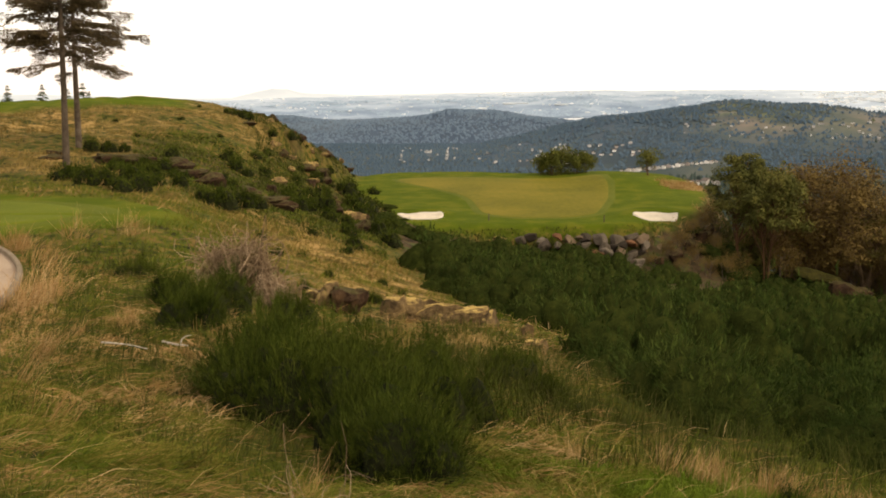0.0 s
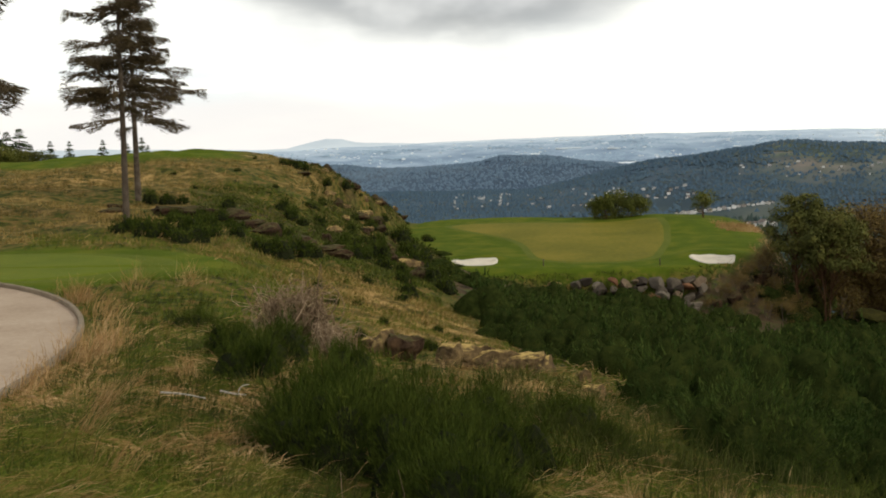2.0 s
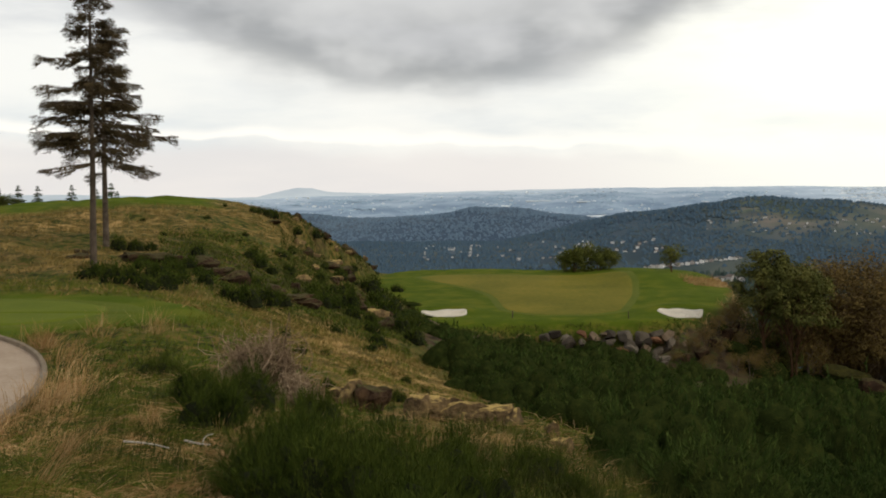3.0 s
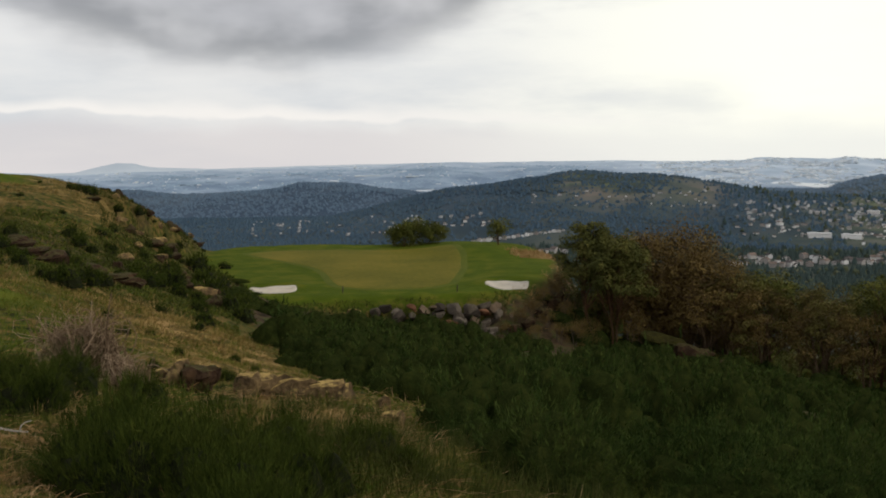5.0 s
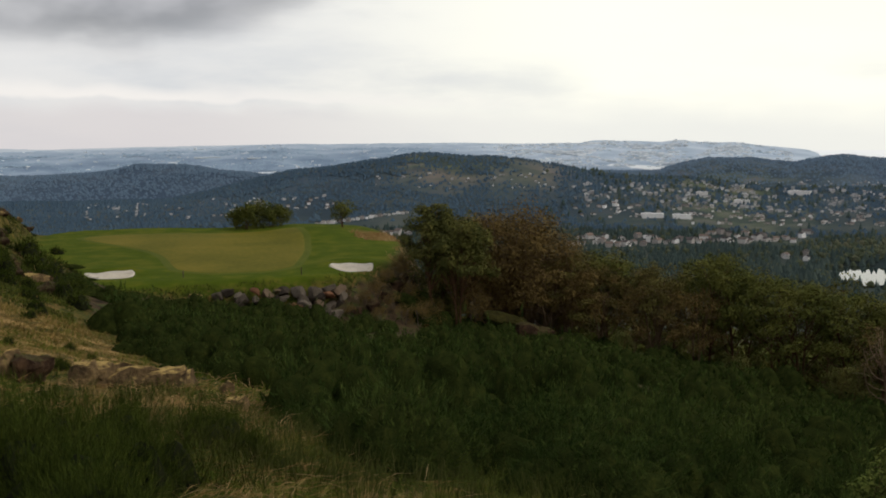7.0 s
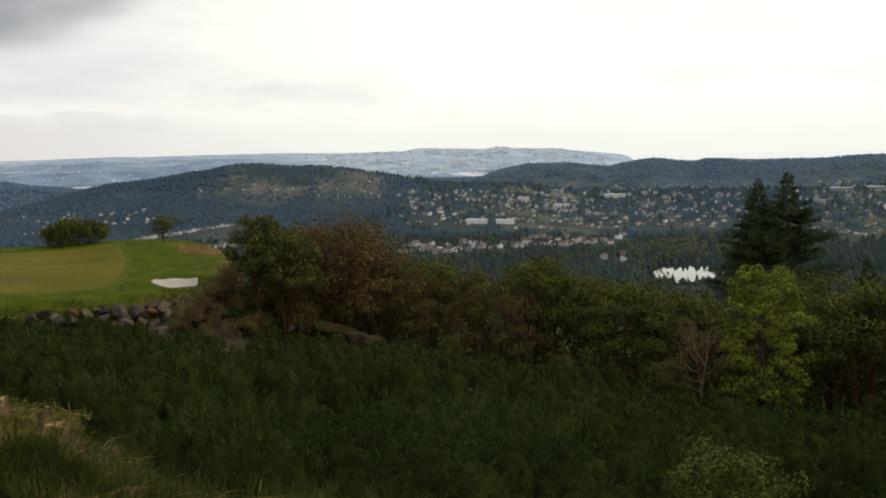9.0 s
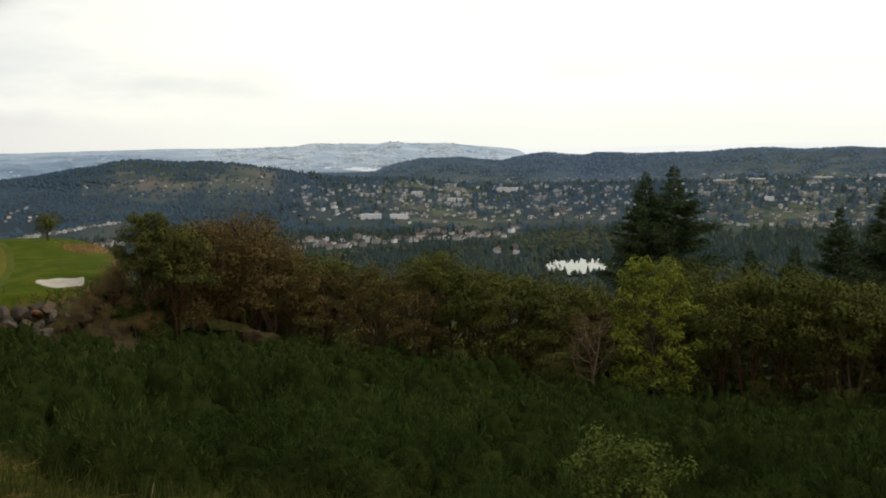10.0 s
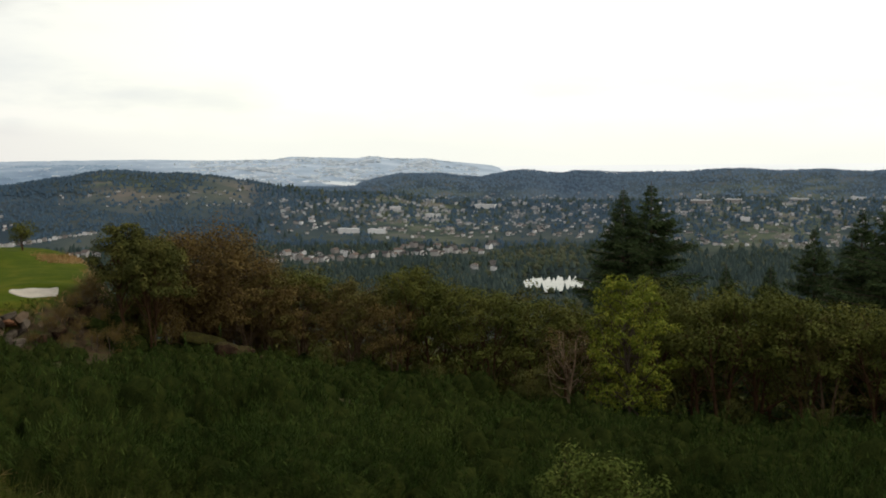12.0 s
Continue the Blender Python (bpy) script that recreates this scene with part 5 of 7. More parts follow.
def conifer(seed, height, width, bark, needles, low=0.1, ragged=0.3, density=1.0, spray=0.30, whorl=0.5, droop=0.35, top=1.0, thin=0.0, trunk_r=0.014, taper=0.95, hang=0.14, fine=0.34):
    """A fir: straight tapered trunk, whorls of drooping branches carrying flat sprays of needles."""
    rng = np.random.default_rng(seed)
    wood = [tube([(0, 0, -0.5), (0.02 * height * 0.1, 0, height * 0.3), (0, 0.01 * height * 0.1, height * 0.7), (0, 0, height)], np.array([1.15, 0.85, 0.45, 0.06]) * trunk_r * height, 9)]
    pts, ways, sizes = [], [], []
    z = height * low
    while z < height * 0.985:
        t = (z / height - low) / (1 - low)
        reach = 0.5 * width * (1 - t) ** taper * (0.75 + 0.25 * min(1, t * 6)) + 0.04
        n = int(rng.integers(4, 7))
        a0 = rng.uniform(0, 2 * np.pi)
        for k in range(n):
            if rng.uniform() < thin:
                continue
            a = a0 + k * 2 * np.pi / n + rng.normal() * 0.25
            L = reach * rng.uniform(1 - ragged, 1 + 0.4 * ragged)
            lift = 0.25 * L * (t - 0.25)
            d = np.array([np.cos(a), np.sin(a), 0])
            s_ = np.linspace(0, 1, 5)[:, None]
            line = np.array([0, 0, z]) + d * L * s_ + np.array([0, 0, 1]) * (lift * s_ - droop * L * s_**2 * 0.8 + 0.10 * L * s_**4)
            z0 = rng.normal() * whorl * (0.6 + 0.5 * (whorl < 0.4)) * min(1, 3 * (1 - t))
            line[:, 2] += z0
            wood.append(tube(line, np.linspace(0.010, 0.003, 5) * L + 0.006, 3))
            m = int(density * (6 + 26 * L))
            u = rng.uniform(0.12, 1.02, m) ** 0.8
            idx = np.minimum((u * 4).astype(int), 3)
            fr = (u * 4 - idx)[:, None]
            p = line[idx] * (1 - fr) + line[idx + 1] * fr
            side = np.array([-d[1], d[0], 0])
            q = rng.uniform(-1, 1, m)
            spread_ = (0.20 * L * (1.05 - 0.55 * u) + 0.08) * q
            p = p + side * spread_[:, None] + d * (0.25 * np.abs(spread_))[:, None]
            p[:, 2] -= 0.22 * np.abs(spread_) + rng.uniform(-0.25, 1.0, m) * hang * min(1.0, L) * (0.35 + 0.65 * u) * (0.6 + 0.4 * np.sin(9 * u + a * 7))
            pts.append(p)
            sizes.append(np.full(m, min(1.0, 0.4 + 0.35 * L)) * (1.15 - 0.4 * u))
            ways.append(d + side * np.sign(q)[:, None] * 0.8 + np.array([0, 0, -0.35]) + rng.normal(size=(m, 3)) * 0.25)
        z += whorl * rng.uniform(0.7, 1.3) * (1.15 - 0.6 * t)
    p, w, size = np.concatenate(pts), np.concatenate(ways), np.concatenate(sizes) * spray
    trunk = np_mesh("trunk", *join(wood), bark, smooth=True)
    crown = np_mesh("crown", *sprigs(p, w, size * rng.uniform(0.7, 1.5, len(p)), size * fine, rng), needles)
    return trunk, crown


def plant(name, meshes, place, label, category="tree", group="", turn=0.0, scale=(1, 1, 1), lean=0.0):
    ob = thing(name, pose(*place, 0, lean, turn), label, category, group)
    ob.scale = scale
    part("trunk", meshes[0], ob)
    part("crown", meshes[1], ob)
    return ob


# the pair of weathered firs beside the tee
FIR_A = conifer(101, 15.2, 6.2, M_PALEBARK, M_NEEDLE_THIN, low=0.40, ragged=0.6, density=8.0, spray=0.24, whorl=0.46, droop=0.16, thin=0.28, trunk_r=0.0105, taper=0.75, hang=0.65, fine=0.18)
FIR_B = conifer(102, 13.0, 8.6, M_BARK, M_NEEDLE_THIN, low=0.38, ragged=0.7, density=7.4, spray=0.26, whorl=0.50, droop=0.22, thin=0.28, trunk_r=0.0140, taper=0.75, hang=0.75, fine=0.18)
plant("fir_tree", FIR_A, at(-19.25, 55.5, -0.2), "tall thin weathered fir with a pale bare lower trunk", turn=20, lean=0.5)
plant("fir_tree", FIR_B, at(-18.6, 69), "weathered fir with a thick dark trunk and drooping boughs", turn=140)
plant("fir_tree", FIR_B, at(-26.1, 60), "weathered fir with drooping boughs beside the tee", turn=250, scale=(1.22, 1.22, 1.36))
SMALL_FIR = conifer(103, 4.2, 2.8, M_BARK, M_NEEDLE, low=0.03, ragged=0.3, density=6.0, spray=0.22, whorl=0.24)
for b, d, el in ((-24.1, 140, 1.05), (-24.7, 138, 0.9), (-25.3, 136, 1.3), (-23.6, 140, 0.25), (-22.7, 138, 0.4), (-21.8, 136, 0.38), (-20.2, 135, 0.42), (-19.0, 134, 0.2), (-18.3, 134, 0.5), (-18.0, 136, 0.1)):
    x, y, z = at(b, d, -0.3)
    s_ = (EYE[2] + d * math.tan(radians(el)) - z) / 4.2
    plant("small_fir", SMALL_FIR, (x, y, z), "small dark young fir behind the hilltop", group="young firs behind the hill", turn=b * 40, scale=(s_ * (1.5 if b < -24 else 1.15), s_ * (1.5 if b < -24 else 1.15), s_))

MADRONES = [spread_tree(201 + k, 8.6, (6.2, 5.4, 6.8, 5.8)[k], 9000, 0.125, M_REDBARK, M_LEAF, trunks=(2, 1, 2, 3)[k], low=(0.46, 0.4, 0.52, 0.36)[k]) for k in range(4)]
OLIVES = [spread_tree(211 + k, 8.6, (5.4, 6.0)[k], 6500, 0.115, M_GREYBARK, M_LEAF_OLIVE, trunks=2, low=(0.34, 0.42)[k], puff=0.13, twigs=3) for k in range(2)]
LIGHT_MADRONES = [spread_tree(231 + k, 8.6, 7.4, 4200, 0.19, M_REDBARK, M_LEAF_DARK, trunks=1, low=0.14, tops=16, puff=0.2) for k in range(2)]
LOW_BROWNS = [broadleaf(224 + k, 7.4, 6.4, 2400, 0.17, M_BARK, M_LEAF_BROWN, trunks=2, low=0.1, bare=0.25) for k in range(2)]
BROWNS = [spread_tree(221 + k, 7.4, 5.8, 8000, 0.095, M_GREYBARK, M_LEAF_BROWN, trunks=3, low=0.3, tops=24, puff=0.13, flat=0.8, twigs=6) for k in range(2)]
# the twin-trunked tree at the plateau's corner: a broad crown and one taller head beside it
plant("madrone_tree", spread_tree(240, 9.9, 6.8, 17000, 0.15, M_REDBARK, M_LEAF_DARK, trunks=2, low=0.50, tops=34, puff=0.14, thick=0.7), at(16.9, 91, -0.2), "dark evergreen madrone with bare red twin trunks", turn=-17, scale=(0.84, 0.84, 1.0))
plant("madrone_tree", spread_tree(242, 10.2, 4.2, 8000, 0.15, M_REDBARK, M_LEAF_DARK, trunks=1, low=0.5, tops=18, puff=0.19), at(15.5, 92, 0.0), "tall dark madrone with a rounded head", turn=80)
rng = np.random.default_rng(61)
def tree_to(name, meshes, h0, b, d, el, label, group, turn, wide=1.0):
    """A tree whose top stands at the elevation el."""
    x, y, z = at(b, d, -0.2)
    s_ = (EYE[2] + d * math.tan(radians(el)) - z) / h0
    w = 0.5 + 0.5 * s_
    plant(name, meshes, (x, y, z), label, "tree", group, turn, (w * wide, w * wide, s_))


EDGE_TOP = ((22.6, 24.4, 25.6, 27.4, 28.9, 30.4, 31.6, 33.4, 35.2, 37.0, 38, 39.4, 41.2, 44.4, 45.5, 46.9, 48.3, 49.7, 51, 52, 60), (-5.6, -5.7, -6.2, -6.35, -5.95, -5.85, -6.3, -6.6, -6.6, -7.2, -7.5, -7.8, -7.4, -6.35, -6.9, -6.7, -6.6, -7.4, -7.2, -7.6, -7.6))
for k, b in enumerate(np.arange(22.6, 60, 1.75)):
    d = float(tree_line(b)) + rng.uniform(1, 6) + (7 if 39.6 < b < 44.2 else 0)
    bb = b + rng.uniform(-0.4, 0.4)
    olive = (bb < 29.5 and k % 2 == 0) or k % 7 == 3
    tree_to("woodland_tree" if olive else "madrone_tree", OLIVES[k // 2 % 2] if olive else MADRONES[k % 4], 8.4, bb, d, float(np.interp(bb, *EDGE_TOP)) + rng.uniform(-0.5, 0.15),
            "olive-brown spring tree with crooked grey stems" if olive else "rounded dark green madrone in the wood's edge", "trees along the wood's edge", float(rng.uniform(0, 360)), rng.uniform(0.85, 1.1))
for k, b in enumerate(np.arange(22.5, 62, 1.9)):
    d = float(tree_line(b)) + rng.uniform(9, 18)
    tree_to("madrone_tree", LIGHT_MADRONES[k % 2], 8.4, b, d, float(np.interp(b, *EDGE_TOP)) + rng.uniform(-0.9, -0.1), "rounded dark green madrone in the wood", "trees along the wood's edge", float(rng.uniform(0, 360)), 0.8)
for k, (b, d, s_) in enumerate([(18.2, 96, 1.42), (19.4, 98, 1.54), (20.7, 97, 1.56), (21.7, 95, 1.36), (22.8, 96, 1.0), (19.0, 97, 1.1), (24.6, 96, 1.0), (29.5, 95, 0.95), (27.2, 95, 1.0), (20.6, 100, 1.0), (21.3, 101, 1.1), (19.8, 102, 1.0), (18.9, 101, 1.0), (22.4, 101, 1.0)]):
    plant("brown_tree", BROWNS[k % 2], at(b, d, -0.2), "brownish half-bare spring tree in the wood's edge", group="brown trees by the plateau", turn=k * 67, scale=(s_, s_, s_))
for k, (b, d, s_) in enumerate([(31.5, 88, 0.3), (37.2, 85, 0.42), (36.6, 85, 0.36), (47.4, 83, 0.3), (51.5, 80, 0.3), (25.6, 91, 0.3), (15.9, 97, 0.5), (17.6, 97, 0.55)]):
    plant("low_madrone", LIGHT_MADRONES[k % 2], at(b, d, -0.2), "low dark evergreen under the wood's edge", group="undergrowth of the wood", turn=k * 91, scale=(s_, s_, s_))
for b, el in ((15.9, -4.6), (16.8, -4.0)):
    tree_to("madrone_tree", LIGHT_MADRONES[1], 8.4, b, 99, el, "dark evergreen madrone behind the corner tree", "trees along the wood's edge", b * 50, 0.8)
plant("maple_tree", spread_tree(260, 10.4, 7.6, 15000, 0.15, M_PALEBARK, M_MAPLE, trunks=2, low=0.05, tops=54, puff=0.10, flat=0.5), at(42.0, 82, -0.3), "bright yellow-green maple in fresh spring leaf", turn=10, scale=(0.84, 0.84, 1.13))
plant("bare_tree", spread_tree(262, 8.0, 4.6, 1100, 0.11, M_TWIG, M_LEAF_BROWN, trunks=2, low=0.45, tops=22, twigs=6), at(38.8, 82, -0.2), "half-bare pale-barked tree with thin brown leaves", scale=(1, 1, 0.95))
BIG_FIR = [conifer(301, 23.0, 20.0, M_BARK, M_NEEDLE, low=0.10, ragged=0.5, density=1.5, spray=0.42, whorl=0.36, droop=0.06, taper=1.08, hang=0.42, fine=0.24), conifer(302, 22.0, 19.0, M_BARK, M_NEEDLE, low=0.10, ragged=0.6, density=1.5, spray=0.42, whorl=0.38, droop=0.0, taper=1.02, hang=0.42, fine=0.24)]


def fir_to(b, d, el, k, width=1.0):
    """A fir whose top stands at the elevation el."""
    x, y, z = at(b, d, -0.3)
    h = EYE[2] + d * math.tan(radians(el)) - z
    s_ = h / (23.0, 22.0)[k]
    plant("fir_tree", BIG_FIR[k], (x, y, z), "tall dark green fir above the wood", group="tall firs in the wood", turn=b * 37, scale=(s_ * width, s_ * width, s_))


for b, d, el, k, w in ((41.63, 112, -1.4, 0, 0.95), (43.07, 114, -1.15, 1, 1.05), (46.9, 140, -5.4, 0, 0.9), (49.1, 140, -5.35, 1, 0.9), (51.2, 112, -3.4, 1, 0.8), (53.4, 104, -2.4, 0, 0.9), (55.4, 100, -0.8, 1, 1.1), (58.5, 104, -1.5, 0, 1.1)):
    fir_to(b, d, el, k, w)
for k, (b, d, s_) in enumerate([(11.2, 86.5, 0.2), (11.9, 87.5, 0.24), (12.5, 88.5, 0.26), (13.0, 90, 0.28), (13.5, 92, 0.3), (13.9, 95, 0.3), (14.2, 98, 0.28), (14.4, 91, 0.32), (13.4, 88, 0.26), (12.6, 86, 0.22), (14.8, 88, 0.34), (15.4, 90, 0.36), (14.0, 86.5, 0.28), (18.0, 92, 0.6), (20.9, 97, 0.5), (20.2, 98, 0.5), (19.6, 100, 0.55), (20.5, 100, 0.55), (21.4, 99, 0.55), (22.2, 99, 0.55), (23.2, 99, 0.55)]):
    plant("brown_bush", LOW_BROWNS[k % 2], at(b, d, -0.15), "low brown bare-twigged bush on the plateau's flank", "bush", "brown bushes on the flank", turn=k * 53, scale=(s_, s_, s_))
# bushes and the small tree behind the green
LOW_BUSH = [broadleaf(281 + k, 2.6, 3.2, 2600, 0.13, M_REDBARK, M_LEAF, trunks=3, low=0.06) for k in range(2)]
for b, d, s_ in ((5.55, 125, 1.25), (6.1, 126, 1.3), (7.15, 125, 1.1), (7.7, 126, 1.0), (5.15, 126, 0.9)):
    plant("evergreen_bush", LOW_BUSH[int(b * 10) % 2], at(b, d, -0.2), "rounded dark evergreen bush behind the green", "bush", "bushes behind the green", turn=b * 90, scale=(s_ * 0.8, s_ * 0.8, s_))
for b, d, el in ((-26.0, 118, 0.25), (-25.2, 119, 0.12), (-24.5, 120, 0.1), (-23.8, 121, -0.05), (-23.2, 122, -0.25), (-22.6, 122, -0.5)):
    tree_to("evergreen_bush", LOW_BUSH[int(b * 10) % 2], 2.5, b, d, el, "green rounded bush on the hill's shoulder", "bushes on the hill's shoulder", b * 60, 1.1)
plant("evergreen_tree", broadleaf(284, 3.4, 2.9, 1500, 0.14, M_REDBARK, M_LEAF, trunks=2, low=0.42), at(10.8, 124, -0.2), "small dark evergreen tree behind the mound", scale=(1, 1, 1))
plant("evergreen_bush", spread_tree(286, 1.4, 1.35, 6500, 0.034, M_REDBARK, material("bright_shrub_leaves", [(0.038, 0.056, 0.011), (0.085, 0.108, 0.022), (0.180, 0.182, 0.048)], 2.0, 0.9, 0, 0.25, spec=0.02), trunks=4, low=0.12, tops=34, puff=0.11, flat=0.9),
      at(39.9, 10.8, -0.1), "small leafy grey-green shrub at the thicket's edge", "bush", turn=40, scale=(0.85, 0.85, 0.92))


# ---- rocks ----
def rock_mesh(name, seed, size, mat, detail=3, rough=0.28, boxy=0.6, cuts=(0.55, 0.85)):
    """A broken stone: a faceted lump with flattened sides."""
    rng = np.random.default_rng(seed)
    bm = bmesh.new()
    bmesh.ops.create_icosphere(bm, subdivisions=detail, radius=1.0)
    off = Vector(rng.uniform(0, 50, 3))
    planes = [(Vector(unit(rng.normal(size=3))), rng.uniform(*cuts)) for _ in range(9)]
    for v in bm.verts:
        p = v.co.copy()
        for n_, d_ in planes:
            over = p.dot(n_) - d_
            if over > 0:
                p -= n_ * over * boxy
        p *= 1 + rough * noise.noise(p * 1.6 + off) + rough * 0.45 * noise.noise(p * 4.3 + off)
        v.co = Vector((p.x * size[0], p.y * size[1], p.z * size[2]))
    me = bpy.data.meshes.new(name)
    bm.to_mesh(me)
    bm.free()
    me.materials.append(mat)
    return me


def crest_d(bearing, d0=62.0, d1=125.0):
    """Where the ground along a bearing stands highest against the distance."""
    d = np.linspace(d0, d1, 200)
    a = radians(bearing)
    return float(d[np.argmax((ground(d * math.sin(a), d * math.cos(a)) - EYE[2]) / d)])


SLABS = [rock_mesh("rock", 400 + k, (1.0, 0.75, 0.50), M_ROCK, 3, 0.26, 0.9) for k in range(3)]
DARKS = [rock_mesh("rock", 410 + k, (1.0, 0.8, 0.66), M_DARKROCK, 3, 0.34, 0.9) for k in range(3)]


MOSSY = rock_mesh("rock", 430, (1.0, 0.8, 0.5), material("moss_on_rock", [(0.022, 0.018, 0.010), (0.036, 0.033, 0.009), (0.070, 0.060, 0.015)], 2.4, 0.95, 0.9), 3, 0.3, 0.7)


def rock(me, bearing, d, sx, sz, turn, label, group="", sy=None, sink=0.25):
    x, y, z = at(bearing, d, 0)
    ob = tagged(new("rock", me), label, "rock", group)
    ob.matrix_world = pose(x, y, z + sz * 0.4 - sink * sz, 0, 0, turn)
    ob.scale = (sx, sy or sx * 0.8, sz)


lip = "rocks on the lip of the slope"
rock(DARKS[0], -5.3, 22.0, 0.50, 0.78, -10, "dark lichen-topped boulder on the lip of the slope", lip, 0.5, 0.12)
rock(SLABS[2], -6.2, 22.2, 0.40, 0.70, 50, "tan lichen-covered rock against a dark boulder", lip, 0.4, 0.1)
rock(SLABS[0], -6.9, 22.3, 0.30, 0.5, 30, "lichen-covered tan rock beside a dark boulder", lip)
rock(SLABS[0], -2.6, 21.8, 0.34, 0.66, 15, "cracked end of a flat rock ledge", lip, 0.4, 0.1)
rock(SLABS[1], -1.5, 22.2, 0.75, 0.62, 8, "flat tan rock ledge with yellow lichen", lip, 0.5, 0.0)
rock(SLABS[2], 0.0, 22.1, 0.75, 0.60, -10, "flat tan rock ledge with yellow lichen", lip, 0.5, 0.0)
rock(SLABS[0], 1.5, 22.0, 0.58, 0.56, 12, "flat tan rock ledge with yellow lichen", lip, 0.5, 0.0)
rock(SLABS[2], 2.5, 21.8, 0.30, 0.55, 60, "small tan rock at the ledge's end", lip, 0.3, 0.1)
rock(SLABS[1], 4.6, 21.4, 0.26, 0.42, 100, "small pale rock in the grass", lip)
rock(SLABS[2], 7.2, 21.3, 0.45, 0.42, 10, "low mossy rock at the thicket's edge", lip)
rock(SLABS[0], 5.0, 18.5, 0.30, 0.5, 10, "low mossy yellow rock in the grass", lip)
band = "outcrops on the hill"
for k, (b, d, sx, sz, tn) in enumerate([(-16.9, 63.5, 2.0, 1.5, 10), (-15.6, 63, 1.8, 1.3, -10), (-14.2, 62, 1.6, 1.2, 20), (-13.2, 60, 1.4, 1.4, 40), (-12.2, 59, 1.3, 1.7, 70), (-10.8, 58, 1.5, 1.3, 0),
                                        (-9.6, 58, 1.8, 1.4, 15), (-8.7, 58, 1.3, 1.1, 5), (-9.4, 90, 1.3, 0.8, 20), (-8.8, 89, 1.2, 0.8, 80), (-10.2, 91, 1.0, 0.6, 50), (-20.0, 62, 1.0, 0.6, 50), (-19.8, 64, 0.8, 0.8, 10)]):
    rock(DARKS[k % 3], b, d, sx * 0.85, sz * 0.55, tn, "dark reddish outcrop rock in the hillside", band)
for k, (b, d, sx, sz, tn) in enumerate([(-7.2, 86, 1.6, 0.9, 20), (-6.5, 84, 1.3, 0.9, 60), (-7.9, 88, 0.9, 0.6, 10), (-5.5, 70, 1.0, 0.8, -20), (-4.9, 68, 1.3, 0.9, 10), (-4.3, 66, 1.1, 0.9, 40), (-3.9, 67, 0.9, 0.6, 0), (-5.9, 75, 0.9, 0.5, 0), (-4.2, 72, 0.8, 0.6, 90), (-3.4, 74, 0.7, 0.5, 30), (-8.2, 82, 1.0, 0.6, 0), (-7.4, 80, 1.2, 0.6, 30), (-6.9, 78, 0.8, 0.6, 10), (-6.3, 80, 1.0, 0.7, 70), (-5.3, 82, 0.9, 0.7, 5), (-4.7, 78, 0.9, 0.6, 50), (-8.9, 86, 0.9, 0.5, 20)]):
    rock((DARKS if k % 2 else SLABS)[k % 3], b, d, sx * 0.8, sz * 0.8, tn, "weathered brown rock ledge on the hill's flank", band)
for k, (b, d, sx, sz, tn) in enumerate([(11.6, 87, 0.8, 0.9, 10), (12.3, 87.6, 0.9, 1.0, 60), (13.0, 89.2, 0.9, 1.0, 100), (13.6, 91.4, 1.0, 1.1, 20), (13.9, 93.6, 0.9, 1.0, 70), (12.2, 86.2, 0.6, 0.7, 0)]):
    rock(DARKS[k % 3], b, d, sx, sz, tn, "dark rough rock on the plateau's flank", "rocks on the flank")
for k, b in enumerate((-9.6, -9.0, -8.5, -7.9, -7.4, -6.9, -6.4, -5.9, -5.4, -5.0)):
    d = crest_d(b)
    rock((DARKS + SLABS)[(k * 2) % 6], b, d - 1.0, 0.5 + 0.2 * math.sin(k * 2.3), 0.55 + 0.2 * math.sin(k * 1.7), k * 43, "brown broken rock on the crest of the hill's flank", band)
    place_bush(k % 3, b + 0.22, d - 0.6, 0.35 + 0.15 * math.sin(k * 3.1), k * 71, "low rounded dark broom bush on the hillside", "bushes on the hillside")
rock(SLABS[1], 2.95, 86.0, 0.75, 0.5, 10, "flat pale stone at the wall's end", "rocks on the flank")
rng = np.random.default_rng(8)
for k in range(40):
    rock((SLABS + DARKS)[k % 6], float(rng.uniform(-9.4, -3.8)), float(rng.uniform(64, 114)), float(rng.uniform(0.3, 0.9)), float(rng.uniform(0.35, 0.8)), float(rng.uniform(0, 180)), "weathered tan rock on the hill's flank", band)
for me, b, el, d, sx, sy, sz, label in ((MOSSY, 19.6, -9.35, 91.0, 2.4, 1.8, 1.5, "green mossy rock slab under the trees"), (DARKS[0], 20.6, -9.95, 90.4, 2.2, 1.8, 2.2, "dark sloping rock ledge under the trees")):
    ob = tagged(new("rock", me), label, "rock", "rocks under the trees")
    ob.matrix_world = pose(d * math.sin(radians(b)), d * math.cos(radians(b)), EYE[2] + d * math.tan(radians(el)), 0, 13, -b)
    ob.scale = (sx, sy, sz)
rock(DARKS[2], 22.4, 88, 1.1, 1.1, 50, "dark mossy rock under the trees", "rocks under the trees")


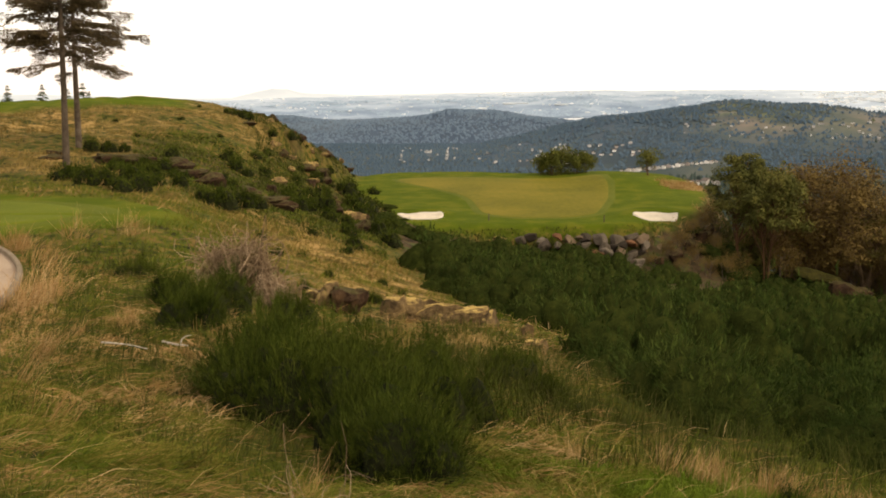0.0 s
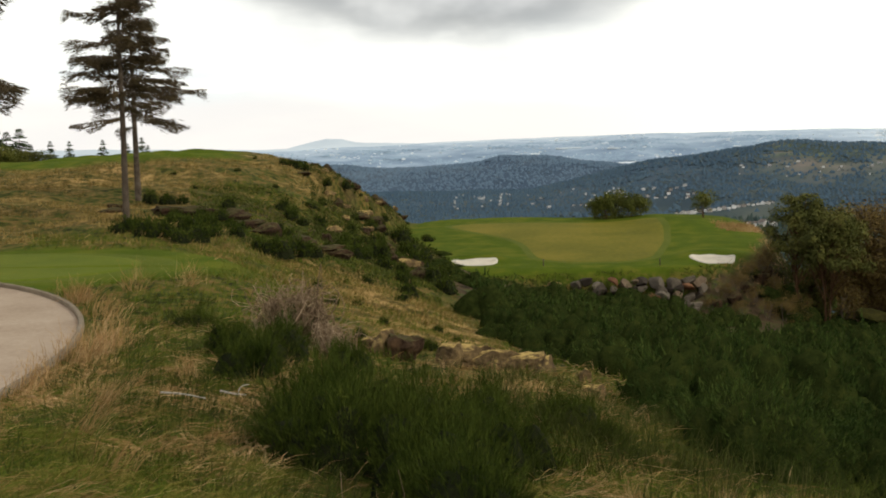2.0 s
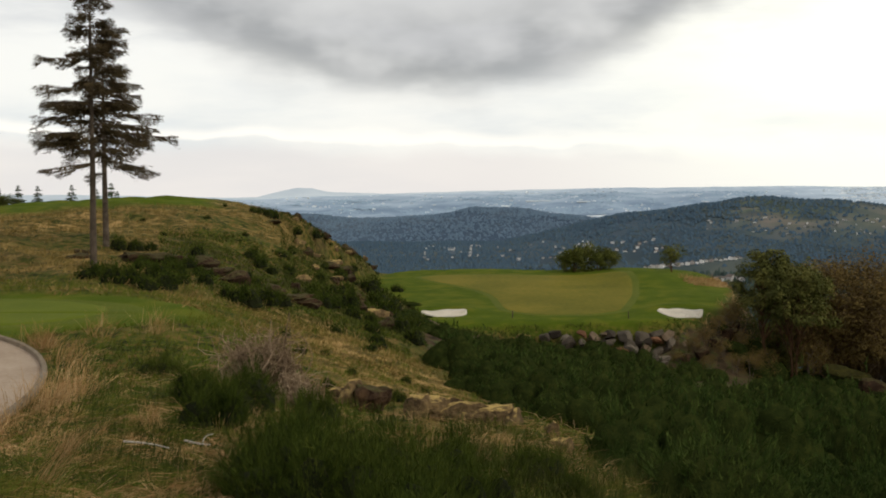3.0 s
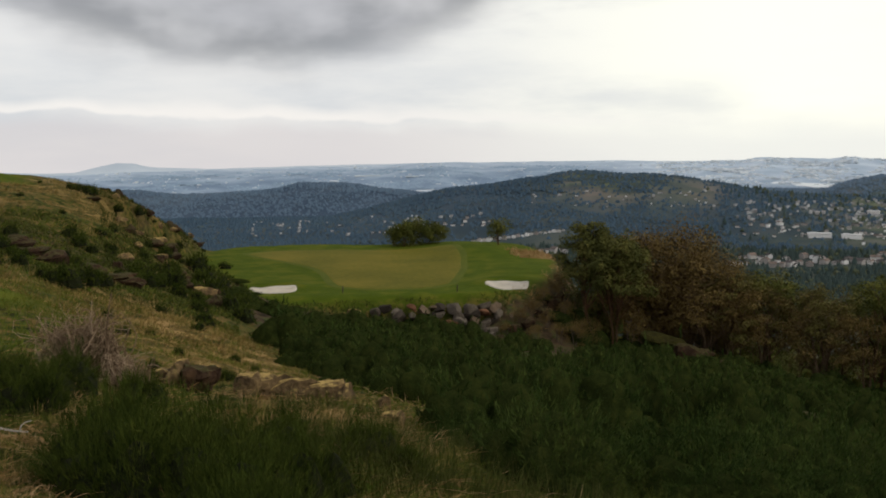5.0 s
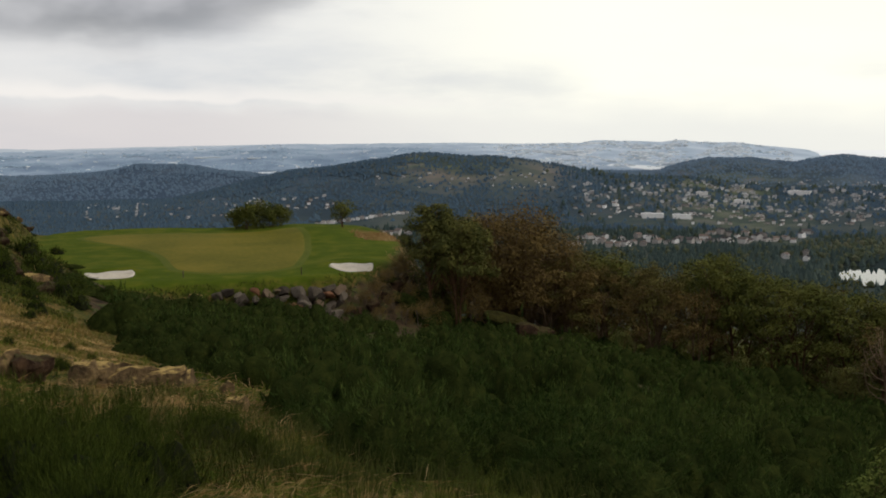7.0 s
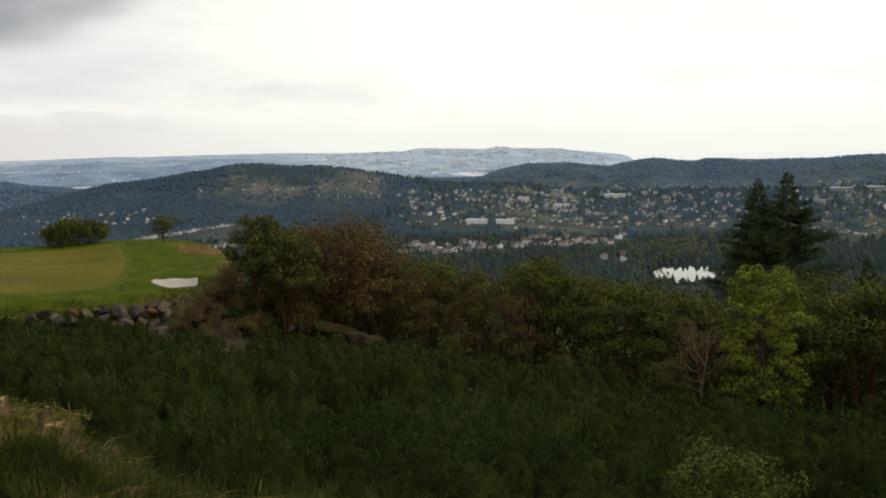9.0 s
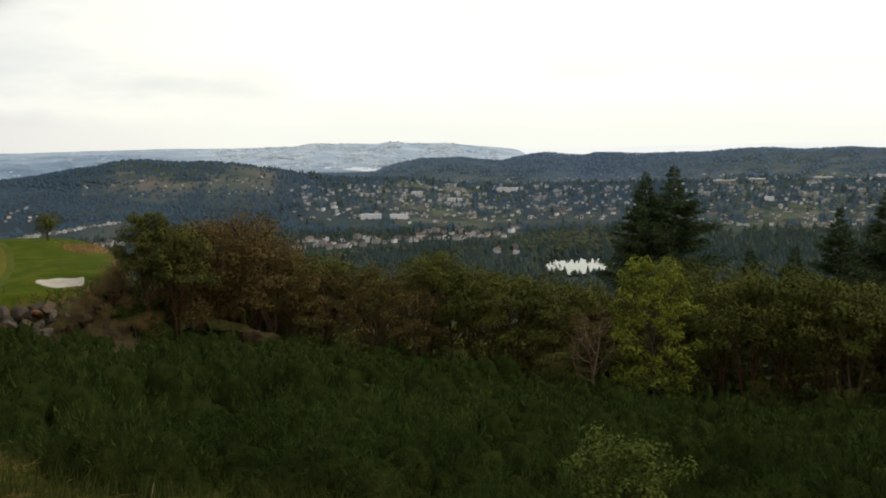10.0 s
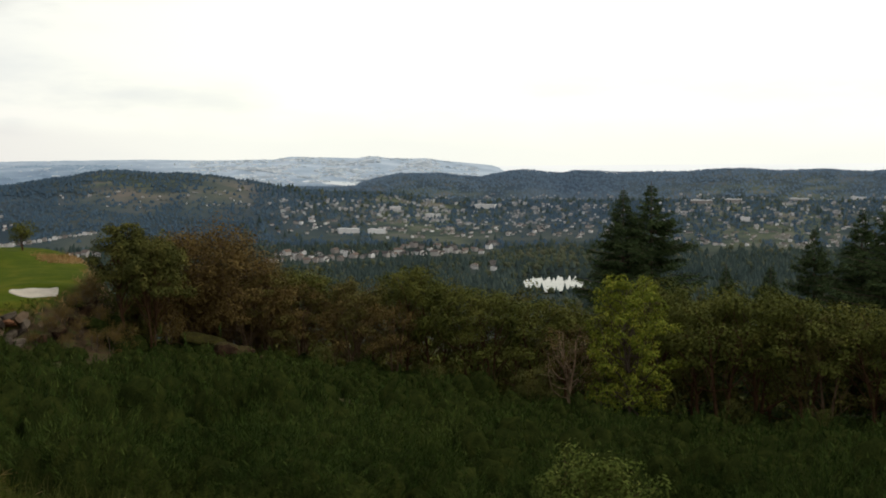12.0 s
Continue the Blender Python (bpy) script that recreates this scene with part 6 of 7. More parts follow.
def retaining_wall():
    """Dry-laid boulder wall that holds the plateau's front."""
    rng = np.random.default_rng(77)
    wall = thing("retaining_wall", pose(9.5, 87.0, -10.5), "dry-laid wall of grey and rusty boulders under the green", "wall", kind="structure")
    stones = [rock_mesh("boulder", 500 + k, ((0.95, 0.75, 0.66), (0.85, 0.75, 0.72), (1.05, 0.75, 0.58))[k % 3], (M_BOULDER, M_BROWN_BOULDER, M_BOULDER, M_BOULDER)[k % 4], 2, 0.10, 1.0, (0.38, 0.66)) for k in range(8)]
    rusty = [rock_mesh("boulder", 520 + k, (0.92, 0.75, 0.66), M_RUST, 2, 0.10, 1.0, (0.38, 0.66)) for k in range(2)]
    for course, (a0, a1) in enumerate(((4.2, 11.7), (4.3, 12.0), (7.0, 12.0), (8.8, 11.9), (9.9, 11.6))):
        az = a0
        while az < a1:
            s_ = rng.uniform(0.5, 1.05) * (0.8 if az < 5.2 else 1.0)
            # rim of the plateau on this bearing
            d = np.arange(78, 98, 0.1)
            a = radians(az)
            r = plateau_r(d * math.sin(a), d * math.cos(a))
            rim = float(d[np.argmax(r < 1.03)])
            zt = float(plateau_z(np.array(rim * math.sin(a)), np.array(rim * math.cos(a)))) - 0.30
            z = zt - 0.12 - max(0, az - 6) * 0.07 - course * 0.56 + rng.normal() * 0.10
            me = rusty[int(rng.integers(0, 2))] if rng.uniform() < 0.06 else stones[int(rng.integers(0, 8))]
            ob = new("boulder", me)
            ob.parent = wall
            dd = rim - 0.5 - course * 0.32
            ob.matrix_parent_inverse = Matrix.Identity(4)
            ob.matrix_basis = wall.matrix_world.inverted() @ pose(dd * math.sin(a), dd * math.cos(a), z, *rng.uniform(-22, 22, 2), rng.uniform(-180, 180))
            ob.scale = (s_, s_, s_ * rng.uniform(0.8, 1.1))
            az += math.degrees(1.12 * s_ / 87) * rng.uniform(0.85, 1.15) + (0.5 if rng.uniform() < 0.05 else 0)


# ---- small things on the slope ----
def dead_bush(bearing, d, seed, n, wide, tall, thick=1.0):
    rng = np.random.default_rng(seed)
    wood = []
    for k in range(n):
        a, r = rng.uniform(0, 2 * np.pi), wide * rng.uniform(0.1, 0.5)
        p0 = np.array([rng.normal() * wide * 0.14, rng.normal() * wide * 0.14, -0.05])
        p1 = np.array([np.cos(a) * r, np.sin(a) * r, tall * rng.uniform(0.35, 1.0)])
        wood.append(limb(p0, p1, 0.015 * thick, 0.006 * thick, rng, 0.22, 6, 4))
        for _ in range(3):
            q = p0 + (p1 - p0) * rng.uniform(0.5, 1)
            wood.append(limb(q, q + rng.normal(size=3) * 0.2 + np.array([0, 0, -0.04]), 0.008 * thick, 0.005 * thick, rng, 0.2, 4, 3))
    x, y, z = at(bearing, d)
    ob = tagged(new("dead_bush", np_mesh("dead_bush", *join(wood), M_TWIG)), "tangled grey-pink dead bush of bare twigs", "bush", "dead bushes on the slope")
    ob.matrix_world = pose(x, y, z)


dead_bush(-11.6, 20.0, 1, 120, 1.35, 1.0)
dead_bush(-10.0, 20.2, 2, 110, 0.95, 1.25)
dead_bush(-8.7, 19.2, 5, 70, 0.9, 0.75)
dead_bush(-6.6, 5.5, 6, 16, 0.45, 0.36, 0.28)


def stick(a0, e0, a1, e1, r, seed, label, fork=False):
    rng = np.random.default_rng(seed)
    d0, d1 = meet(a0, e0), meet(a1, e1)
    d1 = 0.5 * (d0 + d1)
    p0, p1 = np.array(at(a0, d0, 0.13)), np.array(at(a1, d1, 0.14))
    w = [limb(np.zeros(3), p1 - p0, r, r * 0.6, rng, 0.05, 7, 6)]
    if fork:
        w.append(limb((p1 - p0) * 0.7, (p1 - p0) * 0.7 + np.array([0.12, 0.05, 0.10]), r * 0.6, r * 0.3, rng, 0.1, 4, 5))
    ob = tagged(new("stick", np_mesh("stick", *join(w), M_STICK)), label, "stick", "dead sticks in the grass")
    ob.matrix_world = pose(*p0)


M_STICK = material("bleached_wood", [(0.308, 0.266, 0.217), (0.588, 0.532, 0.448)], 6.0, 0.85, 0.3)
stick(-18.0, -13.2, -15.7, -14.0, 0.013, 1, "bleached dead stick lying in the grass")
stick(-14.9, -13.3, -13.6, -13.8, 0.016, 2, "short forked bleached stick in the grass", True)
stick(-6.4, -17.5, -6.1, -18.6, 0.014, 3, "bleached dead stick lying in the grass")


def stake(bearing, elevation, label):
    d = meet(bearing, elevation, 70, 130)
    x, y, z = at(bearing, d)
    v, f = tube([(0, 0, -0.2), (0, 0, 0.55), (0.01, 0, 0.62)], [0.045, 0.045, 0.03], 8)
    ob = tagged(new("marker_stake", np_mesh("marker_stake", v, f, M_BARK)), label, "stake", "stakes along the green")
    ob.matrix_world = pose(x, y, z)


stake(8.55, -6.75, "short dark wooden stake at the green's edge")
stake(2.45, -6.75, "short dark wooden stake at the green's edge")


# ---- the plain: woods, houses, lake ----
HOUSE_SPOTS, HOUSE_SHAPES, FAR_HOUSES = [], [], []


def house_kind(w, dp, h, pitch, ell):
    """Walls and a gabled roof with eaves, and a lower wing where ell is set. Returns two meshes."""
    def gable(x0, x1, y0, y1, z0, z1, rise):
        m = (y0 + y1) / 2
        wall_v = [(x0, y0, z0), (x1, y0, z0), (x1, y1, z0), (x0, y1, z0), (x0, y0, z1), (x1, y0, z1), (x1, y1, z1), (x0, y1, z1), (x0, m, z1 + rise), (x1, m, z1 + rise)]
        wall_f = [(0, 1, 5), (0, 5, 4), (1, 2, 6), (1, 6, 5), (2, 3, 7), (2, 7, 6), (3, 0, 4), (3, 4, 7), (4, 7, 8), (5, 9, 6)]
        e, t = 0.6, 0.35
        k = rise * e / (m - y0)
        roof_v = []
        for up in (0.05, 0.05 + t):
            roof_v += [(x0 - e, y0 - e, z1 - k + up), (x1 + e, y0 - e, z1 - k + up), (x1 + e, m, z1 + rise + up), (x0 - e, m, z1 + rise + up), (x0 - e, y1 + e, z1 - k + up), (x1 + e, y1 + e, z1 - k + up)]
        top = [(6, 7, 8), (6, 8, 9), (9, 8, 11), (9, 11, 10)]
        bot = [(0, 2, 1), (0, 3, 2), (3, 5, 2), (3, 4, 5)]
        rim = [(0, 1, 7), (0, 7, 6), (4, 10, 11), (4, 11, 5), (0, 6, 9), (0, 9, 3), (3, 9, 10), (3, 10, 4), (1, 2, 8), (1, 8, 7), (2, 5, 11), (2, 11, 8)]
        return (np.array(wall_v, float), np.array(wall_f)), (np.array(roof_v, float), np.array(top + bot + rim))

    a = [gable(-w / 2, w / 2, -dp / 2, dp / 2, -3, h, pitch)]
    if ell:
        a.append(gable(-w / 2 - 4, -w / 2 + 2, -dp / 2 - 2, dp / 2 - 3, -3, h * 0.6, pitch * 0.7))
    shapes = join([q[0] for q in a]), join([q[1] for q in a])
    HOUSE_SHAPES.append(shapes)
    return np_mesh("wall", *shapes[0], M_SIDING), np_mesh("roof", *shapes[1], M_ROOF)


HOUSES = [house_kind(13, 10, 6.5, 2.6, True), house_kind(11, 9, 6, 3.0, False), house_kind(16, 10, 5, 2.2, True), house_kind(9, 11, 7.5, 2.4, False)]
HRNG = np.random.default_rng(91)


def house(bearing, elevation, scale=1.0, turn=None, label="pale family house with a grey roof among trees", group="houses on the plain", kind=None):
    d = meet(bearing, elevation, 1150, 4300)
    if d is None:
        return
    x, y, z = at(bearing, d)
    if any((x - hx) ** 2 + (y - hy) ** 2 < (6.5 * scale) ** 2 for hx, hy in HOUSE_SPOTS):
        return
    HOUSE_SPOTS.append((x, y))
    k = int(HRNG.integers(0, 4)) if kind is None else kind
    s_ = 0.54 * scale * HRNG.uniform(0.7, 1.3)
    if d > 2150 and len(FAR_HOUSES) < 2600 and group == "houses on the plain":
        c, q = math.cos(radians(-bearing)), math.sin(radians(-bearing))
        for slot, (v, f) in enumerate(HOUSE_SHAPES[k]):
            v = v * s_
            FAR_HOUSES.append((np.stack([v[:, 0] * c - v[:, 1] * q + x, v[:, 0] * q + v[:, 1] * c + y, v[:, 2] + z], 1), f, slot))
        return
    ob = thing("house", pose(x, y, z, 0, 0, HRNG.uniform(0, 360) if turn is None else turn + HRNG.normal() * 6), label, "house", group)
    ob.scale = (s_, s_, s_)
    part("wall", HOUSES[k][0], ob)
    part("roof", HOUSES[k][1], ob)


def quarter(n, a0, a1, e0, e1, scale=1.0, **more):
    for _ in range(n):
        b, e = HRNG.uniform(a0, a1), HRNG.uniform(e0, e1)
        if math.sin(5.1 * b + 1.3 * math.sin(9.0 * e)) + math.sin(11.0 * e + 2.0 * math.sin(2.3 * b)) + HRNG.normal() * 0.7 > 0.1:
            house(b, e, scale * HRNG.uniform(0.8, 1.25), **more)


for b in np.arange(22.8, 34.6, 0.42):                     # street above the lake
    house(b + HRNG.normal() * 0.05, -5.35 + 0.045 * (b - 22.8) + HRNG.normal() * 0.07, 1.8)
    if HRNG.uniform() < 0.6:
        house(b + 0.2, -5.02 + 0.04 * (b - 22.8) + HRNG.normal() * 0.08, 1.6)
for b in np.arange(9.4, 14.4, 0.12):                      # long terrace under the hill
    house(b, -4.15 + 0.12 * (b - 9.4) + HRNG.normal() * 0.02, 1.15, 60, "pale terrace house in a long row under the hill", "terrace under the hill", 3)
for b in (13.2, 13.75, 14.2):
    house(b, -4.72, 2.2)
quarter(12, 33.4, 35.2, -5.85, -5.55, 1.6)
quarter(60, 3.8, 7.8, -3.7, -2.7, 0.75)
quarter(50, 6.0, 10.5, -3.3, -2.6, 0.8)
quarter(44, -2.8, 3.5, -3.7, -2.9, 0.7)
quarter(24, -1.2, 0.8, -3.5, -2.9, 0.7)
quarter(60, 12.5, 22.0, -2.3, -1.45, 0.55)
quarter(330, 23.0, 33.0, -3.8, -2.0, 0.85)
quarter(480, 29.0, 37.5, -4.1, -1.8, 0.8)
quarter(760, 43.0, 56.5, -4.5, -1.8, 0.8)
quarter(360, 35.5, 42.0, -4.2, -1.8, 0.8)


def far_town():
    """Pale specks of a city and far suburbs."""
    rng = np.random.default_rng(19)
    chunks = []
    box_f = np.array([[0, 1, 2], [0, 2, 3], [4, 5, 6], [4, 6, 7], [0, 4, 7], [0, 7, 3], [1, 5, 6], [1, 6, 2], [3, 2, 6], [3, 6, 7], [0, 1, 5], [0, 5, 4]])
    unit_box = np.array([(x, y, z) for y in (-0.5, 0.5) for x, z in ((-0.5, -0.4), (0.5, -0.4), (0.5, 1), (-0.5, 1))], float)
    for n, a0, a1, d0, d1, wide, tall in ((2400, 19, 34.0, 4000, 4800, 9, 3.2), (900, -12, 19, 3900, 4800, 7, 2.2), (30, 23, 30, 4600, 4800, 8, 5), (240, 21, 33, 4050, 4700, 18, 4.2), (20, 0, 14, 4000, 4500, 30, 2.5)):
        x, y, az, d = sector(n, a0, a1, d0, d1, rng)
        thick = swell(x, y, 120, 2) + 0.7 * swell(x, y, 55, 8) > (-0.15 if a0 > 10 else 0.15)
        x, y, az, d = x[thick], y[thick], az[thick], d[thick]
        n = len(x)
        z = ground(x, y)
        for k in range(n):
            w = wide * rng.uniform(0.6, 2.2)
            v = unit_box * np.array([w, wide * rng.uniform(0.6, 1.5), tall * rng.uniform(0.6, 1.6)])
            c, s_ = math.cos(radians(az[k])), math.sin(radians(az[k]))
            v = np.stack([v[:, 0] * c + v[:, 1] * s_, -v[:, 0] * s_ + v[:, 1] * c, v[:, 2]], 1) + np.array([x[k], y[k], z[k]])
            chunks.append((v, box_f))
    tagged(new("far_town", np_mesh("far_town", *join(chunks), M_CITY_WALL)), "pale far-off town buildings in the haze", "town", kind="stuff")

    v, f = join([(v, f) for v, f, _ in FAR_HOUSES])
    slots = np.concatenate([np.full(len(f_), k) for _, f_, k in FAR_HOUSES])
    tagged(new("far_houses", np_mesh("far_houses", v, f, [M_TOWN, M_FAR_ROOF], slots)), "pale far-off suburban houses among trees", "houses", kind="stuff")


# far roofs lighter than near ones; city walls carry haze in their colour
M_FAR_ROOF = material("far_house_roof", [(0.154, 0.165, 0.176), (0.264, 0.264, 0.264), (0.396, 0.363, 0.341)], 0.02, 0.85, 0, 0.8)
M_CITY_WALL = material("haze_tinted_city_wall", [(0.50, 0.54, 0.57), (0.68, 0.72, 0.74), (0.93, 0.94, 0.93)], 0.01, 0.9, 0, 0.8)
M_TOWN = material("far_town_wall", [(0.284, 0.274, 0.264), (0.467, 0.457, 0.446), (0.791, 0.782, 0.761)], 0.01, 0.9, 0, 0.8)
far_town()


def long_hall(bearing, elevation, w, dp, h, turn, label):
    d = meet(bearing, elevation, 1150, 4300)
    x, y, z = at(bearing, d)
    HOUSE_SPOTS.append((x, y))
    ob = thing("long_hall", pose(x, y, z, 0, 0, turn), label, "building", "large buildings on the plain")
    bm = bmesh.new()
    bmesh.ops.create_cube(bm, size=1.0, matrix=Matrix.Translation((0, 0, h / 2 - 2)) @ Matrix.Diagonal((w, dp, h + 4, 1)))
    bmesh.ops.bevel(bm, geom=bm.edges[:], offset=0.4, segments=1, affect="EDGES")
    me = bpy.data.meshes.new("wall")
    bm.to_mesh(me)
    bm.free()
    me.materials.append(M_SIDING)
    part("wall", me, ob)
    bm = bmesh.new()
    for cx, cw in ((0, w + 1.5), (-w * 0.25, w * 0.3)):
        bmesh.ops.create_cube(bm, size=1.0, matrix=Matrix.Translation((cx, 0, h + (0.6 if cx == 0 else 1.8))) @ Matrix.Diagonal((cw, dp * (1.05 if cx == 0 else 0.5), 1.2, 1)))
    me = bpy.data.meshes.new("roof")
    bm.to_mesh(me)
    bm.free()
    me.materials.append(M_PALE)
    part("roof", me, ob)


M_PALE = material("pale_flat_roof", [(0.62, 0.60, 0.58), (0.80, 0.79, 0.77)], 0.05, 0.8, 0)
for b, e, w, dp in ((27.1, -3.75, 52, 26), (28.6, -3.8, 44, 26), (31.6, -3.0, 40, 20), (34.4, -2.5, 60, 22), (45.6, -2.3, 60, 24), (47.2, -2.25, 46, 24), (50.4, -2.2, 52, 20), (29.6, -2.6, 30, 20), (47.8, -3.2, 24, 16), (53.2, -2.1, 50, 20)):
    long_hall(b, e, w * 0.75, dp * 0.8, 6, -b + HRNG.normal() * 8, "long pale flat-roofed building on the plain")


# sky brightness and haze put into the water's pale base colour
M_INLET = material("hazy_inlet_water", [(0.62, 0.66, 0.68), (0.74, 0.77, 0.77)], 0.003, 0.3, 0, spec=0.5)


def lake():
    m = bpy.data.materials.new("lake_water")
    m.use_nodes = True
    bs = m.node_tree.nodes["Principled BSDF"]
    bs.inputs["Base Color"].default_value = (0.02, 0.03, 0.03, 1)
    bs.inputs["Roughness"].default_value, bs.inputs["IOR"].default_value = 0.02, 1.33
    th = np.linspace(0, 2 * np.pi, 72, endpoint=False)
    rr = 1 + 0.12 * np.sin(3 * th + 1) + 0.06 * np.sin(7 * th)
    az = np.radians(LAKE[0] + 2.0 * rr * np.cos(th))
    d = LAKE[1] + 100 * rr * np.sin(th)
    v = np.concatenate([[[LAKE[1] * math.sin(radians(LAKE[0])), LAKE[1] * math.cos(radians(LAKE[0])), -161.3]], np.stack([d * np.sin(az), d * np.cos(az), np.full(72, -161.3)], 1)])
    f = np.array([[0, 1 + (k + 1) % 72, 1 + k] for k in range(72)])
    tagged(new("water", np_mesh("water", v, f, m)), "still grey lake that mirrors the sky and trees", "lake", kind="structure")
    # inlet before the far city, its brightness painted in
    for a0, a1, d0, d1 in ((24.6, 28.6, 3960, 4060), (3.6, 7.4, 3900, 3960)):
        k = np.linspace(0, 1, 40)
        az = np.radians(a0 + (a1 - a0) * k)
        half = 0.5 * (d1 - d0) * np.sqrt(np.sin(np.pi * np.clip(k, 0.002, 0.998))) * (1 + 0.3 * np.sin(11 * k))
        rim = []
        for side in (-1, 1):
            d = 0.5 * (d0 + d1) + side * half + 18 * np.sin(7 * k)
            x, y = d * np.sin(az), d * np.cos(az)
            rim.append(np.stack([x, y, ground(x, y) + 0.8 + 1.2 * np.sin(np.pi * k)], 1))
        v = np.concatenate(rim)
        f = np.array([[i, i + 1, 41 + i, 40 + i] for i in range(39)])
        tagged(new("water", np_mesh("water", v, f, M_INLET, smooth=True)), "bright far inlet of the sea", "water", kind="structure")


lake()


def wood_of(name, mat, mat2, d0, d1, spacing, label, seed, conif=0.85, squat=1.0, a0=-11):
    """Woods on the plain: thousands of small ragged cones and rounded crowns."""
    rng = np.random.default_rng(seed)
    n = int(radians(56 - a0) * 0.5 * (d1**2 - d0**2) / spacing**2)
    x, y, az, d = sector(n, a0, 56, d0, d1, rng)
    clear = swell(x, y, 95, 3) + 0.6 * swell(x, y, 260, 5)
    town = town_share(az, d)
    keep = clear < 1.25 - 0.45 * town
    keep &= rng.uniform(size=len(d)) > 0.15 * town
    keep &= rng.uniform(size=len(d)) > 0.92 * np.clip(1.5 * open_slope(az, d, ground(x, y)), 0, 1)
    keep &= np.hypot((az - LAKE[0]) / 2.1, (d - LAKE[1]) / 105) > 1
    keep &= (np.hypot((az - LAKE[0]) / 2.1, (d - (LAKE[1] - 90)) / 140) > 1) | (rng.uniform(size=len(d)) < 0.28)
    if HOUSE_SPOTS:
        hx, hy = np.array(HOUSE_SPOTS).T
        ha, hd = polar(hx, hy)
        for a_, d_ in zip(ha, hd):
            w_, l_ = (0.08, 45) if d_ > 2150 else (0.24, 95)
            keep &= ~((np.abs(az - a_) < w_) & (d > d_ - l_) & (d < d_ + 8) & (rng.uniform(size=len(d)) < 0.85))
    x, y, az, d = x[keep], y[keep], az[keep], d[keep]
    z = ground(x, y) - 1
    temps = []
    for _ in range(8):
        k = 5
        th = np.linspace(0, 2 * np.pi, k, endpoint=False) + rng.uniform(0, 1)
        r1, r2 = rng.uniform(0.7, 1.2, k), rng.uniform(0.45, 0.8, k)
        v = np.concatenate([np.stack([r1 * np.cos(th), r1 * np.sin(th), rng.uniform(0.05, 0.2, k)], 1), np.stack([r2 * np.cos(th + 0.5), r2 * np.sin(th + 0.5), rng.uniform(0.38, 0.58, k)], 1), [[rng.normal() * 0.1, 0, 1.0]]])
        f = np.array([[i, (i + 1) % k, k + i] for i in range(k)] + [[(i + 1) % k, k + (i + 1) % k, k + i] for i in range(k)] + [[k + i, k + (i + 1) % k, 2 * k] for i in range(k)])
        temps.append((v, f) if d0 < 1900 else (np.concatenate([v[:k], v[-1:]]), np.array([[i, (i + 1) % k, k] for i in range(k)])))
    rounds = []
    for _ in range(4):
        k = 5
        th = np.linspace(0, 2 * np.pi, k, endpoint=False)
        r1, r2 = rng.uniform(0.8, 1.1, k), rng.uniform(0.6, 0.95, k)
        v = np.concatenate([np.stack([r1 * np.cos(th), r1 * np.sin(th), rng.uniform(0.15, 0.35, k)], 1), np.stack([r2 * np.cos(th + 0.5), r2 * np.sin(th + 0.5), rng.uniform(0.65, 0.85, k)], 1), [[0, 0, 1.0]]])
        rounds.append((v, f) if d0 < 1900 else (np.concatenate([v[:k] * np.array([1, 1, 1.6]), v[-1:]]), np.array([[i, (i + 1) % k, k] for i in range(k)])))
    grove = bell(az, 37.6, 3.2) * bell(d, 1720, 170)
    is_fir = rng.uniform(size=len(x)) < np.clip(conif - 0.25 * town[keep] - 0.75 * grove, 0.12, 1)
    h = rng.uniform(9, 18, len(x)) * squat
    for nm, sel, tm, ma, hh, ww in ((name, is_fir, temps, mat, h, 0.27 / squat), ("valley_broadleaf_wood", ~is_fir, rounds, mat2, h * 0.7, 0.42 / squat**0.5)):
        if sel.sum() == 0:
            continue
        p = np.stack([x, y, z], 1)[sel]
        sc = np.stack([hh[sel] * ww * rng.uniform(0.8, 1.2, sel.sum()), hh[sel]], 1)
        v, f = scatter(tm, p, sc, rng)
        tagged(new(nm, np_mesh(nm, v, f, ma, smooth=d0 > 1900)), label, "wood", kind="stuff")


# middle, far and hazy copies: distance haze tinted into the leaf colours
M_FOREST_MID = material("hazed_middle_conifers", [(0.055, 0.090, 0.123), (0.067, 0.106, 0.143), (0.085, 0.127, 0.156)], 0.004, 0.9, 0, 0.08, fine_scale=8)
M_BROAD_MID = material("hazed_middle_broadleaf", [(0.067, 0.087, 0.090), (0.087, 0.106, 0.099), (0.128, 0.133, 0.112)], 0.006, 0.9, 0, 0.16)
M_BROAD_FAR = material("hazed_far_broadleaf", [(0.083, 0.111, 0.141), (0.105, 0.136, 0.167), (0.144, 0.166, 0.187)], 0.006, 0.9, 0, 0.2)
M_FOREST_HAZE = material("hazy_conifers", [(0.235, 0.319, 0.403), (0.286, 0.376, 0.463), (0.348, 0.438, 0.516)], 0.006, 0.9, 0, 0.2)


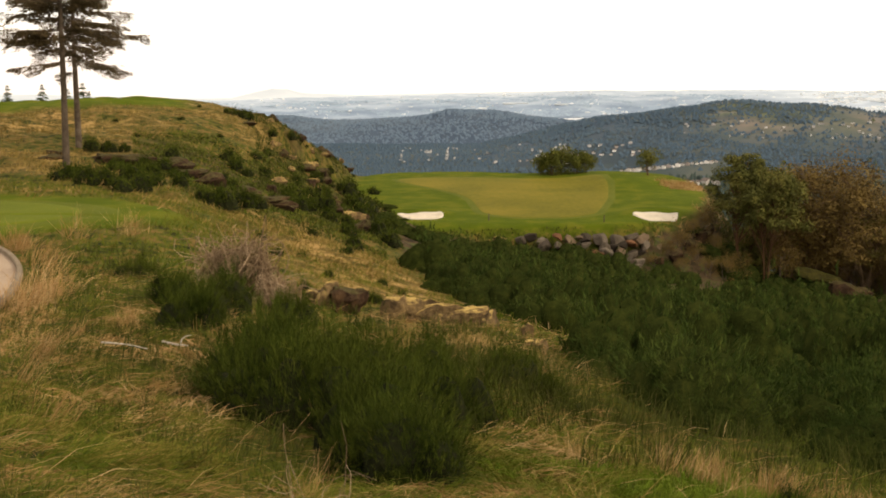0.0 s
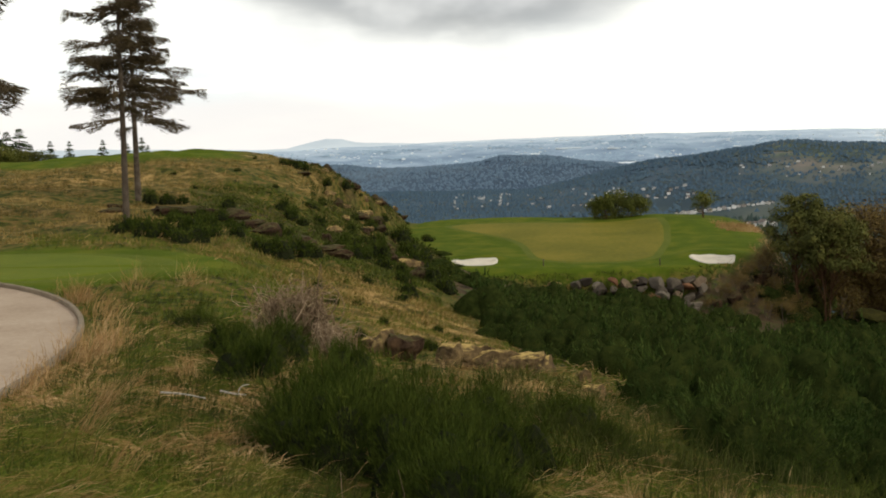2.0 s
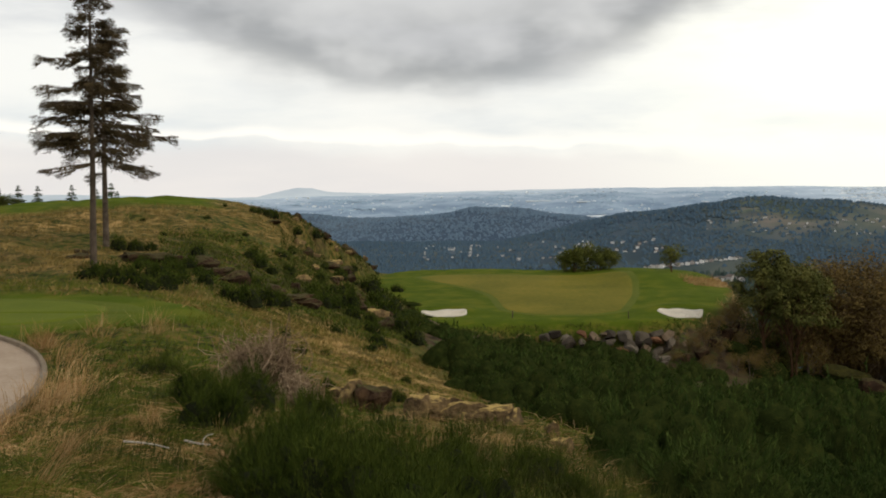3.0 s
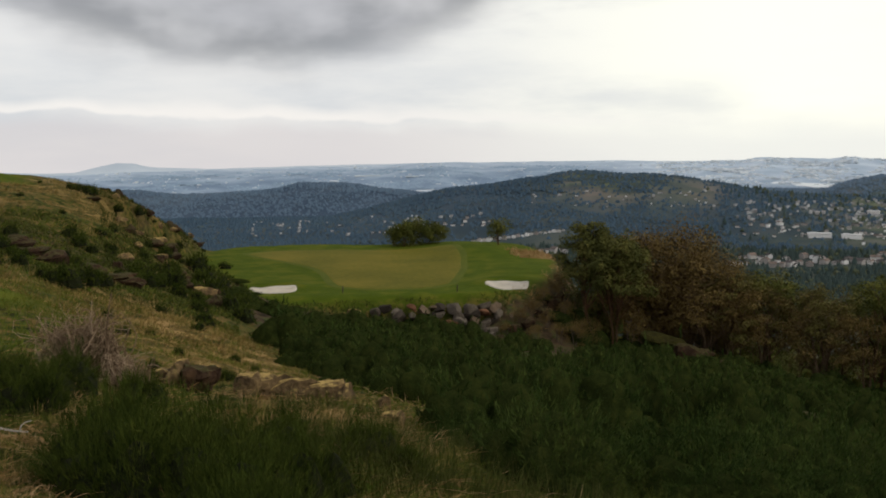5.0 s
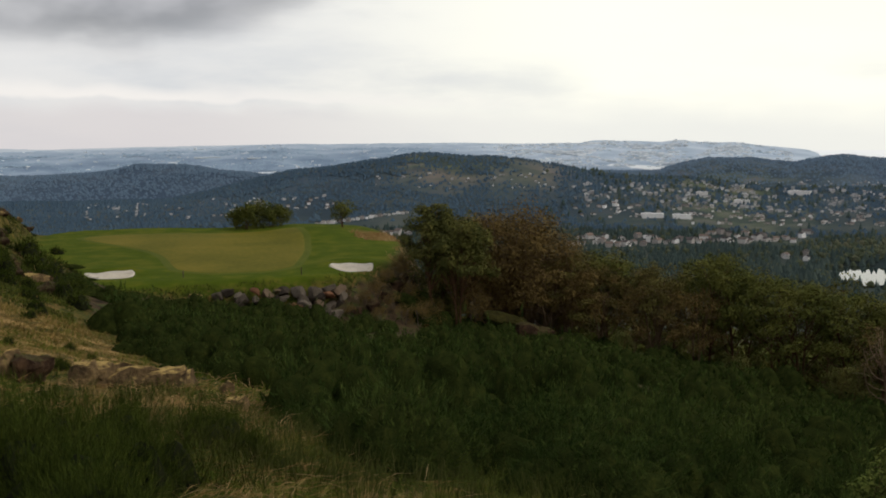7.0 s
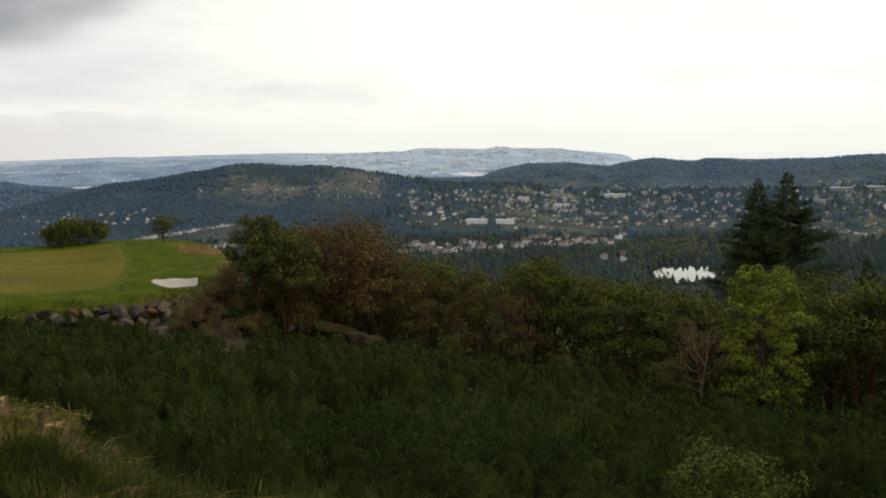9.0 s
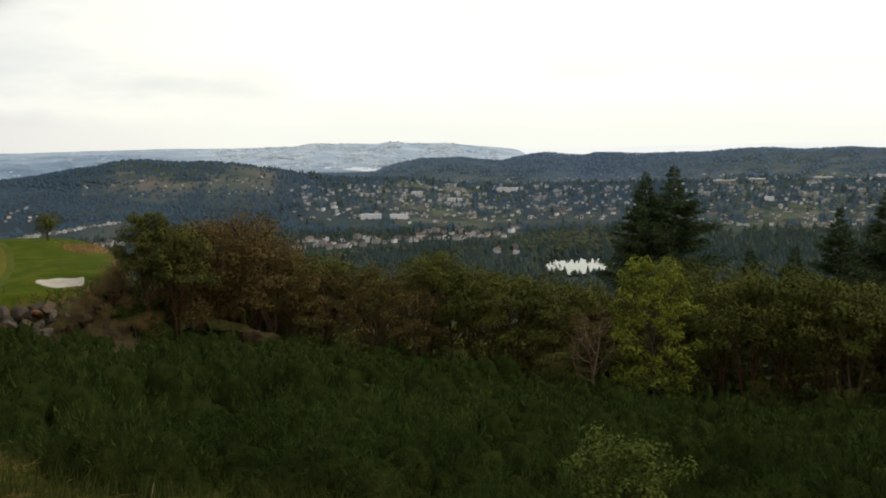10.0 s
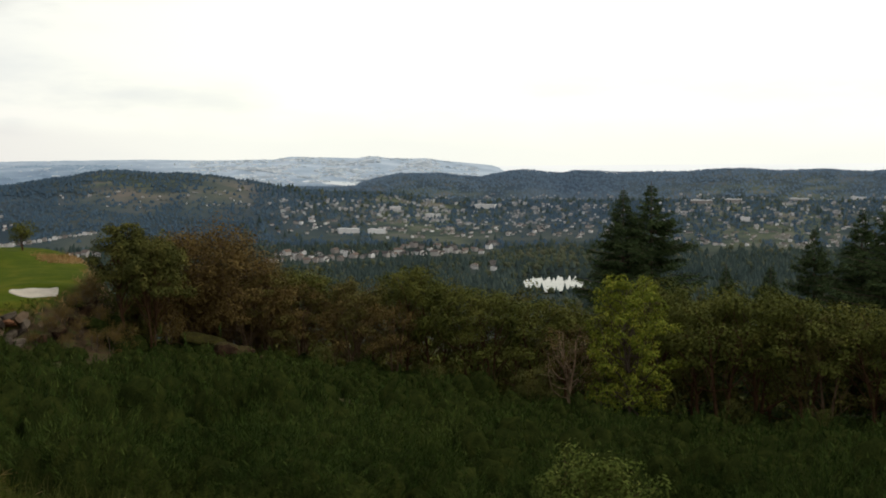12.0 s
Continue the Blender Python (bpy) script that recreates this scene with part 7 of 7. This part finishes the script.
def slope_wood():
    """Trees that fill the falling slope behind the wood's edge."""
    rng = np.random.default_rng(15)
    x, y, az, d = sector(230, 15, 64, 112, 230, rng)
    z = ground(x, y) - 0.5
    th = np.linspace(0, 2 * np.pi, 7, endpoint=False)
    temps = []
    for _ in range(5):
        p = unit(rng.normal(size=(190, 3))) * rng.uniform(0.5, 1, (190, 1)) ** 0.4 * np.array([0.42, 0.42, 0.42]) + np.array([0, 0, 0.55])
        temps.append(leaves(p, 0.13 * rng.uniform(0.7, 1.3, 190), rng, 0.6))
    h = rng.uniform(5, 9, len(x))
    v, f = scatter(temps, np.stack([x, y, z], 1), np.stack([h * 1.1, h], 1), rng)
    tagged(new("slope_wood", np_mesh("slope_wood", v, f, M_LEAF)), "dark evergreen wood on the falling slope", "wood", kind="stuff")


slope_wood()
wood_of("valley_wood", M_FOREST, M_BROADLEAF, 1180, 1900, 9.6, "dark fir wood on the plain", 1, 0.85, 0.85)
wood_of("valley_wood", M_FOREST_MID, M_BROAD_MID, 1900, 2750, 7.6, "fir wood on the hill, blued by haze in its colour", 2, 0.8, 0.44)
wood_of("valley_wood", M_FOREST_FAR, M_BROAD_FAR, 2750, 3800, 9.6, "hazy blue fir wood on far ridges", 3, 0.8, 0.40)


wood_of("valley_wood", M_FOREST, M_BROADLEAF, 1900, 2800, 31, "taller dark firs and broadleaf trees among the houses", 4, 0.62, 0.95, 21.5)


def hazy_wood():
    """Low woods in belts over the farthest plain."""
    rng = np.random.default_rng(23)
    x, y, az, d = sector(16000, -14, 36, 3750, 4650, rng)
    ok = swell(x, y, 170, 4) + 0.6 * swell(x, y, 60, 1) > 0.1 + 0.95 * (az > 17)
    x, y = x[ok], y[ok]
    temps = []
    for _ in range(4):
        th = np.linspace(0, 2 * np.pi, 5, endpoint=False)
        r = rng.uniform(0.8, 1.2, 5)
        temps.append((np.concatenate([np.stack([r * np.cos(th), r * np.sin(th), np.zeros(5)], 1), [[0, 0, 1.0]]]), np.array([[i, (i + 1) % 5, 5] for i in range(5)])))
    h = rng.uniform(2.5, 5.5, len(x))
    v, f = scatter(temps, np.stack([x, y, ground(x, y) - 1], 1), np.stack([h * 2.2, h], 1), rng)
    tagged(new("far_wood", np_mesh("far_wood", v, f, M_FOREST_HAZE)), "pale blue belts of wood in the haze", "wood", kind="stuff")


hazy_wood()
retaining_wall()
